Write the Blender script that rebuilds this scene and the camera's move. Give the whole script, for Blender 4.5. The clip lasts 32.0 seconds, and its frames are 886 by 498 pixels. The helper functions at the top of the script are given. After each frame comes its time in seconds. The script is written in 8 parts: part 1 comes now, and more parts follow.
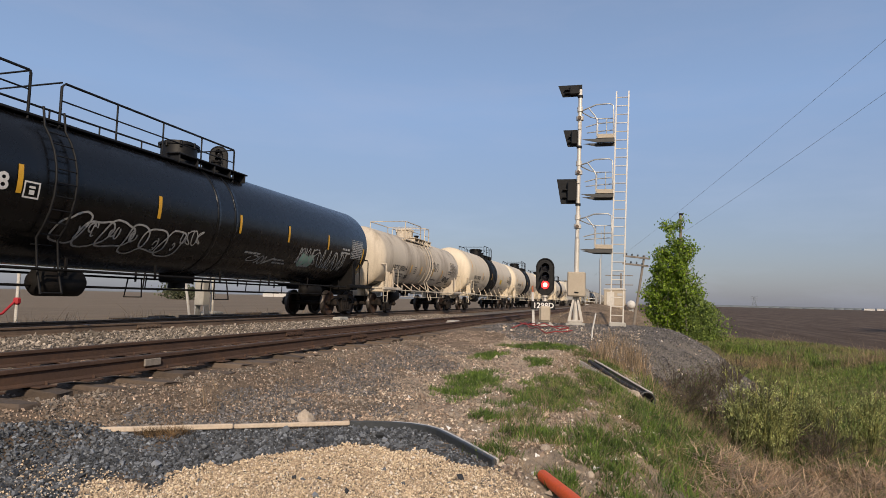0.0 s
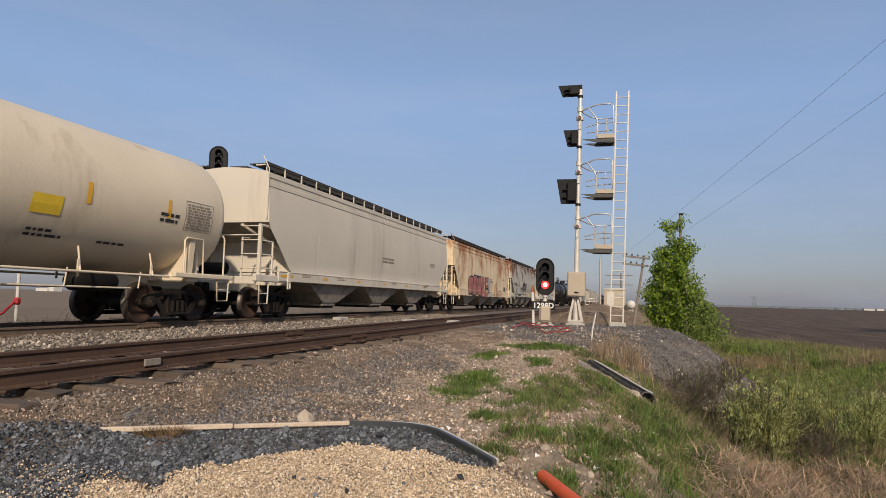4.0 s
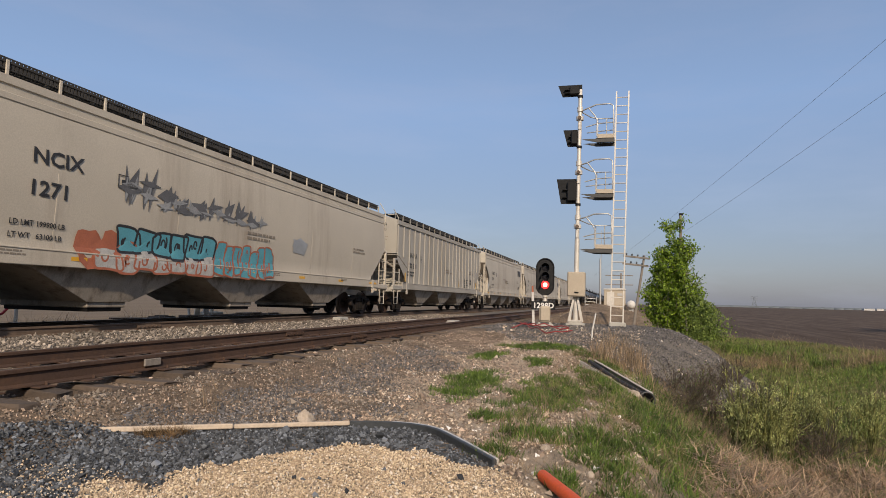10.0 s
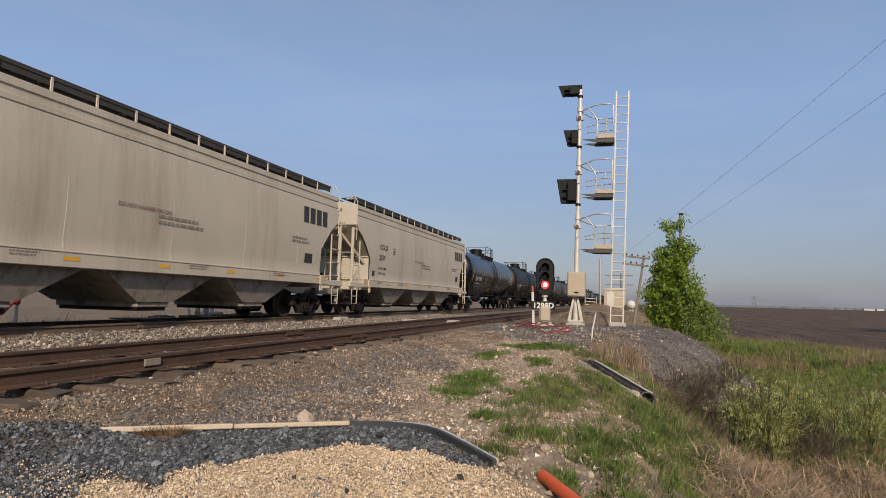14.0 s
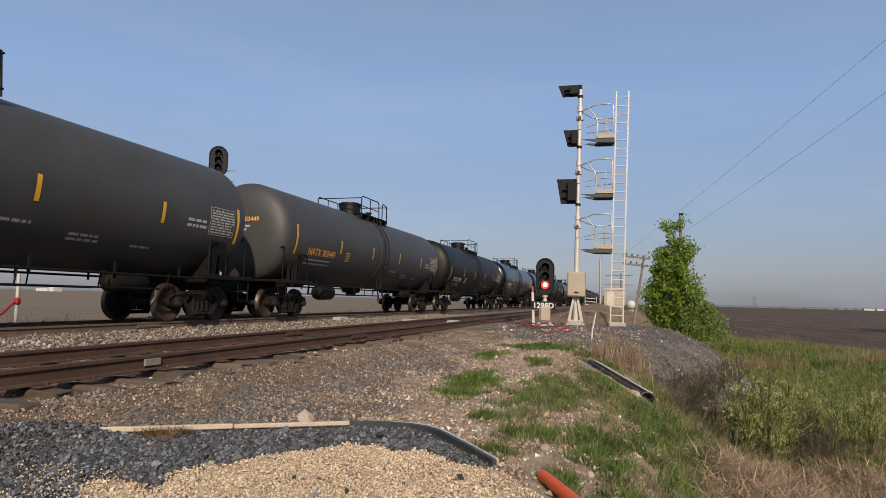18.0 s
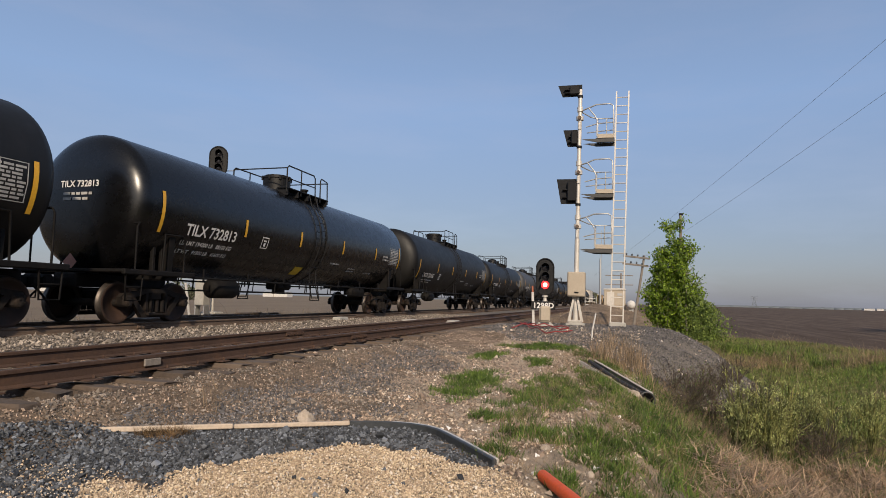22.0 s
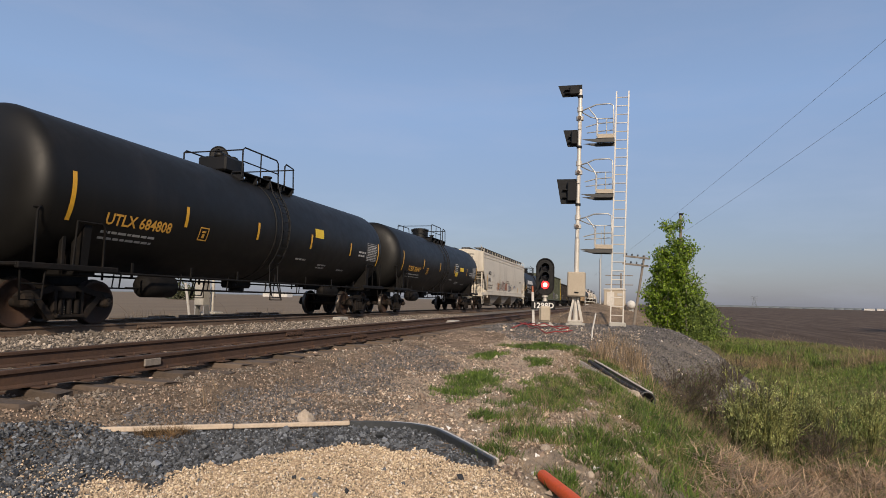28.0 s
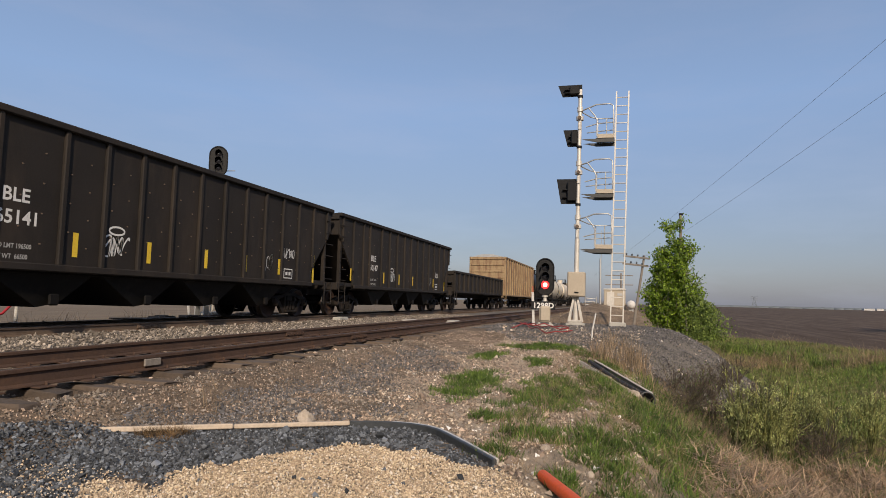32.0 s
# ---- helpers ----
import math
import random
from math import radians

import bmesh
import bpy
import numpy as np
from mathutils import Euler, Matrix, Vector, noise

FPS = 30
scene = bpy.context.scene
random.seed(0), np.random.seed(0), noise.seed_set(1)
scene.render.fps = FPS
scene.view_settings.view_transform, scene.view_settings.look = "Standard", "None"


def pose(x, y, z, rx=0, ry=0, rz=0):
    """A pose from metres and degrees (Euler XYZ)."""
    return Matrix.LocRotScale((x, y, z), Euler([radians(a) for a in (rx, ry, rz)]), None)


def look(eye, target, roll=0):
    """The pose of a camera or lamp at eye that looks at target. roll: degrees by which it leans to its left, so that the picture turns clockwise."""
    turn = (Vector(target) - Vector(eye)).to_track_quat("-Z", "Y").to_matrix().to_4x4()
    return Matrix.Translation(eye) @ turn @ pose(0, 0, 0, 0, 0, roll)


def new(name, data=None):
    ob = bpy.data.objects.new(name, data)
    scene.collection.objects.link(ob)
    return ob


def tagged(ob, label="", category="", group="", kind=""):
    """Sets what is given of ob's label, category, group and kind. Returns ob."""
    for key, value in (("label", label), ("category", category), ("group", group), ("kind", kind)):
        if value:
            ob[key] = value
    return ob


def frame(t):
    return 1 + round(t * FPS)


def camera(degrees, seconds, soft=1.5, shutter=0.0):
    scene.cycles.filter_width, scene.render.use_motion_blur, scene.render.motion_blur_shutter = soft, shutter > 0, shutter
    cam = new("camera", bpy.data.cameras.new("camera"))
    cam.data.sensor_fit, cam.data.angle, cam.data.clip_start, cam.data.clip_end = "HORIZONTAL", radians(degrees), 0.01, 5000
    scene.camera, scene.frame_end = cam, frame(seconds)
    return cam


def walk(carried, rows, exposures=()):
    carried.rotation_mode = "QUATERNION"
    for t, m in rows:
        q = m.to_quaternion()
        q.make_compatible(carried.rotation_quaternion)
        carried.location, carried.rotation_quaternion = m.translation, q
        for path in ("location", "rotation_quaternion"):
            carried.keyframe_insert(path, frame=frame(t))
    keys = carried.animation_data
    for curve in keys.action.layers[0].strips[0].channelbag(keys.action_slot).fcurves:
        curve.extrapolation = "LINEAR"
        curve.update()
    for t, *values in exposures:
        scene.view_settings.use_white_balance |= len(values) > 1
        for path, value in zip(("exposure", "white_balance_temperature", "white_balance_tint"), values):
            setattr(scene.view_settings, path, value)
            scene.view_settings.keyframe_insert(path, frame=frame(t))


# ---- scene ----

# ---- camera: hand-held at a fixed spot beside the line, z = 0 is the rail top of the main track ----
EYE = Vector((0.0, 0.0, 0.70))
YAW, PITCH, ROLL = radians(16.432), radians(4.672), 1.39
AIM = EYE + 10 * Vector((-math.sin(YAW) * math.cos(PITCH), math.cos(YAW) * math.cos(PITCH), math.sin(PITCH)))
cam = camera(71.5, 32.0, soft=0.6)
walk(cam, [(0, look(EYE, AIM, ROLL)), (32, look(EYE, AIM, ROLL))], exposures=((0, 0.0), (32, 0.0)))

SPEED = 24.30          # the train's speed, m/s towards -y
MAIN_X, SIDE_X = -11.43, -6.10
SIDE_Z = -0.03

# ---- world and sun: low hazy evening sun from behind the camera ----
SUN_EL, SUN_AZ = 29.0, 155.0     # azimuth clockwise from +y
world = bpy.data.worlds.new("world")
scene.world = world
world.use_nodes = True
wn, wl = world.node_tree.nodes, world.node_tree.links
sky = wn.new("ShaderNodeTexSky")
sky.sky_type = "NISHITA"
sky.sun_disc = False
sky.sun_elevation, sky.sun_rotation = radians(SUN_EL), radians(SUN_AZ)
sky.air_density, sky.dust_density, sky.ozone_density = 1.0, 1.5, 1.5
wn["Background"].inputs["Strength"].default_value = 0.15
co = wn.new("ShaderNodeTexCoord")
sep = wn.new("ShaderNodeSeparateXYZ")
wl.new(co.outputs["Generated"], sep.inputs[0])
haze = wn.new("ShaderNodeValToRGB")      # pale evening haze, thinning out upwards
for el, (p, c) in zip([haze.color_ramp.elements[0], haze.color_ramp.elements[1], haze.color_ramp.elements.new(0.22)], ((0.0, (1.46, 1.44, 1.84, 1)), (0.75, (1.05, 2.78, 5.3, 1)), (0.3, (1.76, 2.55, 4.18, 1)))):
    el.position, el.color = p, c
wl.new(sep.outputs[2], haze.inputs[0])
blend = wn.new("ShaderNodeMix")
blend.data_type = "RGBA"
blend.inputs[0].default_value = 0.72
wl.new(sky.outputs[0], blend.inputs[6])
streak = wn.new("ShaderNodeMapping")
streak.inputs["Scale"].default_value = (2.0, 2.0, 9.0)
streak.inputs["Rotation"].default_value = (0.25, 0.1, 0)
wl.new(co.outputs["Generated"], streak.inputs["Vector"])
thin = wn.new("ShaderNodeTexNoise")
thin.inputs["Scale"].default_value, thin.inputs["Detail"].default_value, thin.inputs["Roughness"].default_value = 1.6, 6.0, 0.6
wl.new(streak.outputs[0], thin.inputs["Vector"])
veil = wn.new("ShaderNodeMapRange")
veil.inputs[1].default_value, veil.inputs[2].default_value, veil.inputs[3].default_value, veil.inputs[4].default_value = 0.45, 0.8, 0.0, 0.45
wl.new(thin.outputs["Fac"], veil.inputs[0])
cirrus = wn.new("ShaderNodeMix")
cirrus.data_type = "RGBA"
cirrus.inputs[7].default_value = (2.5, 2.8, 3.9, 1)
wl.new(veil.outputs[0], cirrus.inputs[0])
wl.new(haze.outputs[0], cirrus.inputs[6])
wl.new(cirrus.outputs[2], blend.inputs[7])
wl.new(blend.outputs[2], wn["Background"].inputs["Color"])
sun = new("sun", bpy.data.lights.new("sun", "SUN"))
sun.data.energy, sun.data.angle, sun.data.color = 3.7, radians(1.5), (1.0, 0.83, 0.64)
a, e = radians(SUN_AZ), radians(SUN_EL)
sun.matrix_world = look((math.sin(a) * math.cos(e) * 50, math.cos(a) * math.cos(e) * 50, math.sin(e) * 50), (0, 0, 0))


# ---- materials ----
def shader(name):
    m = bpy.data.materials.new(name)
    m.use_nodes = True
    return m, m.node_tree.nodes, m.node_tree.links, m.node_tree.nodes["Principled BSDF"]


def noise_node(n, l, co, scale, detail=5.0, rough=0.6):
    t = n.new("ShaderNodeTexNoise")
    t.inputs["Scale"].default_value, t.inputs["Detail"].default_value, t.inputs["Roughness"].default_value = scale, detail, rough
    l.new(co, t.inputs["Vector"])
    return t.outputs["Fac"]


def ramp(n, l, fac, stops):
    r = n.new("ShaderNodeValToRGB")
    els = r.color_ramp.elements
    while len(els) < len(stops):
        els.new(0.5)
    for el, (p, c) in zip(els, stops):
        el.position, el.color = p, (*c, 1) if len(c) == 3 else c
    l.new(fac, r.inputs[0])
    return r.outputs[0]


def mixed(n, l, fac, a, b, mode="MIX"):
    m = n.new("ShaderNodeMix")
    m.data_type, m.blend_type = "RGBA", mode
    for sock, v in ((0, fac), (6, a), (7, b)):
        if hasattr(v, "is_linked"):
            l.new(v, m.inputs[sock])
        else:
            m.inputs[sock].default_value = v if sock == 0 else (*v, 1)
    return m.outputs[2]


def surface(name, col, rough=0.6, metal=0.0, var=0.25, scale=2.5, grime=None, amount=0.5, streak=1.0, bump=0.15, fine=40.0, isl=0.0, obj=0.0, spec=0.5, crisp=0.23, top=None):
    """A worn surface: tone at two scales, grime in patches or vertical streaks, fine relief."""
    m, n, l, p = shader(name)
    co = n.new("ShaderNodeTexCoord").outputs["Object"]
    lo, hi = [c * (1 - var) for c in col], [min(1, c * (1 + var)) for c in col]
    c = ramp(n, l, noise_node(n, l, co, scale), [(0.3, lo), (0.7, hi)])
    c = mixed(n, l, 0.35, c, ramp(n, l, noise_node(n, l, co, fine, 3), [(0.35, [v * 0.7 for v in col]), (0.65, hi)]))
    if grime:
        mp = n.new("ShaderNodeMapping")
        mp.inputs["Scale"].default_value = (1, 1, 1 / streak)
        l.new(co, mp.inputs["Vector"])
        g = noise_node(n, l, mp.outputs[0], scale * 1.3, 8, 0.7)
        if top:          # more of it along the roof line
            sp = n.new("ShaderNodeSeparateXYZ")
            l.new(co, sp.inputs[0])
            mr = n.new("ShaderNodeMapRange")
            mr.inputs[1].default_value, mr.inputs[2].default_value, mr.inputs[3].default_value, mr.inputs[4].default_value = top[0], top[1], -0.05, top[2]
            l.new(sp.outputs[2], mr.inputs[0])
            sm = n.new("ShaderNodeMath")
            l.new(g, sm.inputs[0])
            l.new(mr.outputs[0], sm.inputs[1])
            g = sm.outputs[0]
        g = ramp(n, l, g, [(0.62 - 0.25 * amount, (0, 0, 0)), (0.62 - 0.25 * amount + crisp, (1, 1, 1))])
        c = mixed(n, l, g, c, grime)
    if isl:
        # random tone for each stone; the palest ones imitate sunlit facets
        c = mixed(n, l, isl, c, ramp(n, l, n.new("ShaderNodeNewGeometry").outputs["Random Per Island"], [(0, [v * 0.3 for v in col]), (0.5, [v * 0.9 for v in col]), (0.85, [min(1, v * 1.8) for v in col]), (1, [min(1, v * 3.4) for v in col])]))
    if obj:
        c = mixed(n, l, obj, c, ramp(n, l, n.new("ShaderNodeObjectInfo").outputs["Random"], [(0, [v * 0.5 for v in col]), (1, [min(1, v * 1.5) for v in col])]))
    l.new(c, p.inputs["Base Color"])
    p.inputs["Metallic"].default_value = metal
    p.inputs["Specular IOR Level"].default_value = spec
    rr = n.new("ShaderNodeMapRange")
    rr.inputs[3].default_value, rr.inputs[4].default_value = max(0.05, rough - 0.12), min(1, rough + 0.12)
    l.new(noise_node(n, l, co, scale * 4), rr.inputs[0])
    l.new(rr.outputs[0], p.inputs["Roughness"])
    if bump:
        b = n.new("ShaderNodeBump")
        b.inputs["Strength"].default_value, b.inputs["Distance"].default_value = bump, 0.01
        l.new(noise_node(n, l, co, fine), b.inputs["Height"])
        l.new(b.outputs[0], p.inputs["Normal"])
    return m


RUST = (0.16, 0.07, 0.035)
M = dict(
    rail_side=surface("rusty_rail", (0.085, 0.05, 0.035), 0.8, 0.2, grime=(0.13, 0.07, 0.04), streak=1, bump=0.4),
    rail_top=surface("worn_rail_head", (0.16, 0.12, 0.10), 0.5, 0.6),
    rail_bright=surface("dusty_rail_side", (0.15, 0.105, 0.075), 0.8, 0.1, grime=(0.10, 0.07, 0.05), bump=0.3),
    tie=surface("old_timber", (0.125, 0.094, 0.072), 0.9, grime=(0.05, 0.038, 0.03), streak=1, scale=5, bump=0.8, obj=0.5),
    black=surface("black_tank_paint", (0.005, 0.005, 0.005), 0.42, spec=0.42, var=0.3, grime=(0.02, 0.018, 0.016), amount=0.3, streak=5, bump=0.03, scale=0.8),
    black_old=surface("dull_black_tank_paint", (0.0065, 0.006, 0.0055), 0.52, spec=0.36, var=0.3, grime=(0.016, 0.013, 0.011), amount=0.4, streak=5, bump=0.05, scale=0.8),
    black_gloss=surface("glossy_black_paint", (0.0035, 0.0035, 0.004), 0.27, spec=0.5, var=0.2, grime=(0.010, 0.009, 0.008), amount=0.2, streak=6, bump=0.01, scale=0.8),
    grey_tank=surface("dark_grey_tank_paint", (0.055, 0.055, 0.056), 0.55, var=0.2, grime=(0.05, 0.045, 0.04), amount=0.4, streak=5, bump=0.03, scale=0.8),
    cream=surface("cream_tank_paint", (0.72, 0.62, 0.47), 0.5, var=0.08, grime=(0.42, 0.33, 0.22), amount=0.25, streak=6, bump=0.03, scale=0.7),
    cream_dirty=surface("dirty_cream_paint", (0.62, 0.54, 0.43), 0.6, var=0.12, grime=(0.25, 0.19, 0.13), amount=0.5, streak=8, bump=0.05, scale=0.7),
    hopper=surface("warm_grey_hopper_paint", (0.53, 0.475, 0.39), 0.6, var=0.08, grime=(0.33, 0.27, 0.21), amount=0.3, streak=8, bump=0.04, scale=0.6),
    hopper_white=surface("off_white_hopper_paint", (0.64, 0.585, 0.49), 0.6, var=0.07, grime=(0.36, 0.31, 0.25), amount=0.22, streak=8, bump=0.04, scale=0.6),
    hopper_grey=surface("grey_ribbed_hopper_paint", (0.40, 0.37, 0.32), 0.65, var=0.1, grime=(0.27, 0.23, 0.18), amount=0.35, streak=8, bump=0.05, scale=0.6),
    hopper_rust=surface("rust_blotched_hopper_paint", (0.47, 0.455, 0.395), 0.75, var=0.10, grime=(0.17, 0.075, 0.035), amount=0.34, streak=1.5, bump=0.1, scale=0.8, crisp=0.09, top=(2.6, 4.2, 0.14)),
    hopper_rusty=surface("heavily_rusted_cream_paint", (0.74, 0.60, 0.40), 0.75, var=0.12, grime=(0.36, 0.15, 0.06), amount=0.58, streak=2.2, bump=0.1, scale=0.6, crisp=0.15, top=(2.2, 4.2, 0.12)),
    open_hopper=surface("dark_brown_black_steel", (0.024, 0.0195, 0.0165), 0.75, spec=0.3, var=0.3, grime=(0.045, 0.033, 0.024), amount=0.5, streak=4, bump=0.15, scale=0.9),
    green=surface("olive_green_paint", (0.064, 0.072, 0.038), 0.6, var=0.25, grime=(0.032, 0.030, 0.019), amount=0.45, streak=4, bump=0.05, scale=0.8),
    yellow_car=surface("faded_yellow_boxcar_paint", (0.34, 0.24, 0.13), 0.7, var=0.15, grime=(0.16, 0.08, 0.045), amount=0.7, streak=4, bump=0.05),
    under=surface("grimy_underframe_steel", (0.006, 0.0052, 0.0048), 0.75, spec=0.25, var=0.3, grime=(0.018, 0.013, 0.010), amount=0.4, streak=1, bump=0.3),
    truck=surface("rust_brown_truck_casting", (0.012, 0.0092, 0.0076), 0.85, spec=0.3, var=0.4, grime=(0.032, 0.021, 0.014), amount=0.5, streak=1, bump=0.5),
    wheel=surface("rusty_wheel_plate", (0.038, 0.020, 0.013), 0.75, 0.0, var=0.3, grime=(0.055, 0.027, 0.015), streak=1, bump=0.2),
    tread=surface("polished_wheel_tread", (0.10, 0.085, 0.075), 0.45, 0.7, var=0.15),
    band=surface("black_centre_band", (0.007, 0.007, 0.0072), 0.55, spec=0.25, var=0.3, scale=1),
    cover=surface("dark_grating", (0.04, 0.037, 0.034), 0.8, var=0.3),
    yellow=surface("yellow_reflective_tape", (0.75, 0.40, 0.03), 0.4, var=0.1, bump=0),
    white=surface("white_lettering", (0.75, 0.73, 0.70), 0.6, var=0.06, bump=0),
    amber=surface("orange_lettering", (0.72, 0.38, 0.06), 0.6, var=0.1, bump=0),
    # sooty hopper paint, with the shade of the open end darkened into it
    slope=surface("shaded_sooty_slope_sheet", (0.30, 0.26, 0.215), 0.8, var=0.25, grime=(0.15, 0.12, 0.095), amount=0.45, streak=3),
    # dirty bay paint, its base also lowered for the shade below the body
    bay=surface("shaded_dirty_bay_paint", (0.30, 0.262, 0.215), 0.8, var=0.25, grime=(0.09, 0.062, 0.045), amount=0.5, streak=2),
    hose=surface("faded_red_hose", (0.30, 0.035, 0.035), 0.6, var=0.2),
    faded=surface("faded_red_lettering", (0.32, 0.20, 0.17), 0.7, var=0.2, bump=0),
    thin_cable=surface("weathered_grey_cable", (0.30, 0.31, 0.33), 0.7),
    # platform steel, darkened in colour to give a shaded underside
    grate=surface("shaded_platform_grating", (0.09, 0.088, 0.085), 0.7, 0.3),
    pink_spray=surface("faded_red_spray", (0.42, 0.15, 0.12), 0.6, var=0.2, bump=0),
    smoke_pale=surface("pale_smoke_spray", (0.27, 0.275, 0.28), 0.65, var=0.35, bump=0),
    smoke=surface("smoke_grey_spray", (0.11, 0.11, 0.115), 0.65, var=0.35, bump=0),
    grime=surface("grey_dirt_runs", (0.24, 0.205, 0.165), 0.8, var=0.3, bump=0),
    ink=surface("black_lettering", (0.03, 0.03, 0.032), 0.6, var=0.1, bump=0),
    dullwhite=surface("worn_white_lettering", (0.42, 0.41, 0.39), 0.7, var=0.3, scale=8, bump=0),
    pink=surface("faded_red_stencil", (0.50, 0.25, 0.2), 0.7, var=0.2, bump=0),
    red=surface("red_plastic", (0.45, 0.03, 0.04), 0.5, var=0.2),
    teal=surface("teal_spray", (0.10, 0.33, 0.40), 0.6, var=0.2, bump=0),
    purple=surface("purple_spray", (0.10, 0.07, 0.24), 0.6, var=0.2, bump=0),
    brick_spray=surface("rust_red_spray", (0.40, 0.13, 0.07), 0.6, var=0.2, bump=0),
    lemon=surface("yellow_spray", (0.80, 0.55, 0.04), 0.6, var=0.15, bump=0),
    navy=surface("navy_spray", (0.05, 0.09, 0.2), 0.6, var=0.2, bump=0),
    mint=surface("mint_spray", (0.28, 0.45, 0.36), 0.6, var=0.2, bump=0),
    galv=surface("galvanised_steel", (0.52, 0.51, 0.49), 0.45, 0.6, var=0.15),
    alu=surface("aluminium_paint", (0.66, 0.62, 0.56), 0.5, 0.25, var=0.12, grime=(0.4, 0.33, 0.25), amount=0.2, streak=3),
    cabinet=surface("beige_cabinet_paint", (0.47, 0.40, 0.31), 0.5, var=0.08, grime=(0.4, 0.35, 0.27), amount=0.2, streak=4),
    signal_black=surface("matt_black_signal_paint", (0.012, 0.012, 0.013), 0.6, spec=0.25, var=0.2),
    concrete=surface("concrete", (0.42, 0.40, 0.36), 0.9, var=0.2, bump=0.5),
    board=surface("pale_sawn_board", (0.56, 0.46, 0.36), 0.8, var=0.2, scale=6, grime=(0.36, 0.28, 0.21), amount=0.3, streak=1, bump=0.3),
    edging=surface("black_plastic_edging", (0.05, 0.055, 0.06), 0.4, var=0.3),
    orange=surface("orange_conduit", (0.72, 0.11, 0.025), 0.5, var=0.1, grime=(0.45, 0.08, 0.03), amount=0.2, streak=1),
    rock=surface("pale_rock", (0.44, 0.37, 0.30), 0.9, var=0.2, bump=0.6),
    beige_stone=surface("beige_crushed_stone", (0.62, 0.475, 0.33), 0.9, var=0.25, scale=9, isl=0.5, bump=0.3),
    dark_stone=surface("blue_grey_ballast_stone", (0.082, 0.089, 0.100), 0.75, var=0.55, scale=11, isl=0.95, bump=0.3),
    mound_stone=surface("mid_grey_ballast_stone", (0.125, 0.118, 0.118), 0.85, var=0.5, scale=8, isl=0.6, bump=0.3),
    track_stone=surface("grey_brown_ballast_stone", (0.20, 0.17, 0.142), 0.9, var=0.45, scale=8, isl=0.75, bump=0.3),
    dirt_stone=surface("brown_gravel_stone", (0.29, 0.22, 0.168), 0.9, var=0.5, scale=8, isl=0.7, bump=0.3),
    pale_stone=surface("pale_limestone_chip", (0.46, 0.38, 0.295), 0.9, var=0.2, isl=0.8, bump=0.3),
    wire=surface("dark_cable", (0.03, 0.03, 0.035), 0.6),
    pole=surface("weathered_pole_timber", (0.24, 0.21, 0.18), 0.9, var=0.25, grime=(0.14, 0.12, 0.1), streak=6, bump=0.5),
    bark=surface("pale_bark", (0.30, 0.26, 0.20), 0.9, var=0.3, bump=0.6),
    # distance haze is mixed into this blue-grey base colour
    far_haze=surface("haze_grey_distance", (0.16, 0.18, 0.19), 0.9, var=0.2, scale=0.05),
    far_wall=surface("far_white_wall", (0.6, 0.58, 0.55), 0.8),
)


def foliage(name, lo, hi, trans=0.3, clump=4.5):
    m, n, l, p = shader(name)
    c = ramp(n, l, n.new("ShaderNodeNewGeometry").outputs["Random Per Island"], [(0.0, lo), (1.0, hi)])
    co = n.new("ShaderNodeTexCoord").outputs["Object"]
    # noise puts dark shaded gaps and bright tufts into the leaf colour
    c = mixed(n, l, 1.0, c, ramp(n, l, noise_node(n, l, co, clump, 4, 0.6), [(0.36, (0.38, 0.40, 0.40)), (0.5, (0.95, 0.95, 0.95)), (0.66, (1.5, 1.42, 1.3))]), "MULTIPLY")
    l.new(c, p.inputs["Base Color"])
    p.inputs["Roughness"].default_value = 0.6
    t = n.new("ShaderNodeBsdfTranslucent")
    l.new(c, t.inputs["Color"])
    mx = n.new("ShaderNodeMixShader")
    mx.inputs[0].default_value = trans
    l.new(p.outputs[0], mx.inputs[1])
    l.new(t.outputs[0], mx.inputs[2])
    l.new(mx.outputs[0], n["Material Output"].inputs["Surface"])
    return m


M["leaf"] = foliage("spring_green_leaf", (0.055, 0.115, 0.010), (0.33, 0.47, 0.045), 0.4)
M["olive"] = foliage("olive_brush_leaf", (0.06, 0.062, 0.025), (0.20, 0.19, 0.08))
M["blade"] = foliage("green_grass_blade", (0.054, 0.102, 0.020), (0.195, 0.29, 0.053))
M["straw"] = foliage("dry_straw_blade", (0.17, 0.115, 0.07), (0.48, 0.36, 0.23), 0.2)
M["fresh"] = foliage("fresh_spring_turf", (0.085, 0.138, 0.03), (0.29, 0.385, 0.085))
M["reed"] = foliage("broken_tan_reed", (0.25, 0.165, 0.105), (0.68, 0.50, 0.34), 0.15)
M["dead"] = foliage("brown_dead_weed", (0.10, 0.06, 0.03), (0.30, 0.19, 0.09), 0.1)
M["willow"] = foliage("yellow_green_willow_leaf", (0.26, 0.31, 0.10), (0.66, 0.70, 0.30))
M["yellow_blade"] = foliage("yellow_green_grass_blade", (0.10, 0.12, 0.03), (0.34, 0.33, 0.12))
# olive muted in the colour itself to give the haze of distance
M["field_leaf"] = foliage("haze_muted_olive_leaf", (0.07, 0.085, 0.045), (0.14, 0.15, 0.08))
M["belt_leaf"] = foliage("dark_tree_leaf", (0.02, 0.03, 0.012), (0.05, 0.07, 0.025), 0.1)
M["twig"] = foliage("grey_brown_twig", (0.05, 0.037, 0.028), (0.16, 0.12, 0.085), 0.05)


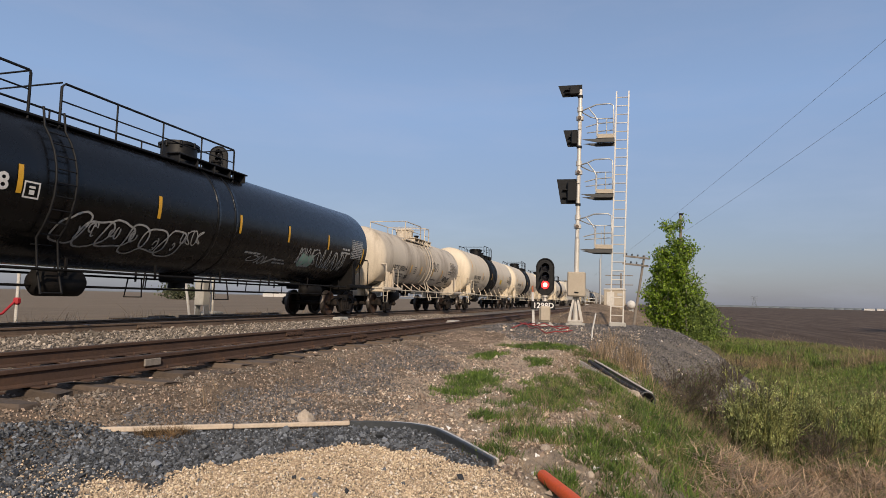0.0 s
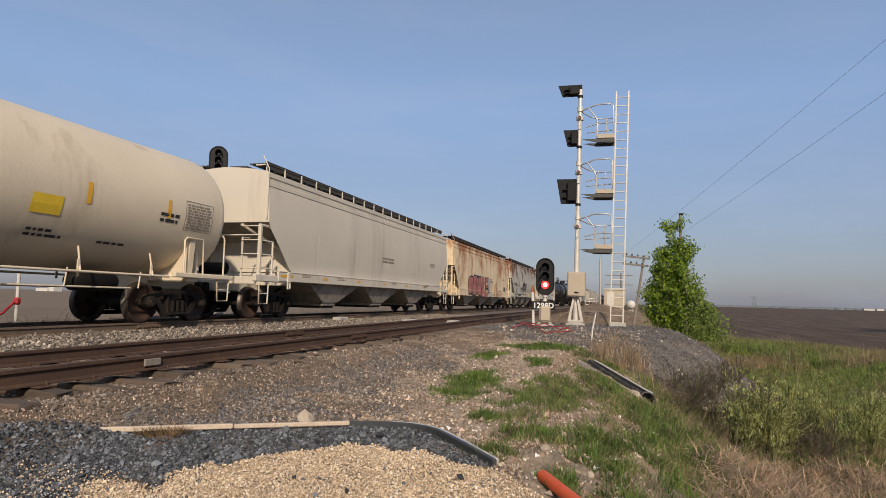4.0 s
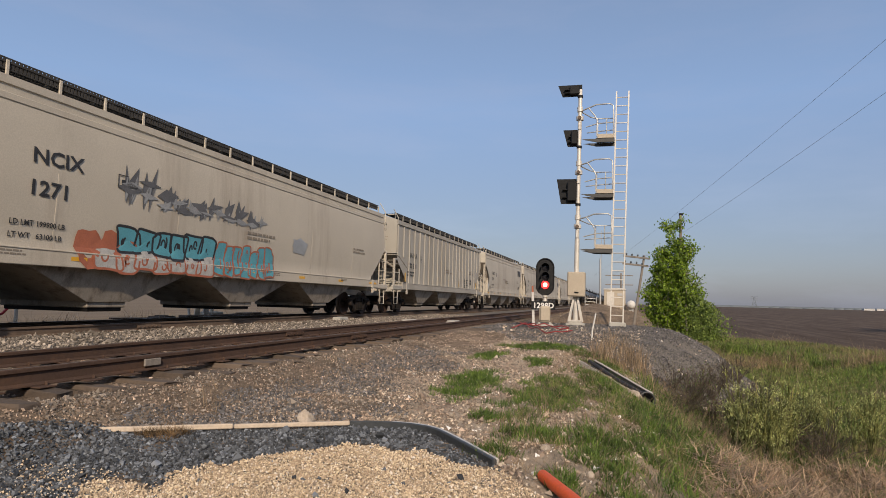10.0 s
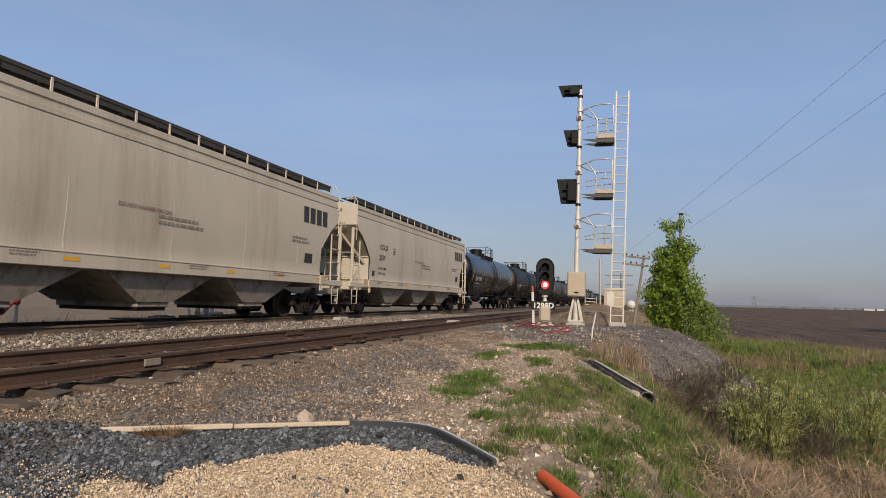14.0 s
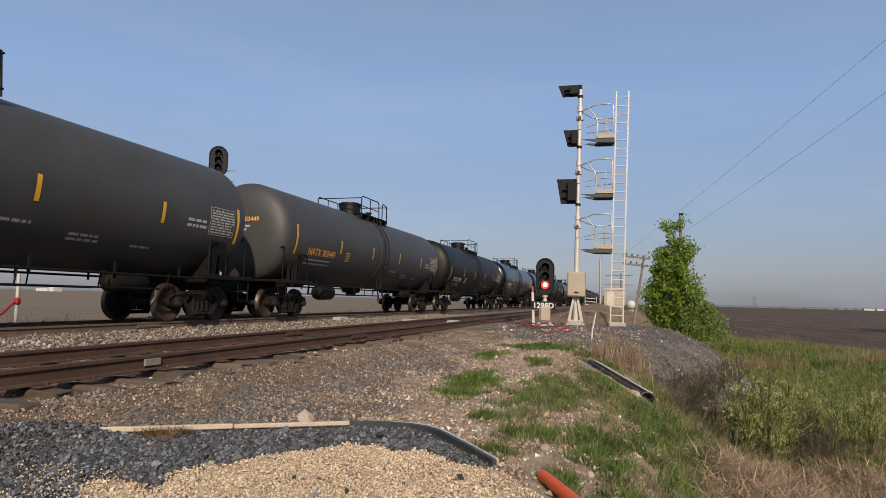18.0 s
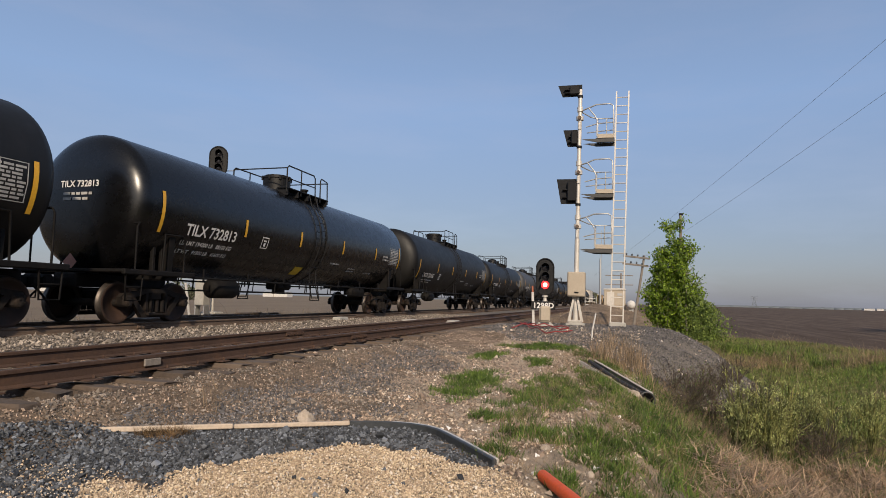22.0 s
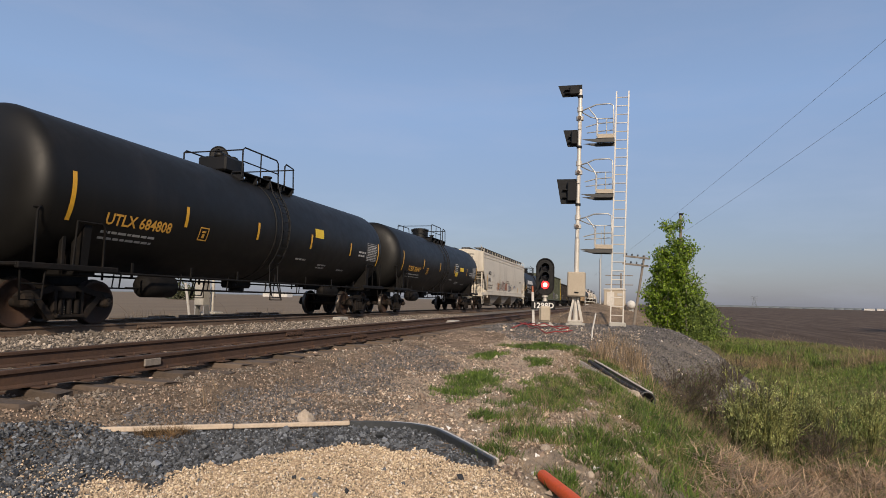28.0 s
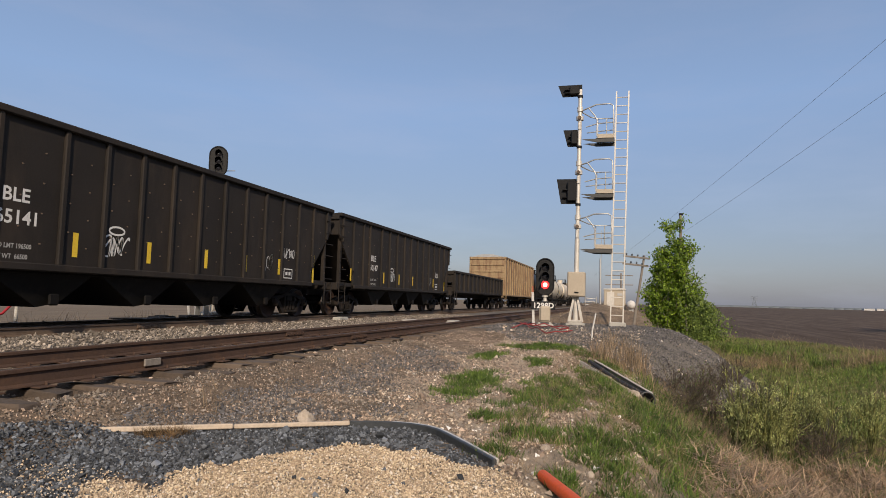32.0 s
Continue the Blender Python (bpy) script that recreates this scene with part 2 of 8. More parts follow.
def glow(name, col, strength):
    m, n, l, p = shader(name)
    p.inputs["Base Color"].default_value = (*col, 1)
    p.inputs["Emission Color"].default_value = (*col, 1)
    p.inputs["Emission Strength"].default_value = strength
    return m


M["lamp_red"] = glow("lit_red_lens", (1.0, 0.03, 0.03), 3.0)
M["lamp_core"] = glow("lit_lens_core", (1.0, 0.42, 0.25), 4.5)
m, n, l, p = shader("dark_lens")
p.inputs["Base Color"].default_value, p.inputs["Roughness"].default_value = (0.02, 0.02, 0.025, 1), 0.1
M["lens"] = m


# ---- mesh building ----
class Geo:
    def __init__(self):
        self.v, self.f, self.s = [], [], []

    def add(self, verts, faces, smooth=False):
        o = len(self.v)
        self.v += [tuple(p) for p in verts]
        self.f += [tuple(i + o for i in f) for f in faces]
        self.s += [smooth] * len(faces)
        return self

    def box(self, c, d, bevel=0.0, m=None):
        """A box of size d round c, with chamfered edges."""
        h = [x / 2 for x in d]
        b = min(bevel, *(x * 0.98 for x in h))
        if b <= 0:
            vs = [(sx * h[0], sy * h[1], sz * h[2]) for sx in (-1, 1) for sy in (-1, 1) for sz in (-1, 1)]
            fs = [(0, 1, 3, 2), (4, 6, 7, 5), (0, 4, 5, 1), (2, 3, 7, 6), (0, 2, 6, 4), (1, 5, 7, 3)]
        else:
            vs, idx = [], {}
            for s in [(x, y, z) for x in (-1, 1) for y in (-1, 1) for z in (-1, 1)]:
                for ax in range(3):
                    idx[(s, ax)] = len(vs)
                    vs.append(tuple(s[k] * (h[k] if k == ax else h[k] - b) for k in range(3)))
            fs = []
            for ax in range(3):
                u, w = (ax + 1) % 3, (ax + 2) % 3
                for sg in (-1, 1):
                    q = []
                    for su, sw in ((-1, -1), (1, -1), (1, 1), (-1, 1)):
                        s = [0, 0, 0]
                        s[ax], s[u], s[w] = sg, su, sw
                        q.append(idx[(tuple(s), ax)])
                    fs.append(tuple(q if sg > 0 else q[::-1]))
                for su in (-1, 1):
                    for sw in (-1, 1):
                        a1, a2 = [0, 0, 0], [0, 0, 0]
                        a1[ax], a2[ax] = -1, 1
                        a1[u] = a2[u] = su
                        a1[w] = a2[w] = sw
                        q = (idx[(tuple(a1), u)], idx[(tuple(a2), u)], idx[(tuple(a2), w)], idx[(tuple(a1), w)])
                        fs.append(q if su * sw > 0 else q[::-1])
            for s in [(x, y, z) for x in (-1, 1) for y in (-1, 1) for z in (-1, 1)]:
                q = tuple(idx[(s, k)] for k in range(3))
                fs.append(q if s[0] * s[1] * s[2] > 0 else q[::-1])
        c = Vector(c)
        vs = [(m @ Vector(p) if m else Vector(p)) + c for p in vs]
        return self.add(vs, fs)

    def cyl(self, a, b, r, n=12, r2=None, caps=True):
        a, b = Vector(a), Vector(b)
        r2 = r if r2 is None else r2
        d = (b - a).normalized()
        u = d.orthogonal().normalized()
        w = d.cross(u)
        ring = [u * math.cos(2 * math.pi * i / n) + w * math.sin(2 * math.pi * i / n) for i in range(n)]
        self.add([a + q * r for q in ring] + [b + q * r2 for q in ring], [(i, (i + 1) % n, n + (i + 1) % n, n + i) for i in range(n)], True)
        if caps:
            self.add([a + q * r for q in ring], [tuple(range(n))[::-1]])
            self.add([b + q * r2 for q in ring], [tuple(range(n))])
        return self

    def tube(self, pts, r, n=6):
        pts = [Vector(p) for p in pts]
        rings = []
        ref = None
        for i, p in enumerate(pts):
            d = (pts[min(i + 1, len(pts) - 1)] - pts[max(i - 1, 0)]).normalized()
            u = d.orthogonal().normalized() if ref is None else (ref - d * ref.dot(d)).normalized()
            ref = u
            w = d.cross(u)
            rings.append([p + (u * math.cos(2 * math.pi * k / n) + w * math.sin(2 * math.pi * k / n)) * r for k in range(n)])
        vs = [q for ring in rings for q in ring]
        fs = [(i * n + k, i * n + (k + 1) % n, (i + 1) * n + (k + 1) % n, (i + 1) * n + k) for i in range(len(pts) - 1) for k in range(n)]
        self.add(vs, fs, True)
        self.add(rings[0], [tuple(range(n))[::-1]])
        return self.add(rings[-1], [tuple(range(n))])

    def lathe(self, prof, n, c, axis, smooth=True):
        """Turn (along, radius) pairs about an axis (0 x, 1 y, 2 z) through c."""
        vs = []
        u, w = [(1, 2), (2, 0), (0, 1)][axis]
        for al, r in prof:
            for k in range(n):
                p = [0, 0, 0]
                p[axis] = al
                p[u], p[w] = r * math.cos(2 * math.pi * k / n), r * math.sin(2 * math.pi * k / n)
                vs.append((p[0] + c[0], p[1] + c[1], p[2] + c[2]))
        fs = [(i * n + k, i * n + (k + 1) % n, (i + 1) * n + (k + 1) % n, (i + 1) * n + k) for i in range(len(prof) - 1) for k in range(n)]
        return self.add(vs, fs, smooth)

    def prism(self, poly, axis, a, b):
        """Extrude a polygon of the two other axes (in x, y, z order) from a to b along axis."""
        n = len(poly)
        k = [i for i in range(3) if i != axis]
        vs = []
        for t in (a, b):
            for q in poly:
                p = [0, 0, 0]
                p[axis], p[k[0]], p[k[1]] = t, q[0], q[1]
                vs.append(p)
        return self.add(vs, [tuple(range(n))[::-1], tuple(range(n, 2 * n))] + [(i, (i + 1) % n, n + (i + 1) % n, n + i) for i in range(n)])

    def mesh(self, name, mat, mend=True):
        me = bpy.data.meshes.new(name)
        me.from_pydata(self.v, [], self.f)
        me.polygons.foreach_set("use_smooth", self.s)
        me.materials.append(mat)
        if mend and len(self.f) < 6000:
            bm = bmesh.new()
            bm.from_mesh(me)
            bmesh.ops.recalc_face_normals(bm, faces=bm.faces)
            bm.to_mesh(me)
            bm.free()
        me.update()
        return me


def part(name, geo, material, parent=None, label="", at=None):
    """One mesh object, under a thing or a part."""
    me = geo.mesh(name, M[material]) if isinstance(geo, Geo) else geo
    ob = new(name, me)
    if parent:
        ob.parent = parent
    if at is not None:
        ob.matrix_basis = at
    if label:
        ob["label"] = label
    if name.startswith("spray"):
        ob["kind"] = "stuff"
    return ob


def thing(name, label, category, group="", kind="", at=None):
    ob = new(name)
    ob.empty_display_size = 0.2
    if at is not None:
        ob.matrix_basis = at
    return tagged(ob, label, category, group, kind)


def solo(name, geo, material, label, category, group="", kind="", at=None):
    return tagged(part(name, geo, material, None, "", at), label, category, group, kind)


def bulk(name, shapes, pos, rot, size, material, label="", category="", kind="stuff", parent=None):
    """Many small rigid pieces in one mesh: shapes are (verts, tris) arrays, picked in turn."""
    vs, fs, o = [], [], 0
    for k, (sv, sf) in enumerate(shapes):
        idx = np.arange(k, len(pos), len(shapes))
        if not len(idx):
            continue
        v = np.einsum("nij,kj->nki", rot[idx], sv) * (size[idx][:, None, None] if size.ndim == 1 else size[idx][:, None, :]) + pos[idx][:, None, :]
        f = sf[None] + (o + np.arange(len(idx)) * len(sv))[:, None, None]
        vs.append(v.reshape(-1, 3))
        fs.append(f.reshape(-1, 3))
        o += len(idx) * len(sv)
    v, f = np.concatenate(vs), np.concatenate(fs)
    me = bpy.data.meshes.new(name)
    me.vertices.add(len(v))
    me.vertices.foreach_set("co", v.astype(np.float32).ravel())
    me.loops.add(f.size)
    me.loops.foreach_set("vertex_index", f.astype(np.int32).ravel())
    me.polygons.add(len(f))
    me.polygons.foreach_set("loop_start", np.arange(0, f.size, 3, dtype=np.int32))
    me.polygons.foreach_set("use_smooth", np.zeros(len(f), bool))
    me.update(calc_edges=True)
    me.materials.append(M[material])
    ob = new(name, me)
    if parent:
        ob.parent = parent
    return tagged(ob, label, category, "", kind)


RNG = np.random.default_rng(7)


def turns(n, tilt=math.pi):
    """Random rotation matrices: any turn about z, tilted by up to tilt."""
    a, b, c = RNG.uniform(0, 2 * math.pi, n), RNG.uniform(-tilt, tilt, n), RNG.uniform(-tilt, tilt, n)
    z, o = np.zeros(n), np.ones(n)
    rz = np.stack([np.cos(a), -np.sin(a), z, np.sin(a), np.cos(a), z, z, z, o], 1).reshape(n, 3, 3)
    rx = np.stack([o, z, z, z, np.cos(b), -np.sin(b), z, np.sin(b), np.cos(b)], 1).reshape(n, 3, 3)
    ry = np.stack([np.cos(c), z, np.sin(c), z, o, z, -np.sin(c), z, np.cos(c)], 1).reshape(n, 3, 3)
    return rz @ rx @ ry


def stones(k=8):
    """Rough crushed-stone shapes, about one unit across."""
    base = np.array([(0.52, 0.1, 0), (-0.52, -0.1, 0), (0.08, 0.52, 0.05), (-0.05, -0.52, 0), (0.22, -0.1, 0.48), (-0.28, 0.12, 0.44), (0.0, 0.0, -0.48)])
    tri = np.array([(0, 2, 4), (4, 2, 5), (2, 1, 5), (1, 3, 5), (5, 3, 4), (3, 0, 4), (2, 0, 6), (1, 2, 6), (3, 1, 6), (0, 3, 6)])
    return [((base + RNG.uniform(-0.17, 0.17, base.shape)) * RNG.uniform(0.65, 1.2, (1, 3)), tri) for _ in range(k)]


STONES = stones()
CHIPS = [(np.array([(0.5, -0.3, -0.25), (-0.5, -0.28, -0.2), (0.02, 0.5, -0.22), (0.0, 0.02, 0.42)]) + RNG.uniform(-0.2, 0.2, (4, 3)), np.array([(0, 1, 3), (1, 2, 3), (2, 0, 3), (0, 2, 1)])) for _ in range(12)]


def blades(k=8, bend=0.5, width=0.02, segs=3):
    """Grass blades one unit high."""
    out = []
    for _ in range(k):
        b = RNG.uniform(0.15, bend)
        vs, w = [], width * RNG.uniform(0.7, 1.3)
        for i in range(segs):
            t = i / segs
            vs += [(-w * (1 - t * 0.7), b * t * t, t), (w * (1 - t * 0.7), b * t * t, t)]
        vs.append((0, b, 1 - 0.15 * b))
        fs = []
        for i in range(segs - 1):
            fs += [(2 * i, 2 * i + 1, 2 * i + 3), (2 * i, 2 * i + 3, 2 * i + 2)]
        fs.append((2 * segs - 2, 2 * segs - 1, 2 * segs))
        out.append((np.array(vs, float), np.array(fs)))
    return out


BLADES = blades()


# ---- ground ----
def step(a, b, x):
    t = np.clip((x - a) / (b - a), 0, 1)
    return t * t * (3 - 2 * t)


def mix(a, b, t):
    return a + (b - a) * t


def wob(x, y, s, seed=0.0):
    """Cheap smooth unevenness."""
    return (np.sin(x * 1.7 / s + seed) * np.cos(y * 1.3 / s + 2 * seed) + np.sin(x * 0.7 / s - y * 2.1 / s + seed) + np.cos(x * 3.1 / s + y * 1.9 / s)) / 3


def ground_z(x, y):
    x, y = np.asarray(x, float), np.asarray(y, float)
    low = mix(-0.54, -0.36, step(7, 16, y))
    z = mix(-0.29, low, step(-4.75, -4.05, x))
    z = np.where(x < -8, mix(-0.55, -0.22, step(-17.5, -14.2, x)), z)
    edge = -0.75 - 0.1 * np.exp(-(((y - 12) / 3.5) ** 2)) + 1.6 * step(14, 20, y) + 0.2 * wob(x, y, 3)
    z = mix(z, -1.75, step(edge, edge + 3.4, x) * (1 - step(26, 34, y)))
    z = mix(z, -1.15, np.maximum(step(5.5, 10, x), step(24, 36, y) * step(-3.5, 2, x)))
    mound = np.exp(-(np.abs((x + 1.2) / 3.9) ** 4) - (np.abs((y - 21.3) / 4.5) ** 4))
    z = mix(z, -0.10, mound)
    z = z + 1.30 * np.exp(-(((x + 0.2) / 3.0) ** 4) - ((y - 41) / 5.0) ** 4)
    near = np.exp(-((x / 30) ** 2) - ((y - 10) / 40) ** 2)
    rough = near * step(-4.8, -3.5, x) * (0.05 * wob(x, y, 0.9) + 0.02 * wob(x, y, 0.25, 3) + 0.03 * wob(x, y, 0.33, 5) * step(-2.6, -1.8, x))
    pad = step(-5.5, -5, x) * (1 - step(-1.3, -0.9, x)) * (1 - step(5.5, 5.9, y))
    return z + rough * (1 - pad)


def axis_steps(fine_a, fine_b, fine, far):
    v = list(np.arange(fine_a, fine_b + fine / 2, fine))
    d = fine
    while v[-1] < far:
        d *= 1.16
        v.append(v[-1] + d)
    d = fine
    while v[0] > -far:
        d *= 1.16
        v.insert(0, v[0] - d)
    return np.array(v)


def inside(x, y, poly):
    ok = np.zeros(len(x), bool)
    j = len(poly) - 1
    for i in range(len(poly)):
        (xi, yi), (xj, yj) = poly[i], poly[j]
        ok ^= ((yi > y) != (yj > y)) & (x < (xj - xi) * (y - yi) / (yj - yi + 1e-9) + xi)
        j = i
    return ok


BOARD_LINE = [(-4.33, 4.36), (-2.52, 5.48), (-2.13, 5.62), (-1.80, 5.58), (-1.60, 5.45), (-0.96, 4.66), (-0.50, 3.92)]
PAD = [(-4.7, 1.0), (-4.62, 3.2), (-4.48, 4.12)] + BOARD_LINE + [(-0.2, 0.9)]
BEIGE = [(-2.6, 1.0), (-2.9, 2.75), (-3.19, 3.11), (-3.34, 3.27), (-3.29, 3.39), (-3.09, 3.41), (-2.87, 3.28), (-2.75, 3.15), (-2.85, 3.39), (-2.94, 3.62), (-2.89, 3.83), (-2.70, 3.96), (-2.66, 4.15), (-2.55, 4.40),
         (-2.38, 4.59), (-2.29, 4.75), (-2.03, 4.91), (-1.77, 4.78), (-1.50, 4.83), (-1.31, 4.60), (-1.13, 4.57), (-0.95, 4.51), (-0.83, 4.40), (-0.44, 3.92), (0.5, 1.0)]


MOUND = [(-4.6, 19.5), (-3.5, 17.6), (-2.5, 15.9), (-1.7, 15.8), (-0.8, 14.1), (0.0, 13.6), (0.7, 13.3), (1.9, 13.9), (3.2, 15.4), (4.2, 18.0), (3.9, 22.0), (2.5, 25.0), (-4.6, 25.0)]


def on_mound(x, y):
    x, y = np.asarray(x, float), np.asarray(y, float)
    return inside((x + 0.25 * wob(x, y, 0.6)).ravel(), (y + 0.3 * wob(y, x, 0.7)).ravel(), MOUND).reshape(x.shape)


def past_edge(x, y):
    """How far past the edge of the ploughed field, metres."""
    return (x - 6.0) * 0.9 + (y - 40.1) * 0.435


def build_ground():
    xs, ys = axis_steps(-7, 9, 0.11, 4000), axis_steps(2.5, 27, 0.14, 4000)
    X, Y = np.meshgrid(xs, ys)
    Z = ground_z(X, Y)
    nx, ny = len(xs), len(ys)
    me = bpy.data.meshes.new("ground")
    idx = np.arange(nx * ny).reshape(ny, nx)
    quads = np.stack([idx[:-1, :-1], idx[:-1, 1:], idx[1:, 1:], idx[1:, :-1]], -1).reshape(-1, 4)
    me.from_pydata(np.stack([X, Y, Z], -1).reshape(-1, 3).tolist(), [], quads.tolist())
    me.polygons.foreach_set("use_smooth", np.ones(len(quads), bool))
    # surface kinds: red bare dirt, green turf, blue ploughed field; alpha ballast
    turf = np.maximum(step(-0.9, 0.9, X - 0.35 + 0.5 * wob(X, Y, 0.8) + 0.3 * wob(X, Y, 0.3, 2) - 0.04 * (Y - 8)), step(-15.5, -17, X))
    plough = step(-0.2, 0.6, past_edge(X, Y) + 0.3 * wob(X, Y, 2)) * step(0, 3, X)
    # dry pale earth, on the far field and in patches beside the siding
    pale = step(-3.2, -2.6, X + 0.5 * wob(X, Y, 1.1, 0.7)) * step(-0.3, 0.1, wob(X, Y, 0.9, 2.0) + 0.55) * (1 - turf) * (Y < 20) * (X < 2)
    stubble = step(-17.5, -20, X)
    flat = inside(X.ravel(), Y.ravel(), BEIGE).reshape(X.shape)
    pale = np.where(flat, 1.5, np.where(inside(X.ravel(), Y.ravel(), PAD).reshape(X.shape), -0.5, pale))
    bal = np.maximum(step(-7.3, -7.8, X) * step(-16, -15, X), on_mound(X, Y))
    col = me.color_attributes.new("kinds", "FLOAT_COLOR", "POINT")
    col.data.foreach_set("color", np.stack([stubble, turf, plough, bal], -1).astype(np.float32).ravel())
    me.attributes.new("pale_earth", "FLOAT", "POINT").data.foreach_set("value", pale.astype(np.float32).ravel())
    m, n, l, p = shader("open_ground")
    co = n.new("ShaderNodeTexCoord").outputs["Object"]
    at = n.new("ShaderNodeAttribute")
    at.attribute_name = "kinds"
    sep = n.new("ShaderNodeSeparateColor")
    l.new(at.outputs["Color"], sep.inputs[0])
    dirt = ramp(n, l, noise_node(n, l, co, 1.1, 10, 0.7), [(0.25, (0.15, 0.113, 0.086)), (0.5, (0.28, 0.216, 0.163)), (0.75, (0.47, 0.37, 0.275))])
    grain = ramp(n, l, noise_node(n, l, co, 45, 4, 0.8), [(0.3, (0.35, 0.35, 0.35)), (0.7, (1, 1, 1))])
    clods = ramp(n, l, noise_node(n, l, co, 9, 6, 0.75), [(0.36, (0.40, 0.40, 0.41)), (0.5, (0.92, 0.92, 0.92)), (0.62, (1.15, 1.12, 1.08))])
    dirt = mixed(n, l, 0.6, dirt, grain, "MULTIPLY")
    dirt = mixed(n, l, 0.75, dirt, clods, "MULTIPLY")
    pa = n.new("ShaderNodeAttribute")
    pa.attribute_name = "pale_earth"
    earth = ramp(n, l, noise_node(n, l, co, 2.2, 8, 0.7), [(0.3, (0.40, 0.32, 0.245)), (0.7, (0.62, 0.51, 0.395))])
    earth = mixed(n, l, 0.35, earth, grain, "MULTIPLY")
    earth = mixed(n, l, 0.7, earth, clods, "MULTIPLY")
    ad = n.new("ShaderNodeMath")
    l.new(pa.outputs["Fac"], ad.inputs[0])
    l.new(noise_node(n, l, co, 3.5, 8, 0.75), ad.inputs[1])
    dirt = mixed(n, l, ramp(n, l, ad.outputs[0], [(0.86, (0, 0, 0)), (1.0, (1, 1, 1))]), dirt, earth)
    grass = ramp(n, l, noise_node(n, l, co, 0.9, 8, 0.7), [(0.3, (0.22, 0.17, 0.11)), (0.46, (0.12, 0.115, 0.05)), (0.6, (0.15, 0.17, 0.055)), (0.8, (0.25, 0.23, 0.10))])
    wv = n.new("ShaderNodeMapping")
    wv.inputs["Scale"].default_value = (0.35, 0.03, 1)
    wv.inputs["Rotation"].default_value = (0, 0, radians(35))
    l.new(co, wv.inputs["Vector"])
    soil = ramp(n, l, noise_node(n, l, wv.outputs[0], 3, 8, 0.7), [(0.3, (0.062, 0.046, 0.037)), (0.5, (0.105, 0.078, 0.062)), (0.75, (0.20, 0.152, 0.118))])
    ball = ramp(n, l, noise_node(n, l, co, 30, 5, 0.8), [(0.3, (0.06, 0.055, 0.05)), (0.7, (0.30, 0.27, 0.24))])
    c = mixed(n, l, sep.outputs[1], dirt, grass)
    c = mixed(n, l, at.outputs["Alpha"], c, ball)
    c = mixed(n, l, sep.outputs[2], c, soil)
    tan = ramp(n, l, noise_node(n, l, wv.outputs[0], 3, 8, 0.7), [(0.3, (0.18, 0.14, 0.105)), (0.7, (0.28, 0.225, 0.165))])
    tan = mixed(n, l, 0.25, tan, grain, "MULTIPLY")
    c = mixed(n, l, sep.outputs[0], c, tan)
    l.new(c, p.inputs["Base Color"])
    p.inputs["Roughness"].default_value = 0.95
    p.inputs["Specular IOR Level"].default_value = 0.1
    b = n.new("ShaderNodeBump")
    b.inputs["Strength"].default_value, b.inputs["Distance"].default_value = 0.9, 0.03
    l.new(noise_node(n, l, co, 22, 10, 0.8), b.inputs["Height"])
    l.new(b.outputs[0], p.inputs["Normal"])
    me.materials.append(m)
    tagged(new("ground", me), "uneven bare dirt, turf and ploughed fields to the horizon", "ground", "", "structure")


build_ground()


# ---- tracks ----
RAIL = [(-0.07, 0), (0.07, 0), (0.07, 0.012), (0.012, 0.03), (0.009, 0.125), (0.036, 0.135), (0.036, 0.165), (0.028, 0.172),
        (-0.028, 0.172), (-0.036, 0.165), (-0.036, 0.135), (-0.009, 0.125), (-0.012, 0.03), (-0.07, 0.012)]


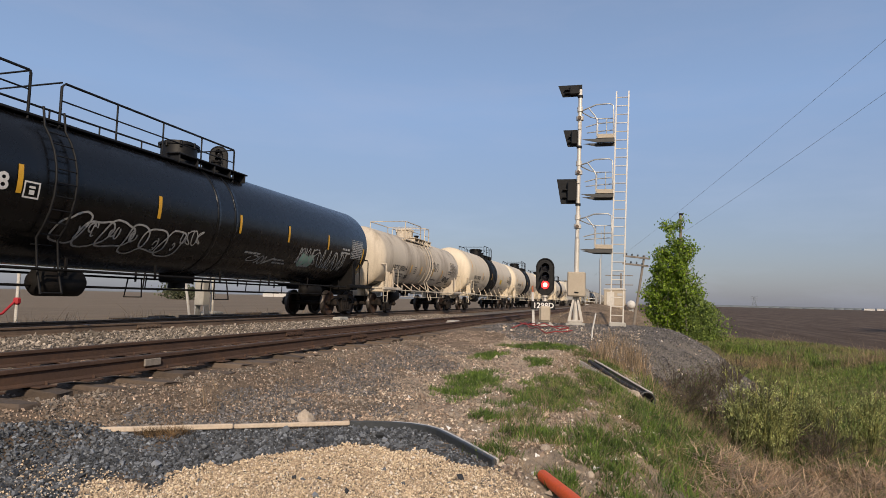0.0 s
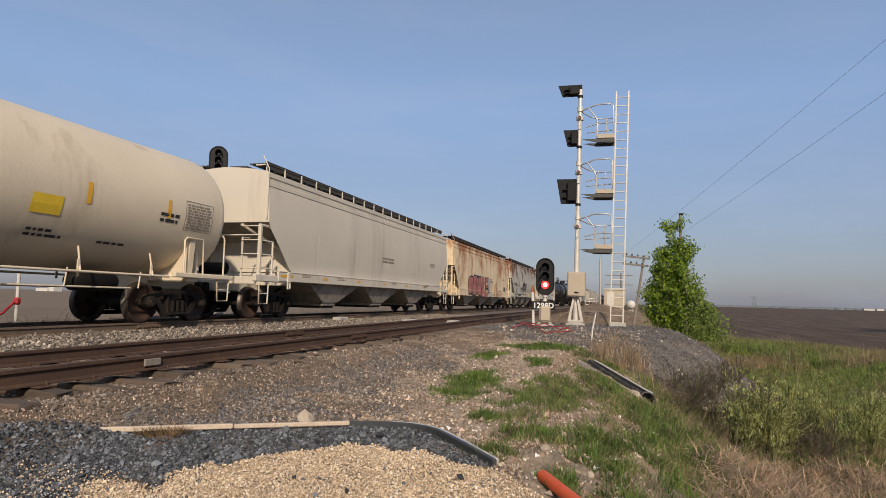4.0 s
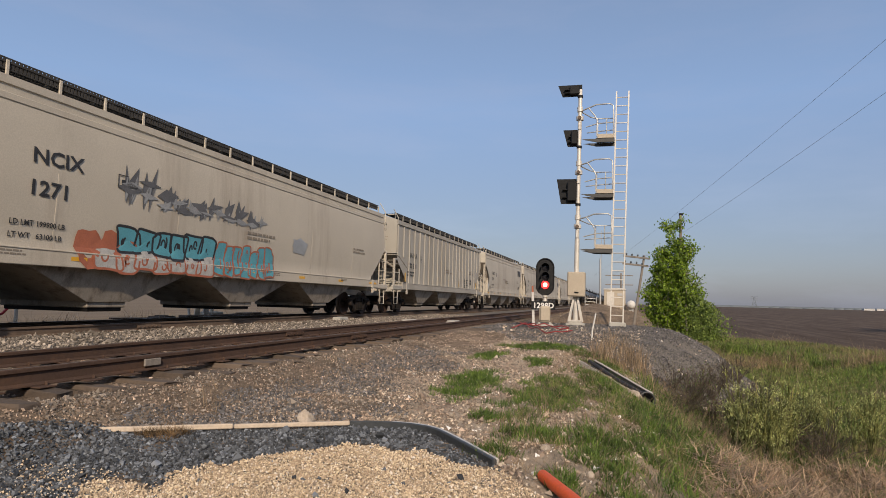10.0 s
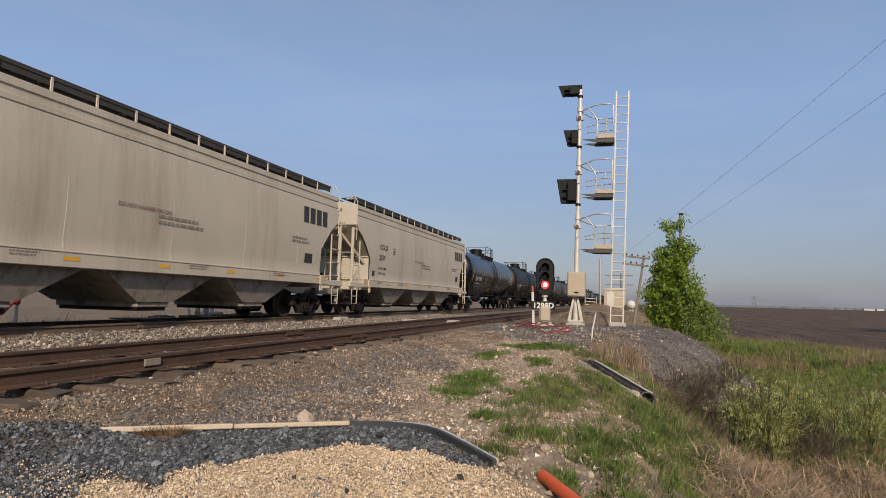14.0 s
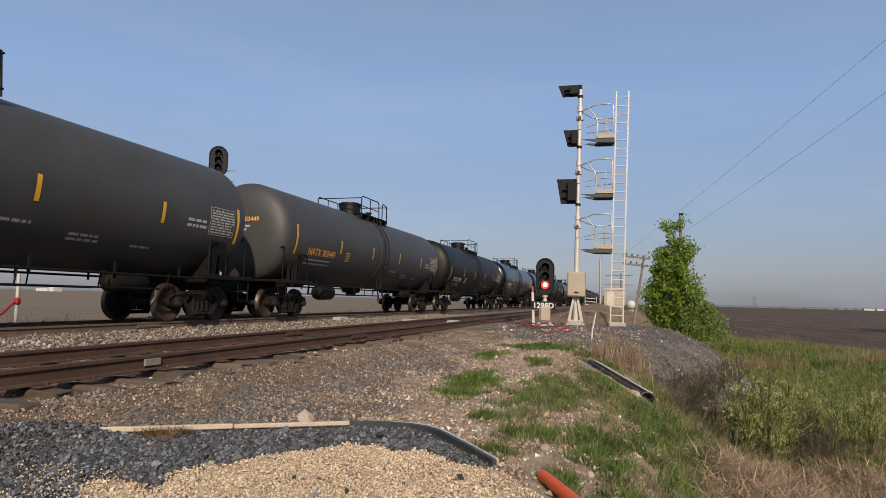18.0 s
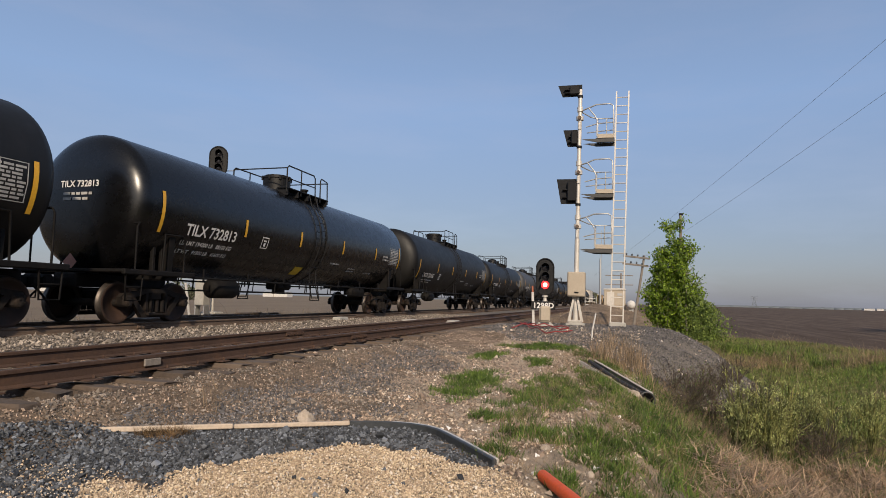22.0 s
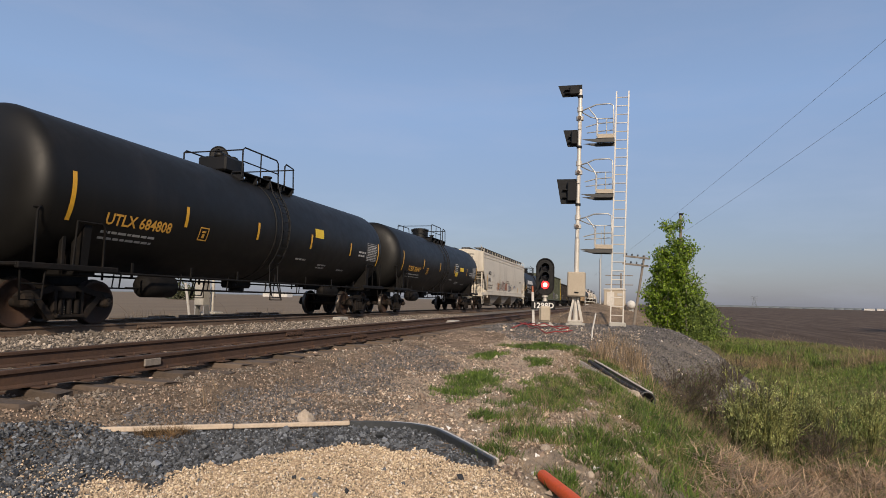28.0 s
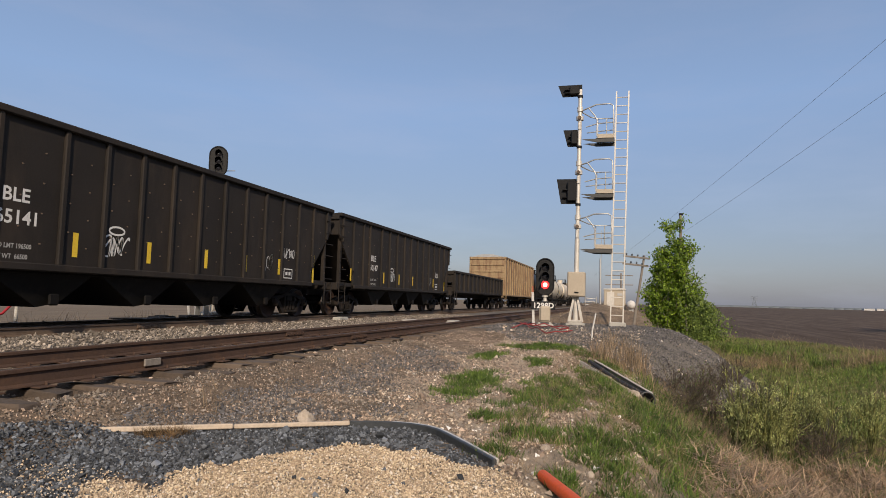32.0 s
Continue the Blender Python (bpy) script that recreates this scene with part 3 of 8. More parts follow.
def track(name, cx, top, label, side_mat):
    t = thing(name, label, "railway track", "", "structure")
    for s in (-0.7535, 0.7535):
        g = Geo()
        for k in range(40):
            a0, a1 = -60 + k * 12.0, -60 + (k + 1) * 12.0 - 0.008
            g.prism([(cx + s + px, top - 0.172 + pz) for px, pz in RAIL], 1, a0, a1)
            for sg in (-1, 1):
                g.box((cx + s + sg * 0.025, a1, top - 0.09), (0.03, 0.75, 0.085), 0.01)
                for b in range(6):
                    g.cyl((cx + s + sg * 0.035, a1 - 0.32 + b * 0.13, top - 0.09), (cx + s + sg * 0.065, a1 - 0.32 + b * 0.13, top - 0.09), 0.016, 6)
        g.prism([(cx + s + px, top - 0.172 + pz) for px, pz in RAIL], 1, 420, 1500)
        g.prism([(cx + s + px, top - 0.172 + pz) for px, pz in RAIL], 1, -1200, -60)
        part("rail", g, side_mat, t, "long rail with bolted joint bars")
        h = Geo().box((cx + s, 150, top - 0.004 + 0.0025), (0.05, 2700, 0.006))
        part("rail_head", h, "rail_top", t, "worn running surface")
    rough = random.Random(4)
    kinds = []
    for k in range(6):
        g = Geo()
        n = 8
        ring = [(-0.11, -0.09), (-0.108, 0.080), (-0.094, 0.09), (0.096, 0.088), (0.108, 0.078), (0.11, -0.09)]
        vs = []
        for i in range(n + 1):
            x = -1.3 + 2.6 * i / n
            for a, b in ring:
                end = rough.uniform(-0.035, 0.035) if i in (0, n) else 0
                drop = rough.uniform(0.0, 0.03) if i in (0, n) and b > 0 else rough.uniform(0, 0.008) if b > 0 else 0
                vs.append((x + end, a * rough.uniform(0.92, 1.05), b - drop))
        m = len(ring)
        g.add(vs, [(i * m + q, i * m + (q + 1) % m, (i + 1) * m + (q + 1) % m, (i + 1) * m + q) for i in range(n) for q in range(m)] + [tuple(range(m))[::-1], tuple(range(n * m, n * m + m))])
        kinds.append(g.mesh("tie", M["tie"]))
    plates = Geo()
    y, k, far = 1.0, 0, Geo()
    while y < 130:
        jx, jr, jz = random.uniform(-0.16, 0.13), random.uniform(-3.0, 3.0), random.uniform(-0.055, 0.0)
        if y < 75:
            part("tie", random.choice(kinds), "tie", t, "", pose(cx + jx, y, top - 0.172 - 0.105 + jz, random.uniform(-1, 1), 0, jr))
        else:
            far.box((cx + jx, y, top - 0.172 - 0.105 + jz), (2.6, 0.225, 0.18))
        if y < 75:
            for s in (-0.7535, 0.7535):
                plates.box((cx + s, y, top - 0.179), (0.34, 0.19, 0.014), 0.004)
                for sx in (-0.085, 0.085):
                    plates.box((cx + s + sx, y + 0.05, top - 0.155), (0.03, 0.02, 0.04), 0.006)
        y += 0.52 + random.uniform(-0.03, 0.03)
    part("tie_plates", plates, "rail_side", t, "rusty tie plates with spikes")["kind"] = "stuff"
    part("far_ties", far, "tie", t)["kind"] = "stuff"


track("main_track", MAIN_X, 0.0, "main line track on pale crushed ballast", "rail_bright")
track("siding_track", SIDE_X, SIDE_Z, "rusty siding track on weathered timber ties", "rail_side")


# ---- the train ----
def letters(s, size, weight=0.022):
    """Flat letters of the built-in font: (vertices, faces), left end and base line at the origin."""
    cu = bpy.data.curves.new("letters", "FONT")
    cu.body, cu.size, cu.resolution_u, cu.offset = s, size, 2, size * weight
    ob = bpy.data.objects.new("letters", cu)
    me = ob.to_mesh()
    vs, fs = [tuple(v.co) for v in me.vertices], [tuple(f.vertices) for f in me.polygons]
    ob.to_mesh_clear()
    bpy.data.objects.remove(ob)
    return vs, fs


class Skin:
    """Puts flat marks (u along the car, w up) on a car's visible side or its leading end."""
    def __init__(self, at):
        self.at = at

    def text(self, s, u, w, size, stretch=1.0, weight=0.022, d=0.0):
        vs, fs = letters(s, size, weight)
        return Geo().add([self.at(u + x * stretch, w + y, d) for x, y, _ in vs], fs)

    def slashes(self, u, w, du, dw, signs, r, rng):
        """Sharp angular spray-paint strokes that taper off."""
        g = Geo()
        pitch = du / signs
        for k in range(signs):
            x = u + pitch * k
            tall = dw * (1.0 if k in (0, 1) else rng.uniform(0.5, 0.8))
            for q in range(3):
                a, b = (x + pitch * rng.uniform(0.1, 0.5), w + rng.uniform(-0.05, 0.1) * dw), (x + pitch * rng.uniform(0.2, 1.0), w + tall * rng.uniform(0.85, 1.1))
                if q == 2:
                    a, b = (x - 0.1 * pitch, w + tall * rng.uniform(0.2, 0.7)), (x + 1.15 * pitch, w + tall * rng.uniform(0.2, 0.7))
                m = ((a[0] + b[0]) / 2 + rng.uniform(-0.1, 0.1) * pitch, (a[1] + b[1]) / 2)
                t = r * rng.uniform(0.5, 1.3)
                dx, dy = b[0] - a[0], b[1] - a[1]
                f = t / (math.hypot(dx, dy) or 1)
                g.add([self.at(*a, 0.0006 * q), self.at(m[0] - dy * f, m[1] + dx * f, 0.0006 * q), self.at(*b, 0.0006 * q), self.at(m[0] + dy * f, m[1] - dx * f, 0.0006 * q)], [(0, 1, 2, 3)])
        return g

    def bar(self, g, u, w, du, dw, n=4):
        """A rectangle with its lower left corner at u, w."""
        vs = [self.at(u + du * i, w + dw * k / n) for k in range(n + 1) for i in (0, 1)]
        return g.add(vs, [(2 * k, 2 * k + 1, 2 * k + 3, 2 * k + 2) for k in range(n)])

    def lines(self, u, w, rows, du, h, rng, gap=1.9):
        """Small print that cannot be read: broken bars."""
        g = Geo()
        for r in range(rows):
            x = u
            end = u + du * rng.uniform(0.65, 1.0)
            while x < end:
                k = rng.uniform(1.0, 4.0) * h
                self.bar(g, x, w - r * h * gap, min(k, end - x + 0.01), h, 1)
                x += k + 0.6 * h
        return g

    def ribbon(self, g, pts, r, d=0.0):
        n = len(pts)
        vs = []
        for i, (u, w) in enumerate(pts):
            a, b = pts[max(i - 1, 0)], pts[min(i + 1, n - 1)]
            dx, dy = b[0] - a[0], b[1] - a[1]
            k = r / (math.hypot(dx, dy) or 1)
            vs += [self.at(u - dy * k, w + dx * k, d), self.at(u + dy * k, w - dx * k, d)]
        return g.add(vs, [(2 * i, 2 * i + 1, 2 * i + 3, 2 * i + 2) for i in range(n - 1)])

    def scrawl(self, u, w, du, dw, signs, r, rng, lean=0.1):
        """Spray-paint scrawl: looping strokes side by side."""
        g = Geo()
        step_u = du / signs
        for k in range(signs):
            cx, cy = u + (k + 0.5) * step_u, w + dw / 2 + rng.uniform(-0.08, 0.08) * dw
            ax, ay = step_u * rng.uniform(0.45, 0.62), dw * rng.uniform(0.36, 0.52)
            p, q, fx, fy = rng.uniform(0, 6.28), rng.uniform(0, 6.28), rng.choice((1, 1, 2)), rng.choice((1, 2, 3))
            turn = rng.uniform(4.2, 6.6)
            pts = []
            for i in range(26):
                t = turn * i / 25
                y = ay * math.sin(fy * t + q)
                pts.append((cx + ax * math.cos(fx * t + p) + lean * y, cy + y))
            self.ribbon(g, pts, r)
        return g

    def bubble(self, u, w, du, dw, signs, rng, r=0.03, box=0.75):
        """Bubble letters: (filled shapes, outlines with small inner strokes)."""
        fill, line = Geo(), Geo()
        pitch = du / signs
        for k in range(signs):
            cx, cy = u + (k + 0.5) * pitch, w + dw / 2 + rng.uniform(-0.06, 0.06) * dw
            ax, ay = pitch * rng.uniform(0.54, 0.66), dw * rng.uniform(0.42, 0.54)
            p1, p2, a1, a2, lean = rng.uniform(0, 6.28), rng.uniform(0, 6.28), rng.uniform(0.08, 0.2), rng.uniform(0.05, 0.14), rng.uniform(-0.15, 0.25)
            flat = []
            for i in range(29):
                t = 2 * math.pi * i / 28
                k1 = 1 + min(1.0, box / 0.75) * a1 * math.sin(2 * t + p1) + a2 * math.sin(3 * t + p2)
                c, s = math.cos(t), math.sin(t)
                x, y = ax * k1 * math.copysign(abs(c) ** box, c), ay * min(k1, 1.1) * math.copysign(abs(s) ** box, s)
                flat.append((cx + x + lean * y, cy + y))
            d = 0.0006 * k
            fill.add([self.at(x, y, d) for x, y in flat[:-1]] + [self.at(cx, cy, d)], [(i, (i + 1) % 28, 28) for i in range(28)])
            self.ribbon(line, flat, r, d + 0.003)
            for q in range(rng.randint(1, 2)):
                ux, uy, kx, ky = cx + rng.uniform(-0.25, 0.25) * pitch, cy + rng.uniform(-0.2, 0.2) * dw, rng.uniform(0.06, 0.16) * pitch, rng.uniform(0.1, 0.24) * dw
                turn = rng.uniform(3.2, 6.0)
                self.ribbon(line, [(ux + kx * math.cos(turn * i / 10 + p2), uy + ky * math.sin(turn * i / 10 + p2)) for i in range(11)], r * 0.8, d + 0.004)
        return fill, line

    def blob(self, u, w, du, dw, signs, rng):
        """Bubble letters as filled rounded shapes."""
        g = Geo()
        step_u = du / signs
        for k in range(signs):
            cx, cy = u + (k + 0.5) * step_u, w + dw / 2
            a = [rng.uniform(0.8, 1.12) for _ in range(16)]
            ring = []
            for i in range(16):
                t = 2 * math.pi * i / 16
                c, s = math.cos(t), math.sin(t)
                ring.append(self.at(cx + step_u * 0.56 * a[i] * math.copysign(abs(c) ** 0.7, c), cy + dw / 2 * a[i] * math.copysign(abs(s) ** 0.7, s)))
            mid = self.at(cx, cy)
            g.add(ring + [mid], [(i, (i + 1) % 16, 16) for i in range(16)])
        return g


SHARED = {}


def shared(key, make, mat):
    if key not in SHARED:
        SHARED[key] = make().mesh(key, M[mat])
    return SHARED[key]


def wheel_geo():
    return Geo().lathe([(-0.03, 0.05), (-0.03, 0.16), (0.0, 0.2), (0.01, 0.36), (0.055, 0.385), (0.06, 0.44), (0.055, 0.454)], 26, (0, 0, 0), 0)


def tread_geo():
    return Geo().lathe([(0.055, 0.454), (-0.055, 0.459), (-0.065, 0.485), (-0.09, 0.48), (-0.09, 0.40), (0.0, 0.37)], 26, (0, 0, 0), 0)


def frame_geo():
    """Cast side frame of a three-piece truck, in the y-z plane, with its window openings."""
    g = Geo()
    t = 0.11
    top = [(-1.02, 0.42), (-1.08, 0.58), (-0.98, 0.66), (-0.62, 0.70), (-0.35, 0.78), (0.35, 0.78), (0.62, 0.70), (0.98, 0.66), (1.08, 0.58), (1.02, 0.42),
           (0.80, 0.44), (0.74, 0.56), (0.46, 0.63), (0.30, 0.68), (-0.30, 0.68), (-0.46, 0.63), (-0.74, 0.56), (-0.80, 0.44)]
    g.prism(top, 0, -t / 2, t / 2)
    g.prism([(-0.78, 0.55), (-0.66, 0.60), (-0.32, 0.22), (0.32, 0.22), (0.66, 0.60), (0.78, 0.55), (0.42, 0.13), (-0.42, 0.13)], 0, -t / 2, t / 2)
    for s in (-1, 1):
        g.box((0, s * 0.30, 0.45), (t + 0.03, 0.09, 0.50), 0.015)
        g.box((0.0, s * 0.89, 0.50), (t + 0.12, 0.26, 0.26), 0.05)
    g.box((0, 0, 0.20), (t + 0.16, 0.62, 0.06), 0.015)
    return g


def spring_geo():
    return Geo().lathe([(0.24 + 0.022 * i, 0.075 if i % 2 else 0.055) for i in range(14)], 6, (0, 0, 0), 2)


def cap_geo():
    g = Geo().lathe([(0.0, 0.0), (0.05, 0.0), (0.05, 0.06), (0.03, 0.095), (-0.06, 0.11)], 10, (0, 0, 0), 0)
    for k in range(3):
        a = 2.1 * k
        g.cyl((0.04, 0.065 * math.cos(a), 0.065 * math.sin(a)), (0.065, 0.065 * math.cos(a), 0.065 * math.sin(a)), 0.018, 4)
    return g


def truck(car, y):
    tr = part("truck", shared("truck_bolster", lambda: Geo().box((0, 0, 0.62), (2.1, 0.40, 0.24), 0.05).box((0, 0, 0.78), (0.8, 0.5, 0.14), 0.04), "truck"), "truck", car, "", pose(0, y, 0))
    for yy in (-0.889, 0.889):
        part("axle", shared("axle", lambda: Geo().cyl((-1.06, 0, 0), (1.06, 0, 0), 0.085, 10), "truck"), "truck", tr, "", pose(0, yy, 0.457))
        for s in (1, -1):
            w = part("wheel", shared("wheel", wheel_geo, "wheel"), "wheel", tr, "", pose(s * 0.755, yy, 0.457, 0, 0, 0 if s > 0 else 180))
            part("wheel_tread", shared("wheel_tread", tread_geo, "tread"), "tread", tr, "bright worn tread and flange", pose(s * 0.755, yy, 0.457, 0, 0, 0 if s > 0 else 180))
            part("bearing_cap", shared("bearing_cap", cap_geo, "truck"), "truck", tr, "", pose(s * 1.10, yy, 0.457, 0, 0, 0 if s > 0 else 180))
    for s in (1, -1):
        part("side_frame", shared("side_frame", frame_geo, "truck"), "truck", tr, "", pose(s * 1.0, 0, 0))
        for y in (-0.17, 0.0, 0.17):
            part("spring", shared("spring", spring_geo, "truck"), "truck", tr, "", pose(s * 1.05, y, 0))
    return tr


def coupler(car, hl, s):
    def make():
        g = Geo().box((0, -0.45, 0.88), (0.17, 0.9, 0.20), 0.03).box((0.03, -0.06, 0.88), (0.32, 0.26, 0.28), 0.07)
        g.box((-0.13, 0.02, 0.88), (0.09, 0.2, 0.28), 0.03)
        return g
    part("coupler", shared("coupler", make, "under"), "under", car, "", pose(0, s * (hl - 0.12), 0, 0, 0, 0 if s > 0 else 180))

    def hose():
        return Geo().tube([(0.35, -0.3, 0.80), (0.37, -0.1, 0.62), (0.36, 0.06, 0.45), (0.28, 0.16, 0.40)], 0.022, 6)
    part("brake_hose", shared("brake_hose", hose, "under"), "under", car, "", pose(0, s * (hl - 0.12), 0, 0, 0, 0 if s > 0 else 180))


def tank_car(c, L, paint, label, text="", num="", textmat="white", radius=1.57, zc=2.67, dome=0, band=None, small=4, seed=1, size=0.34, raised=0.0, rails=None, lad=0.0, man=0.0, stripes=None, extra="", side_rail=True, trim="under", placard=True):
    rng = random.Random(seed)
    car = thing("tank_car", label, "tank car", "cars of the passing train", "", pose(MAIN_X, c, 0))
    hl, R = L / 2, radius
    tl = L - 1.7          # tank length over heads
    hd = 0.46                          # head depth
    prof = [(-tl / 2 + hd * (1 - math.cos(math.pi / 2 * k / 9)), max(0.002, R * math.sin(math.pi / 2 * k / 9) ** 0.5)) for k in range(10)]
    seams = [-tl / 2 + hd + (tl - 2 * hd) * k / 8 for k in range(1, 8)]
    mid = []
    for y in seams:
        mid += [(y, R)]
    prof = prof + mid + [(-a, r) for a, r in prof[::-1]]
    part("tank", Geo().lathe(prof, 56, (0, 0, zc), 1), paint, car)
    if band:
        part("centre_band", Geo().lathe([(-band[0], R + 0.001), (-band[0], R + 0.008), (band[1], R + 0.008), (band[1], R + 0.001)], 64, (0, 0, zc), 1, True), "band", car, "black band round the middle of the tank")
    else:
        part("centre_strap", Geo().lathe([(-0.42, R), (-0.42, R + 0.012), (-0.30, R + 0.012), (-0.30, R)], 64, (0, 0, zc), 1).lathe([(0.30, R), (0.30, R + 0.012), (0.42, R + 0.012), (0.42, R)], 64, (0, 0, zc), 1), paint, car)
    # top fittings
    zt = zc + R
    g = Geo().cyl((0, 0, zt - 0.2), (0, 0, zt + 0.42), 0.46, 24).cyl((0, 0, zt + 0.42), (0, 0, zt + 0.48), 0.50, 24).cyl((0, 0, zt + 0.48), (0, 0, zt + 0.53), 0.40, 20)
    for k in range(8):
        a = math.pi * k / 4
        g.box((0.48 * math.cos(a), 0.48 * math.sin(a), zt + 0.42), (0.07, 0.07, 0.16), 0.015)
    if dome == 1:
        g = Geo().box((0, 0, zt + 0.22), (0.95, 0.95, 0.44), 0.05)
        for k in range(3):
            g.lathe([(zt + 0.42, 0.0), (zt + 0.42, 0.16), (zt + 0.52, 0.15), (zt + 0.57, 0.08), (zt + 0.58, 0.0)], 14, (0.15, -0.32 + 0.32 * k, 0), 2)
    elif dome == 2:
        g = Geo().lathe([(zt - 0.15, 0.42), (zt + 0.18, 0.42), (zt + 0.33, 0.36), (zt + 0.40, 0.22), (zt + 0.42, 0.0)], 20, (0, 0.1, 0), 2)
    g.v = [(x, y + man, z) for x, y, z in g.v]
    part("manway", g, "black_old" if paint != "cream" and paint != "cream_dirty" else ("band" if band else "cream_dirty"), car)
    v = Geo().cyl((0.25, 1.05, zt - 0.1), (0.25, 1.05, zt + 0.26), 0.11, 12).cyl((0.25, 1.05, zt + 0.26), (0.25, 1.05, zt + 0.31), 0.15, 12)
    part("relief_valve", v, "under", car)
    # platform and rails round the manway
    dark = "cream_dirty" if paint == "cream_dirty" else "signal_black"
    pl = Geo()
    for s in (-1, 1):
        pl.box((s * 0.85, 0, zt - 0.06), (0.36, 2.9, 0.04), 0.01)
        for k in range(5):
            y = -1.35 + 0.675 * k
            pl.box((s * 0.8, y, zt - 0.18), (0.42, 0.05, 0.24), 0.01)
    part("platform", pl, dark, car)
    rl = Geo()
    for s in (-1, 1):
        x = s * 1.0
        rl.tube([(x, -1.42, zt - 0.2), (x, -1.42, zt + 0.58), (x, -1.32, zt + 0.66), (x, 0.35, zt + 0.66), (x, 0.45, zt + 0.58), (x, 0.5, zt - 0.2)], 0.024, 6)
        rl.tube([(x, -1.42, zt + 0.25), (x, 0.48, zt + 0.25)], 0.02, 6)
        rl.tube([(x, 0.85, zt - 0.2), (x, 0.85, zt + 0.58), (x, 0.93, zt + 0.66), (x, 1.36, zt + 0.60), (x, 1.42, zt - 0.2)], 0.024, 6)
        rl.tube([(x, -0.5, zt - 0.2), (x, -0.5, zt + 0.66)], 0.02, 6)
    for y in (-1.42, 1.42):
        rl.tube([(-1.0, y, zt + 0.58), (1.0, y, zt + 0.58)], 0.02, 6)
    if not side_rail:
        rl = Geo()
        for s in (-1, 1):
            x = s * 1.0
            rl.tube([(x, -2.6, zt - 0.1), (x, -2.6, zt + 0.5), (x, 2.6, zt + 0.5), (x, 2.6, zt - 0.1)], 0.02, 6)
    if rails:
        rl = Geo()
        for s in (-1, 1):
            x = s * 0.95
            for a, b, zz in rails:
                rl.tube([(x, a, zt - 0.35), (x, a, zt + zz - 0.08), (x, a + 0.08, zt + zz), (x, b - 0.04, zt + zz), (x, b, zt + zz - 0.04), (x, b, zt - 0.35)], 0.026, 6)
                rl.tube([(x, a, zt + zz * 0.35), (x, b, zt + zz * 0.35)], 0.018, 6)
                n = max(1, int((b - a) / 1.3))
                for k in range(1, n):
                    y = a + (b - a) * k / n
                    rl.tube([(x, y, zt - 0.3), (x, y, zt + zz)], 0.02, 6)
        for a, b, zz in rails[:1] + rails[-1:]:
            for y in (a, b):
                rl.tube([(-0.95, y, zt + zz), (0.95, y, zt + zz)], 0.018, 6)
        wk = Geo()
        for s in (-1, 1):
            wk.box((s * 0.88, (rails[0][0] + rails[-1][1]) / 2, zt - 0.26), (0.22, rails[-1][1] - rails[0][0], 0.05), 0.01)
        part("roof_walk", wk, dark, car)
    part("handrail", rl, dark, car)
    # side ladder at the middle
    for s in (1, -1):
        ld = Geo()
        for y in (-0.22, 0.22):
            pts = [(s * 1.16, y, zt - 0.1)] + [(s * (R + 0.1) * math.cos(radians(a)), y, zc + (R + 0.1) * math.sin(radians(a))) for a in range(40, -50, -10)] + [(s * 1.30, y, 1.05), (s * 1.42, y, 0.62)]
            ld.tube(pts, 0.022, 6)
        for k in range(11):
            a = radians(44 - k * 9)
            ld.cyl((s * (R + 0.1) * math.cos(a), -0.22, zc + (R + 0.1) * math.sin(a)), (s * (R + 0.1) * math.cos(a), 0.22, zc + (R + 0.1) * math.sin(a)), 0.014, 6)
        for z, x in ((1.05, 1.30), (0.64, 1.42)):
            ld.cyl((s * x, -0.22, z), (s * x, 0.22, z), 0.016, 6)
        ld.v = [(x, y + lad, z) for x, y, z in ld.v]
        part("side_ladder", ld, dark if paint != "cream" else "band", car)
    # underframe
    for s in (-1, 1):
        by = s * (hl - 2.15)
        sill = Geo().box((0, s * (hl - 1.95), 0.93), (0.62, 2.7, 0.30), 0.03)
        sill.prism([(-1.35, 1.12), (1.35, 1.12), (1.42, zc - 0.55), (1.05, zc - 1.05), (0.5, zc - R + 0.1), (-0.5, zc - R + 0.1), (-1.05, zc - 1.05), (-1.42, zc - 0.55)], 1, by - 0.09, by + 0.09)
        sill.box((0, by, 1.05), (2.9, 0.42, 0.16), 0.03)
        part("stub_sill", sill, "under" if trim == "under" else trim, car)
        pf = Geo().box((0, s * (hl - 0.95), 1.14), (3.0, 0.62, 0.07), 0.015).box((1.48, s * (hl - 1.75), 1.12), (0.10, 2.2, 0.12), 0.02).box((-1.48, s * (hl - 1.75), 1.12), (0.10, 2.2, 0.12), 0.02)
        part("end_platform", pf, trim, car)
        gr = Geo()
        for sx in (1, -1):
            x = sx * 1.46
            gr.tube([(x, s * (hl - 1.0), 1.15), (x, s * (hl - 1.0), 2.10), (x, s * (hl - 1.05), 2.18), (x * 0.5, s * (hl - 1.05), 2.2)], 0.022, 6)
            gr.tube([(x, s * (hl - 2.5), 1.15), (x, s * (hl - 2.5), 1.95), (x, s * (hl - 2.42), 2.02), (x, s * (hl - 1.85), 2.02), (x, s * (hl - 1.8), 1.15)], 0.022, 6)
            # stirrup step
            gr.tube([(x, s * (hl - 0.75), 1.10), (x, s * (hl - 0.78), 0.52), (x, s * (hl - 1.2), 0.52), (x, s * (hl - 1.24), 1.10)], 0.02, 6)
            gr.tube([(x, s * (hl - 0.77), 0.8), (x, s * (hl - 1.22), 0.8)], 0.016, 6)
        gr.tube([(-1.46, s * (hl - 1.08), 2.19), (1.46, s * (hl - 1.08), 2.19)], 0.018, 6)
        part("end_handrail", gr, trim, car)
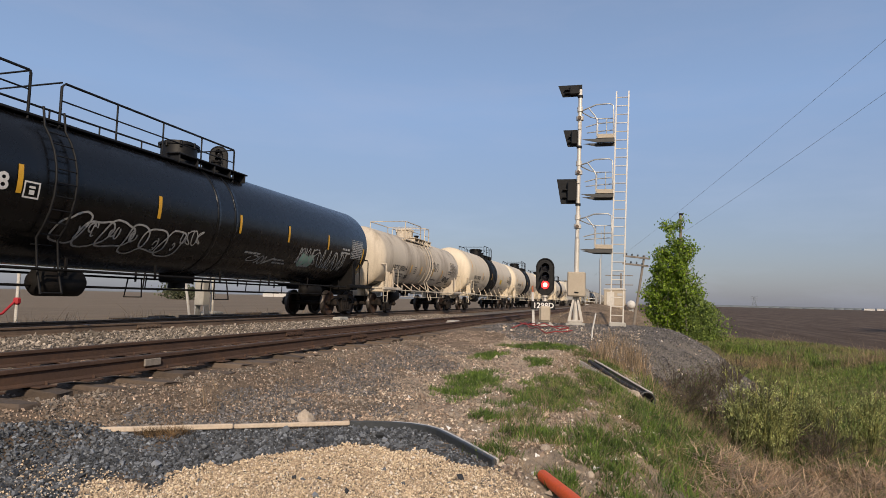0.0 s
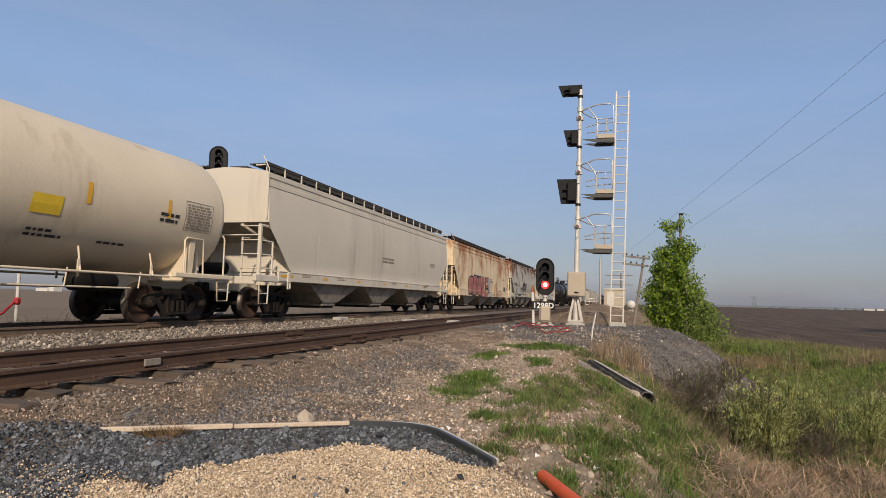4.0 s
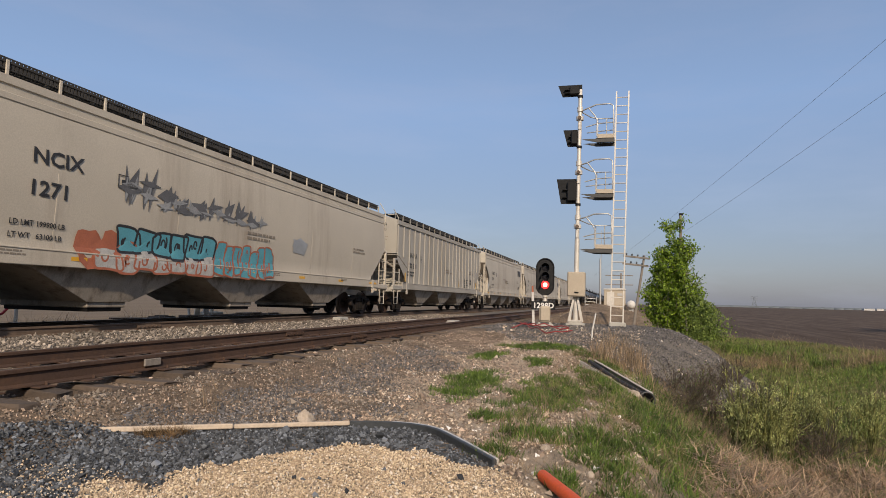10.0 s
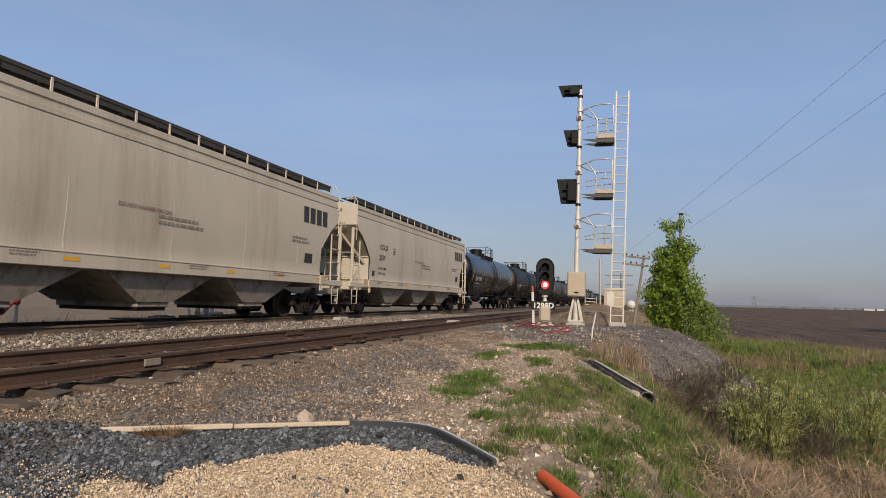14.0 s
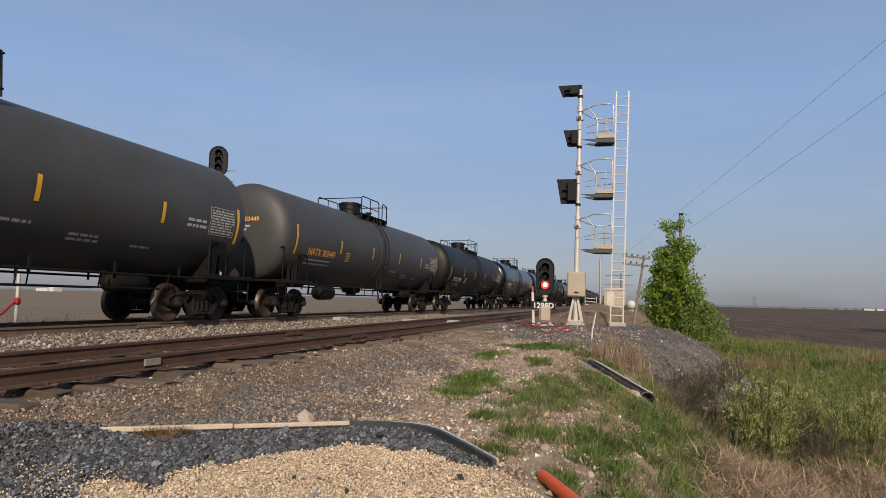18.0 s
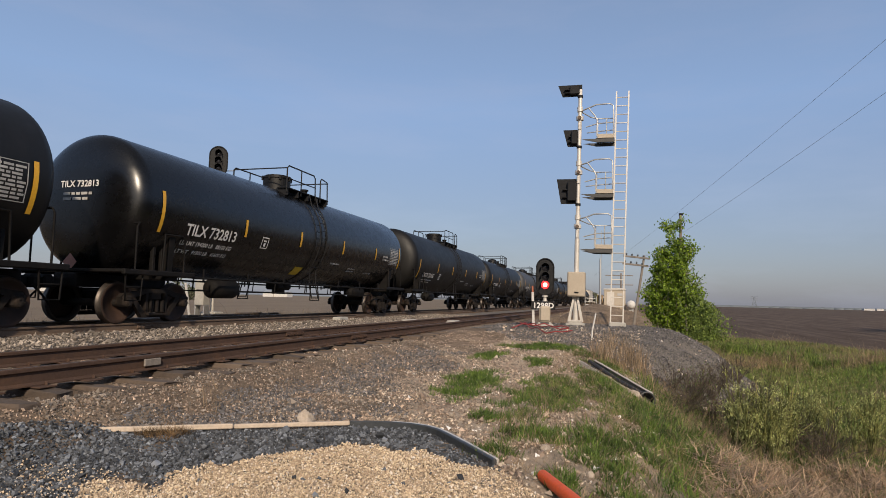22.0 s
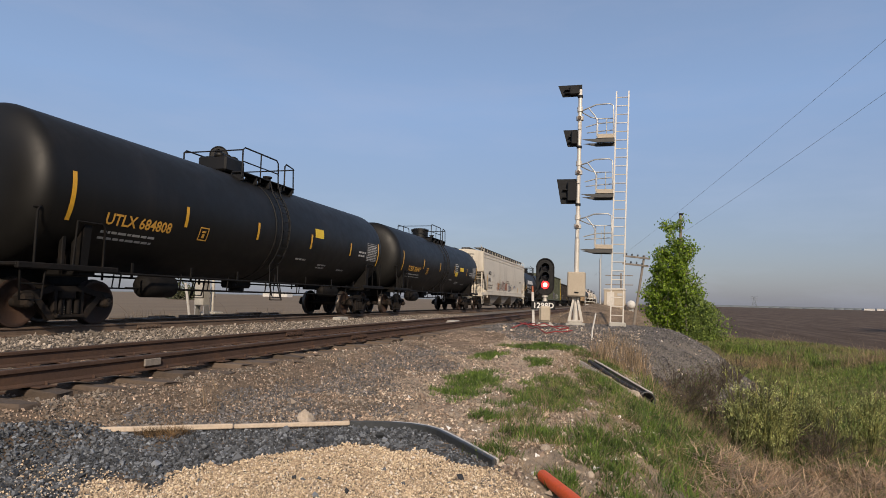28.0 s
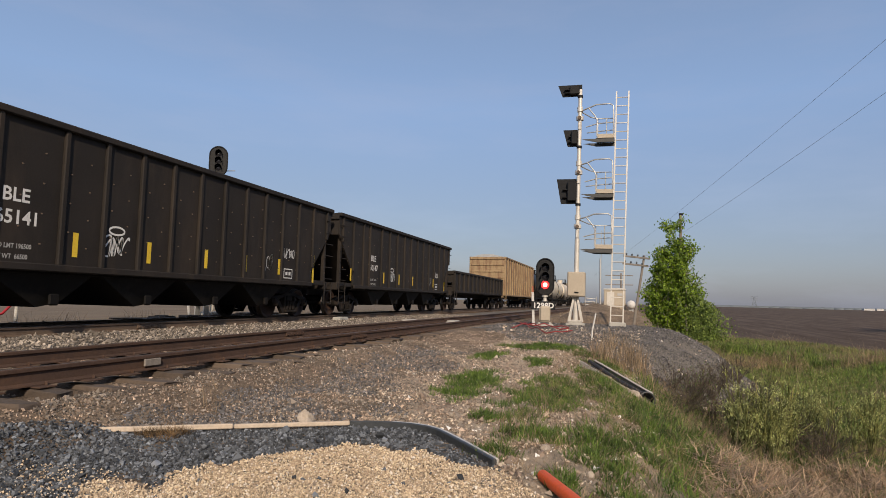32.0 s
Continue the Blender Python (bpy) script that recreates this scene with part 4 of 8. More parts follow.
        for sx in (1, -1):
            for yy, ww in ((1.78, 0.10), (2.05, 0.08)):
                part("end_support", Geo().box((sx * 1.2, s * (hl - yy), 1.50), (ww, 0.09, 0.76), 0.015), trim, car)
        truck(car, by)
        coupler(car, hl, s)
    # pipes, rods and boxes under the belly
    zb = zc - R
    un = Geo()
    for sx in (1, -1):
        un.tube([(sx * 1.40, -hl + 2.9, 1.07), (sx * 1.40, hl - 2.9, 1.07)], 0.028, 6)
        un.tube([(sx * 1.0, -hl + 3.6, 0.78), (sx * 1.0, hl - 3.6, 0.78)], 0.02, 6)
        for k in range(7):
            y = (-hl + 3.4) + (L - 6.8) * k / 6
            un.box((sx * 1.34, y, 1.14), (0.03, 0.06, 0.34), 0.006)
            un.tube([(sx * 1.02, y, 0.78), (sx * 1.02, y + 0.05, 1.15)], 0.018, 5)
            if "cream" in paint:
                un.tube([(sx * 1.40, y, 1.06), (sx * (math.sqrt(R * R - 1.21) + 0.01), y + 0.16, zc - 1.10)], 0.022, 5)
    part("running_pipe", un, trim, car)
    bo = Geo().cyl((0, 0, zb - 0.35), (0, 0, zb + 0.2), 0.22, 14).box((0, 0, zb - 0.06), (0.5, 0.9, 0.3), 0.06)
    part("outlet_valve", bo, "under", car)
    for sx in (1, -1):
        st = Geo().tube([(sx * 1.36, -0.24, 1.06), (sx * 1.40, -0.31, 0.56), (sx * 1.40, 0.31, 0.56), (sx * 1.36, 0.24, 1.06)], 0.02, 5)
        part("centre_step", st, "under", car)
    y = hl - 4.4
    part("air_reservoir", Geo().lathe([(-0.55, 0.0), (-0.53, 0.17), (-0.43, 0.26), (0.43, 0.26), (0.53, 0.17), (0.55, 0.0)], 20, (1.0, -4.5, 0.84), 1), "under", car)
    part("air_reservoir", Geo().lathe([(-0.62, 0.0), (-0.60, 0.12), (-0.5, 0.2), (0.5, 0.2), (0.60, 0.12), (0.62, 0.0)], 18, (0.75, y, 0.90), 1), "under", car)
    # marks on the visible side
    sk = Skin(lambda u, w, d=0.0: ((R + 0.0105 + d) * math.cos((w - zc) / R), u, zc + (R + 0.0105 + d) * math.sin((w - zc) / R)))
    up = 0.12 if extra == "shield" else raised
    if "cream" not in paint:
        for u, w, hh in stripes or [(-tl / 2 + 0.72, zc - 0.92 + up * 2, 0.94), (tl / 2 - 0.72, zc - 0.92 + up * 2, 0.94)] + [(q * tl / 16.3, zc - 0.5 + up * 0.6, 0.48) for q in (-4.3, -1.35, 1.72, 4.75)]:
            part("reflector", sk.bar(Geo(), u, w, 0.10, hh, 6), "yellow", car, "yellow reflective strip")
    else:
        for u, w, hh in stripes or ((-tl / 2 + 0.95, zc - 0.1, 0.95), (-4.06, zc - 0.45, 0.45), (-0.9, zc - 0.35, 0.45), (1.55, zc - 0.35, 0.45), (3.7, zc - 0.3, 0.42), (tl / 2 - 2.4, zc - 0.3, 0.42)):
            part("reflector", sk.bar(Geo(), u, w, 0.11, hh), "yellow", car, "yellow reflective strip")
        if not stripes:
            part("warning_decal", sk.bar(Geo(), 2.6, zc - 0.62, 0.62, 0.36, 2), "lemon", car, "yellow decal")
    if text:
        u0 = -tl / 2 + (1.62 if extra != "scrawl2" else 1.65)
        if stripes and "cream" in paint:
            u0 = stripes[0][0] - 0.08 - 0.6 * size * (len(text) + len(num) + 1)
        tz = zc - 0.85 + 1.8 * up if "cream" not in paint else zc - (0.55 if stripes else 0.50)
        part("lettering", sk.text(text + " " + num, u0, tz, size, 0.95), textmat, car, "reporting mark and number")
        print_mat = textmat if textmat != "amber" else "dullwhite"
        limits = {"DPRX": ("LD LMT  211000 LB  95800 KG", "LT WT     74700 LB  33900 KG"), "TILX": ("LD LMT 194200 LB   88100 KG", "LT WT   91800 LB   41600 KG")}.get(text)
        if limits:
            part("load_limit", sk.text(limits[0], u0 - 0.05, tz - 0.26, 0.16, 0.95), print_mat, car)
            part("light_weight", sk.text(limits[1], u0 - 0.05, tz - 0.50, 0.16, 0.95), print_mat, car)
        else:
            part("small_print", sk.lines(u0, tz - 0.20, 2, 2.2, 0.055, rng, 2.6), print_mat, car)
        b = Geo()
        bx = u0 + 0.62 * size * (len(text) + len(num) + 1) + 0.5
        for a in ((0, 0, 0.03, 0.34), (0.31, 0, 0.03, 0.34), (0.03, 0, 0.28, 0.03), (0.03, 0.31, 0.28, 0.03), (0.1, 0.2, 0.14, 0.05), (0.12, 0.07, 0.1, 0.1)):
            sk.bar(b, bx + a[0], tz - 0.06 + a[1], a[2], a[3], 4)
        part("stencil_box", b, textmat, car)
    pt = "dullwhite" if "cream" not in paint else "ink"
    g = sk.lines(tl / 2 - 2.6, zc - 0.25, 2, 0.8, 0.07, rng)
    for q in range(3):
        h = sk.lines(1.1 + q * 1.6, zc - 0.85 - 0.12 * q, 1 + q % 2, 0.8, 0.06, rng)
        g.add(h.v, h.f)
    part("data_panel", g, pt, car)["kind"] = "stuff"
    g = Geo()
    for a in range(9):
        x = 0.0
        while x < 0.82:
            w = rng.uniform(0.06, 0.22)
            sk.bar(g, tl / 2 - 1.75 + x, zc - 0.45 + 0.068 * a, min(w, 0.9 - x), 0.04, 1)
            x += w + 0.03
    for a in ((-0.05, -0.05, 0.02, 0.70), (0.92, -0.05, 0.02, 0.70), (-0.03, -0.05, 0.95, 0.015), (-0.03, 0.635, 0.95, 0.015), (0.42, -0.035, 0.012, 0.67)):
        sk.bar(g, tl / 2 - 1.75 + a[0], zc - 0.45 + a[1], a[2], a[3], 2)
    part("data_plate", g, pt if pt != "ink" else "grime", car, "stencilled panel by the end")["kind"] = "stuff"
    if extra == "scrawl":
        line = sk.bubble(-4.8, zc - 1.22, 3.3, 0.72, 6, rng, 0.022)[1]
        part("spray_lettering", line, "dullwhite", car, "looping white spray-paint lettering")
        part("spray_scribble", sk.scrawl(-1.55, zc - 0.85, 0.7, 0.4, 4, 0.016, rng), "dullwhite", car)
        part("spray_scribble", sk.scrawl(1.4, zc - 1.15, 1.3, 0.28, 3, 0.018, rng), "dullwhite", car)
        part("spray_fill", sk.blob(4.1, zc - 1.1, 0.9, 0.5, 2, rng), "mint", car, "faded green spray-paint")
        part("spray_scribble", sk.scrawl(3.95, zc - 1.1, 3.3, 0.75, 8, 0.018, rng), "dullwhite", car)
        part("number", sk.text("8", -6.2, 2.36, 0.42), "white", car, "last figure of the car number")
        b = Geo()
        for a in ((0, 0, 0.03, 0.30), (0.28, 0, 0.03, 0.30), (0.03, 0, 0.25, 0.03), (0.03, 0.27, 0.25, 0.03), (0.1, 0.18, 0.12, 0.04), (0.11, 0.07, 0.1, 0.08)):
            sk.bar(b, -5.72 + a[0], 2.28 + a[1], a[2], a[3], 4)
        part("stencil_box", b, "white", car)
    if extra == "belly":
        # black tarred belly, with runs of dirt above it
        n = 40
        vs = [((R + 0.006) * math.cos(radians(a)), s * (tl / 2 - hd + 0.02), zc + (R + 0.006) * math.sin(radians(a))) for a in [-126 + 72 * k / n for k in range(n + 1)] for s in (-1, 1)]
        part("belly_coat", Geo().add(vs, [(2 * k, 2 * k + 1, 2 * k + 3, 2 * k + 2) for k in range(n)], True), "black_old", car, "black coating under the tank")
        w0 = zc - R * radians(54)
        g = Geo()
        for k in range(46):
            u, hh, du = rng.gauss(-0.6, 2.4), rng.uniform(0.1, 0.55), rng.uniform(0.02, 0.07)
            g.add([sk.at(u, w0), sk.at(u + du, w0), sk.at(u + 0.25 * hh + du * 0.3, w0 + hh)], [(0, 1, 2)])
        part("dirt_runs", g, "grime", car, "grey dirt runs")["kind"] = "stuff"
        g = Geo()
        for k in range(30):
            u, hh, du = rng.gauss(-0.2, 0.7), rng.uniform(0.15, 0.7), rng.uniform(0.02, 0.08)
            g.add([sk.at(u, zc + 1.0), sk.at(u + du, zc + 1.0), sk.at(u + 0.1 + du * 0.5, zc + 1.0 - hh)], [(0, 1, 2)])
        part("dirt_runs", g, "grime", car)["kind"] = "stuff"
        part("spray_scribble", sk.scrawl(0.45, zc - 0.35, 1.4, 0.5, 5, 0.02, rng), "ink", car, "black spray-paint tag")
        part("spray_scribble", sk.scrawl(3.1, zc - 0.95, 1.5, 0.45, 6, 0.022, rng), "ink", car)
        part("spray_scribble", sk.scrawl(-3.3, zc - 0.95, 0.5, 0.2, 3, 0.014, rng), "ink", car)
        part("data_panel", sk.lines(4.3, zc + 0.3, 9, 1.1, 0.045, rng), "grime", car)["kind"] = "stuff"
    if extra == "scrawl2":
        part("spray_lettering", sk.bubble(-4.25, zc - 1.06, 3.7, 0.34, 10, rng, 0.022)[1], "white", car, "white spray-paint lettering")
        part("spray_fill", sk.scrawl(-4.25, zc - 1.03, 3.7, 0.28, 10, 0.03, rng), "white", car)
        part("spray_scribble", sk.scrawl(0.9, zc - 1.2, 1.2, 0.85, 4, 0.028, rng), "dullwhite", car)
        part("spray_scribble", sk.scrawl(3.0, zc - 1.1, 2.0, 0.6, 5, 0.024, rng), "dullwhite", car)
        part("spray_tag", sk.scrawl(-7.0, zc - 0.85, 1.0, 0.45, 5, 0.012, rng), "amber", car)
        part("spray_tag", sk.scrawl(-6.9, zc - 0.2, 0.7, 0.4, 3, 0.02, rng), "dullwhite", car)
        # company mark as plain blocks
        g = Geo()
        for k in range(6):
            sk.bar(g, -6.0 + 0.615 * k, zc - 0.06, 0.52, 0.42, 4)
        part("company_mark", g, "white", car, "row of plain white blocks")
    if text in ("TILX", "BRCX"):
        part("warning_decal", sk.bar(Geo(), -1.0, zc - 1.48, 0.5, 0.36, 3), "lemon" if text == "TILX" else "dullwhite", car, "pale decal low on the tank")
    if extra == "shield":
        g = Geo()
        sk.bar(g, 2.0, zc - (0.02 if text == "UTLX" else 0.55), 0.6, 0.30, 3)
        part("warning_decal", g, "lemon", car, "yellow decal")
        if text == "TCBX":
            part("warning_decal", sk.bar(Geo(), 3.0, zc - 0.2, 0.9, 0.24, 3), "lemon", car, "yellow decal")
            part("data_panel", sk.lines(1.9, zc + 0.15, 5, 0.8, 0.06, rng), "dullwhite", car)["kind"] = "stuff"
    # marks on the end
    ek = lambda u, w: (-u * 1.0, -tl / 2 + hd * (1 - math.sqrt(max(0.0, 1 - min(1.0, math.hypot(u, w - zc) / R) ** 4))) - 0.014, w)
    es = Skin(lambda u, w, d=0.0: (u, ek(u, w)[1] - d, w))
    if text:
        part("end_lettering", es.text(text + " " + num, -0.55, zc + 0.30, 0.20), textmat, car)
        part("end_print", es.lines(-0.45, zc + 0.12, 2, 0.9, 0.06, rng), pt, car)
    if placard:
        g = Geo()
        q = 0.19
        for u, w in ((-0.1, zc - 1.35),):
            g.add([(u - q, -tl / 2 - 0.05, w), (u, -tl / 2 - 0.05, w - q), (u + q, -tl / 2 - 0.05, w), (u, -tl / 2 - 0.05, w + q)], [(0, 1, 2, 3)])
            g.add([(u - q, -tl / 2 - 0.04, w), (u, -tl / 2 - 0.04, w - q), (u + q, -tl / 2 - 0.04, w), (u, -tl / 2 - 0.04, w + q)], [(3, 2, 1, 0)])
        part("placard", g, "pink", car, "red and white diamond placard")
    return car


def side_loft(g, prof, ext, ny=8, zk=0.0, ns=14):
    """Skin a car body: prof runs (x, z) over the roof from one sill to the other, ext gives the half length at a height."""
    n = len(prof)
    vs = []
    for k in range(ny + 1):
        for x, z in prof:
            vs.append((x, ext(z) * (2 * k / ny - 1), z))
    for soft in (True, False):
        g.add(vs, [(k * n + i, k * n + i + 1, (k + 1) * n + i + 1, (k + 1) * n + i) for k in range(ny) for i in range(n - 1) if (i < ns or i > n - ns - 2) == soft], soft)
    for s in (0, 1):
        o = [(x, ext(z) * (1 if s else -1), z) for x, z in prof]
        g.add(o, [(i, i + 1, n - 2 - i, n - 1 - i) if s else (n - 1 - i, n - 2 - i, i + 1, i) for i in range((n - 1) // 2) if prof[i][1] >= zk])
    lo = [(prof[0][0], ext(prof[0][1]) * s, prof[0][1]) for s in (-1, 1)] + [(prof[-1][0], ext(prof[-1][1]) * s, prof[-1][1]) for s in (1, -1)]
    return g.add(lo, [(0, 1, 2, 3)])


def covered_hopper(c, L, paint, label, text, num, eave=4.28, zk=2.72, drop=1.4, curve=1.0, tu=1.65, tz=2.68, bay="bay", bays=3, ribs=False, logo=False, marks=None, sill=1.12, sill_h=0.30, seed=1, size=0.36, rust_top=False, tape=True, wide=1.14):
    rng = random.Random(seed)
    car = thing("covered_hopper_car", label, "hopper car", "cars of the passing train", "", pose(MAIN_X, c, 0))
    hl = L / 2
    be = hl - 0.85                    # body half length at the eaves
    W = 1.58
    zs = sill + sill_h
    side = [(W - 0.02, zs)] + [(W - 0.06 + 0.06 * math.sin(math.pi * k / 14), zs + (eave - 0.42 - zs) * k / 14) for k in range(1, 14)] + [(W - 0.07, eave - 0.42), (W - 0.05, eave - 0.40), (W - 0.05, eave - 0.30),
            (W - 0.09, eave - 0.28), (W - 0.09, eave - 0.16), (W - 0.06, eave - 0.14), (W - 0.06, eave), (W - 0.18, eave + 0.04), (0.9, eave + 0.13), (0.4, eave + 0.18)]
    if ribs:
        side = [(W - 0.10, zs + (eave - 0.2 - zs) * k / 8) for k in range(9)] + [(W - 0.04, eave - 0.19), (W - 0.04, eave), (W - 0.18, eave + 0.04), (0.9, eave + 0.2), (0.4, eave + 0.28)]
    prof = side + [(0, side[-1][1] + 0.02)] + [(-x, z) for x, z in side[::-1]]

    def ext(z):
        if z >= zk:
            return be
        t = min(1.0, (zk - z) / (zk - zs) / (0.55 if logo else 1.0))
        return be - drop * t ** curve
    g = side_loft(Geo(), prof, ext, 8, zk, 8 if ribs else 14)
    part("body", g, paint, car)
    # slope sheets inside the open ends, running down to the first outlet
    for s in (-1, 1):
        sl = Geo()
        z0 = min(z for x, z in side if z >= zk)
        yb, zb = be - drop - 0.06, min(2.35, zk - 0.4)
        sl.add([(-1.5, s * be, z0), (1.5, s * be, z0), (1.5, s * yb, zb), (-1.5, s * yb, zb)], [(0, 1, 2, 3)])
        part("slope_sheet", sl, "slope", car, "dirty sloping sheet of the open end, shade darkened into its colour")
        part("end_bulkhead", Geo().box((0, s * (yb - 0.02), (zb + 1.0) / 2), (2.96, 0.04, zb - 1.0), 0.01).box((0, s * (yb + 0.02), zb), (2.96, 0.08, 0.05), 0.01), paint, car)
        fr = Geo()
        fr.box((0, s * (hl - 0.42), 1.10), (3.0, 0.16, 0.22), 0.02).box((0, s * (hl - 1.6), 0.95), (0.6, 2.6, 0.34), 0.03)
        for x in (-1.50, 1.50):
            fr.box((x, s * (hl - 1.15), sill + 0.06), (0.12, 1.65, 0.20), 0.02)
            fr.box((x, s * (hl - 0.55), (sill + zk) / 2), (0.10, 0.10, zk - sill), 0.015)
            fr.box((x, s * (be - 0.0 + 0.12), zk - 0.03), (0.08, 0.44, 0.07), 0.015)
            fr.box((x, s * (hl - 1.22), (sill + zk - 0.45) / 2), (0.05, 0.05, zk - 0.45 - sill), 0.01)
            fr.box((x * 0.62, s * (hl - 0.55), (sill + 2.35) / 2), (0.05, 0.05, 2.35 - sill), 0.01)
            fr.tube([(x * 0.42, s * (be - 0.05), zk + 0.05), (x * 0.86, s * (yb + 0.05), zb - 0.25)], 0.065, 4)
            fr.tube([(x * 0.62, s * (hl - 0.55), 2.33), (x * 0.52, s * (be - 0.25), zk - 0.35)], 0.03, 4)
        part("end_frame", fr, paint, car)
        for x in (-1.50, 1.50):
            for k in range(3 if logo else 4):
                z = sill + 0.34 + (0.47 if logo else 0.40) * k
                part("end_rung", Geo().tube([(x, s * (hl - 1.22), z), (x, s * (hl - 0.53), z), (x, s * (hl - 0.50), z), (x * 0.62, s * (hl - 0.50), z)], 0.018, 5), paint, car)
            sp = Geo().tube([(x, s * (hl - 0.60), 1.02), (x, s * (hl - 0.62), 0.45), (x, s * (hl - 1.05), 0.45), (x, s * (hl - 1.08), 1.02)], 0.024, 5)
            part("stirrup_step", sp.tube([(x, s * (hl - 0.62), 0.74), (x, s * (hl - 1.06), 0.74)], 0.018, 5), paint, car)
        for k in range(5):
            part("end_rung", Geo().tube([(-0.75, s * (be + 0.05), 2.9 + 0.33 * k), (-1.15, s * (be + 0.05), 2.9 + 0.33 * k)], 0.016, 5), paint, car)
        part("end_handrail", Geo().tube([(-1.5, s * (hl - 0.50), 2.4), (1.5, s * (hl - 0.50), 2.4)], 0.018, 5), paint, car)
        br = Geo().cyl((-0.5, s * (hl - 0.7), 1.45), (0.3, s * (hl - 0.7), 1.45), 0.17, 14).tube([(-0.6, s * (hl - 0.5), 1.2), (-0.7, s * (hl - 0.55), 1.9), (-0.2, s * (hl - 0.8), 2.2)], 0.02, 5)
        part("brake_gear", br, "under", car)
        truck(car, s * (hl - 2.15))
        coupler(car, hl, s)
    # side sill with its reflectors
    for sx in (1, -1):
        sg = Geo().box((sx * (W - 0.035), 0, sill + sill_h / 2), (0.07, 2 * (hl - 1.5), sill_h), 0.012)
        sg.box((sx * (W - 0.05), 0, sill + sill_h - 0.01), (0.13, 2 * (hl - 1.5), 0.03), 0.006)
        part("side_sill", sg, paint, car)
    # outlet bays
    span = 2 * (hl - 3.4)
    for k in range(bays):
        y = -span / 2 + span * (k + 0.5) / bays
        w = span / bays / 2 - 0.06
        bg = Geo()
        a, b = [(-1.45, y - w, sill + 0.1), (1.45, y - w, sill + 0.1), (1.45, y + w, sill + 0.1), (-1.45, y + w, sill + 0.1)], [(-1.2, y - 0.55, 0.48), (1.2, y - 0.55, 0.48), (1.2, y + 0.55, 0.48), (-1.2, y + 0.55, 0.48)]
        bg.add(a + b, [(i, (i + 1) % 4, 4 + (i + 1) % 4, 4 + i) for i in range(4)] + [(4, 5, 6, 7)])
        bg.box((0, y, 0.43), (2.3, 1.0, 0.14), 0.02)
        gt = Geo().box((0, y, 0.33), (2.2, 0.9, 0.10), 0.02).tube([(1.2, y - 0.2, 0.78), (1.28, y, 0.84), (1.2, y + 0.2, 0.78)], 0.03, 5).cyl((-0.95, y, 0.40), (0.95, y, 0.40), 0.05, 8).box((0.92, y, 0.40), (0.08, 0.3, 0.2), 0.03)
        part("outlet_bay", bg, bay, car)
        part("outlet_gate", gt, "under", car)
    # roof walk: dark grating with pale posts along both edges, and the hatch trough
    n = int(2 * be / 1.02)
    post = Geo().box((0, 0, -0.04), (0.03, 0.06, 0.42), 0.006).box((-0.185, 0, 0.11), (0.36, 0.05, 0.04), 0.006).mesh("roof_walk_post", M[paint if not rust_top else "under"])
    for sx in (1, -1):
        if logo:
            wk = Geo().box((sx * 1.02, 0, eave + 0.30), (0.58, 2 * be - 0.3, 0.035), 0.008)
            toe = Geo().box((sx * 1.28, 0, eave + 0.27), (0.025, 2 * be - 0.3, 0.21), 0.005)
        else:
            wk, toe = Geo(), Geo()
            for k in range(5):
                wk.box((sx * (0.75 + 0.135 * k), 0, eave + 0.30), (0.03, 2 * be - 0.3, 0.035))
            for z in (0.175, 0.365):
                toe.box((sx * 1.28, 0, eave + z), (0.022, 2 * be - 0.3, 0.02))
            for k in range(int((2 * be - 0.4) / 0.075)):
                y = -be + 0.2 + 0.075 * k
                wk.box((sx * 1.02, y, eave + 0.302), (0.56, 0.04, 0.03))
                toe.box((sx * 1.28, y, eave + 0.27), (0.02, 0.048, 0.19))
        part("roof_walk", wk, "cover", car, "dark grating walk along the roof")
        part("roof_toe_board", toe, "cover", car, "dark mesh edge of the roof walk")
        for k in range(n + 1):
            y = -be + 0.18 + (2 * be - 0.36) * k / n
            part("roof_walk_post", post, paint, car, "", pose(sx * 1.305, y, eave + 0.16, 0, 0, 0 if sx > 0 else 180))
    part("hatch_cover", Geo().box((0, 0, eave + 0.30), (0.66, 2 * be - 1.2, 0.14), 0.04), "cover", car)
    for sx in (1, -1):
        for s in (-1, 1):
            part("grab_iron", Geo().tube([(sx * 1.5, s * (be + 0.02), eave - 1.4), (sx * 1.54, s * (be + 0.06), eave - 1.35), (sx * 1.54, s * (be + 0.06), eave + 0.1), (sx * 1.3, s * (be + 0.02), eave + 0.5)], 0.018, 5), paint, car)
    if ribs:
        for sx in (1, -1):
            for k in range(22):
                y = -be + 0.15 + (2 * be - 0.3) * k / 21
                lo = zs if abs(y) < be - 1.35 else zk + 0.1
                part("side_rib", Geo().box((sx * (W - 0.095), y, (lo + eave - 0.1) / 2), (0.07, 0.10, eave - 0.1 - lo), 0.02), paint, car)
    if not ribs:
        def sk_seam(y, h=0.012 if rust_top else 0.004):
            g = Geo()
            for (x0, z0), (x1, z1) in zip(side[:8], side[1:9]):
                g.add([(x0 + h, y - 0.022, z0), (x0 + h, y + 0.022, z0), (x1 + h, y + 0.022, z1), (x1 + h, y - 0.022, z1)], [(0, 1, 2, 3)])
                g.add([(x0 - 0.02, y - 0.035, z0), (x0 + h, y - 0.022, z0), (x1 + h, y - 0.022, z1), (x1 - 0.02, y - 0.035, z1)], [(0, 1, 2, 3)])
                g.add([(x0 + h, y + 0.022, z0), (x0 - 0.02, y + 0.035, z0), (x1 - 0.02, y + 0.035, z1), (x1 + h, y + 0.022, z1)], [(0, 1, 2, 3)])
            return g
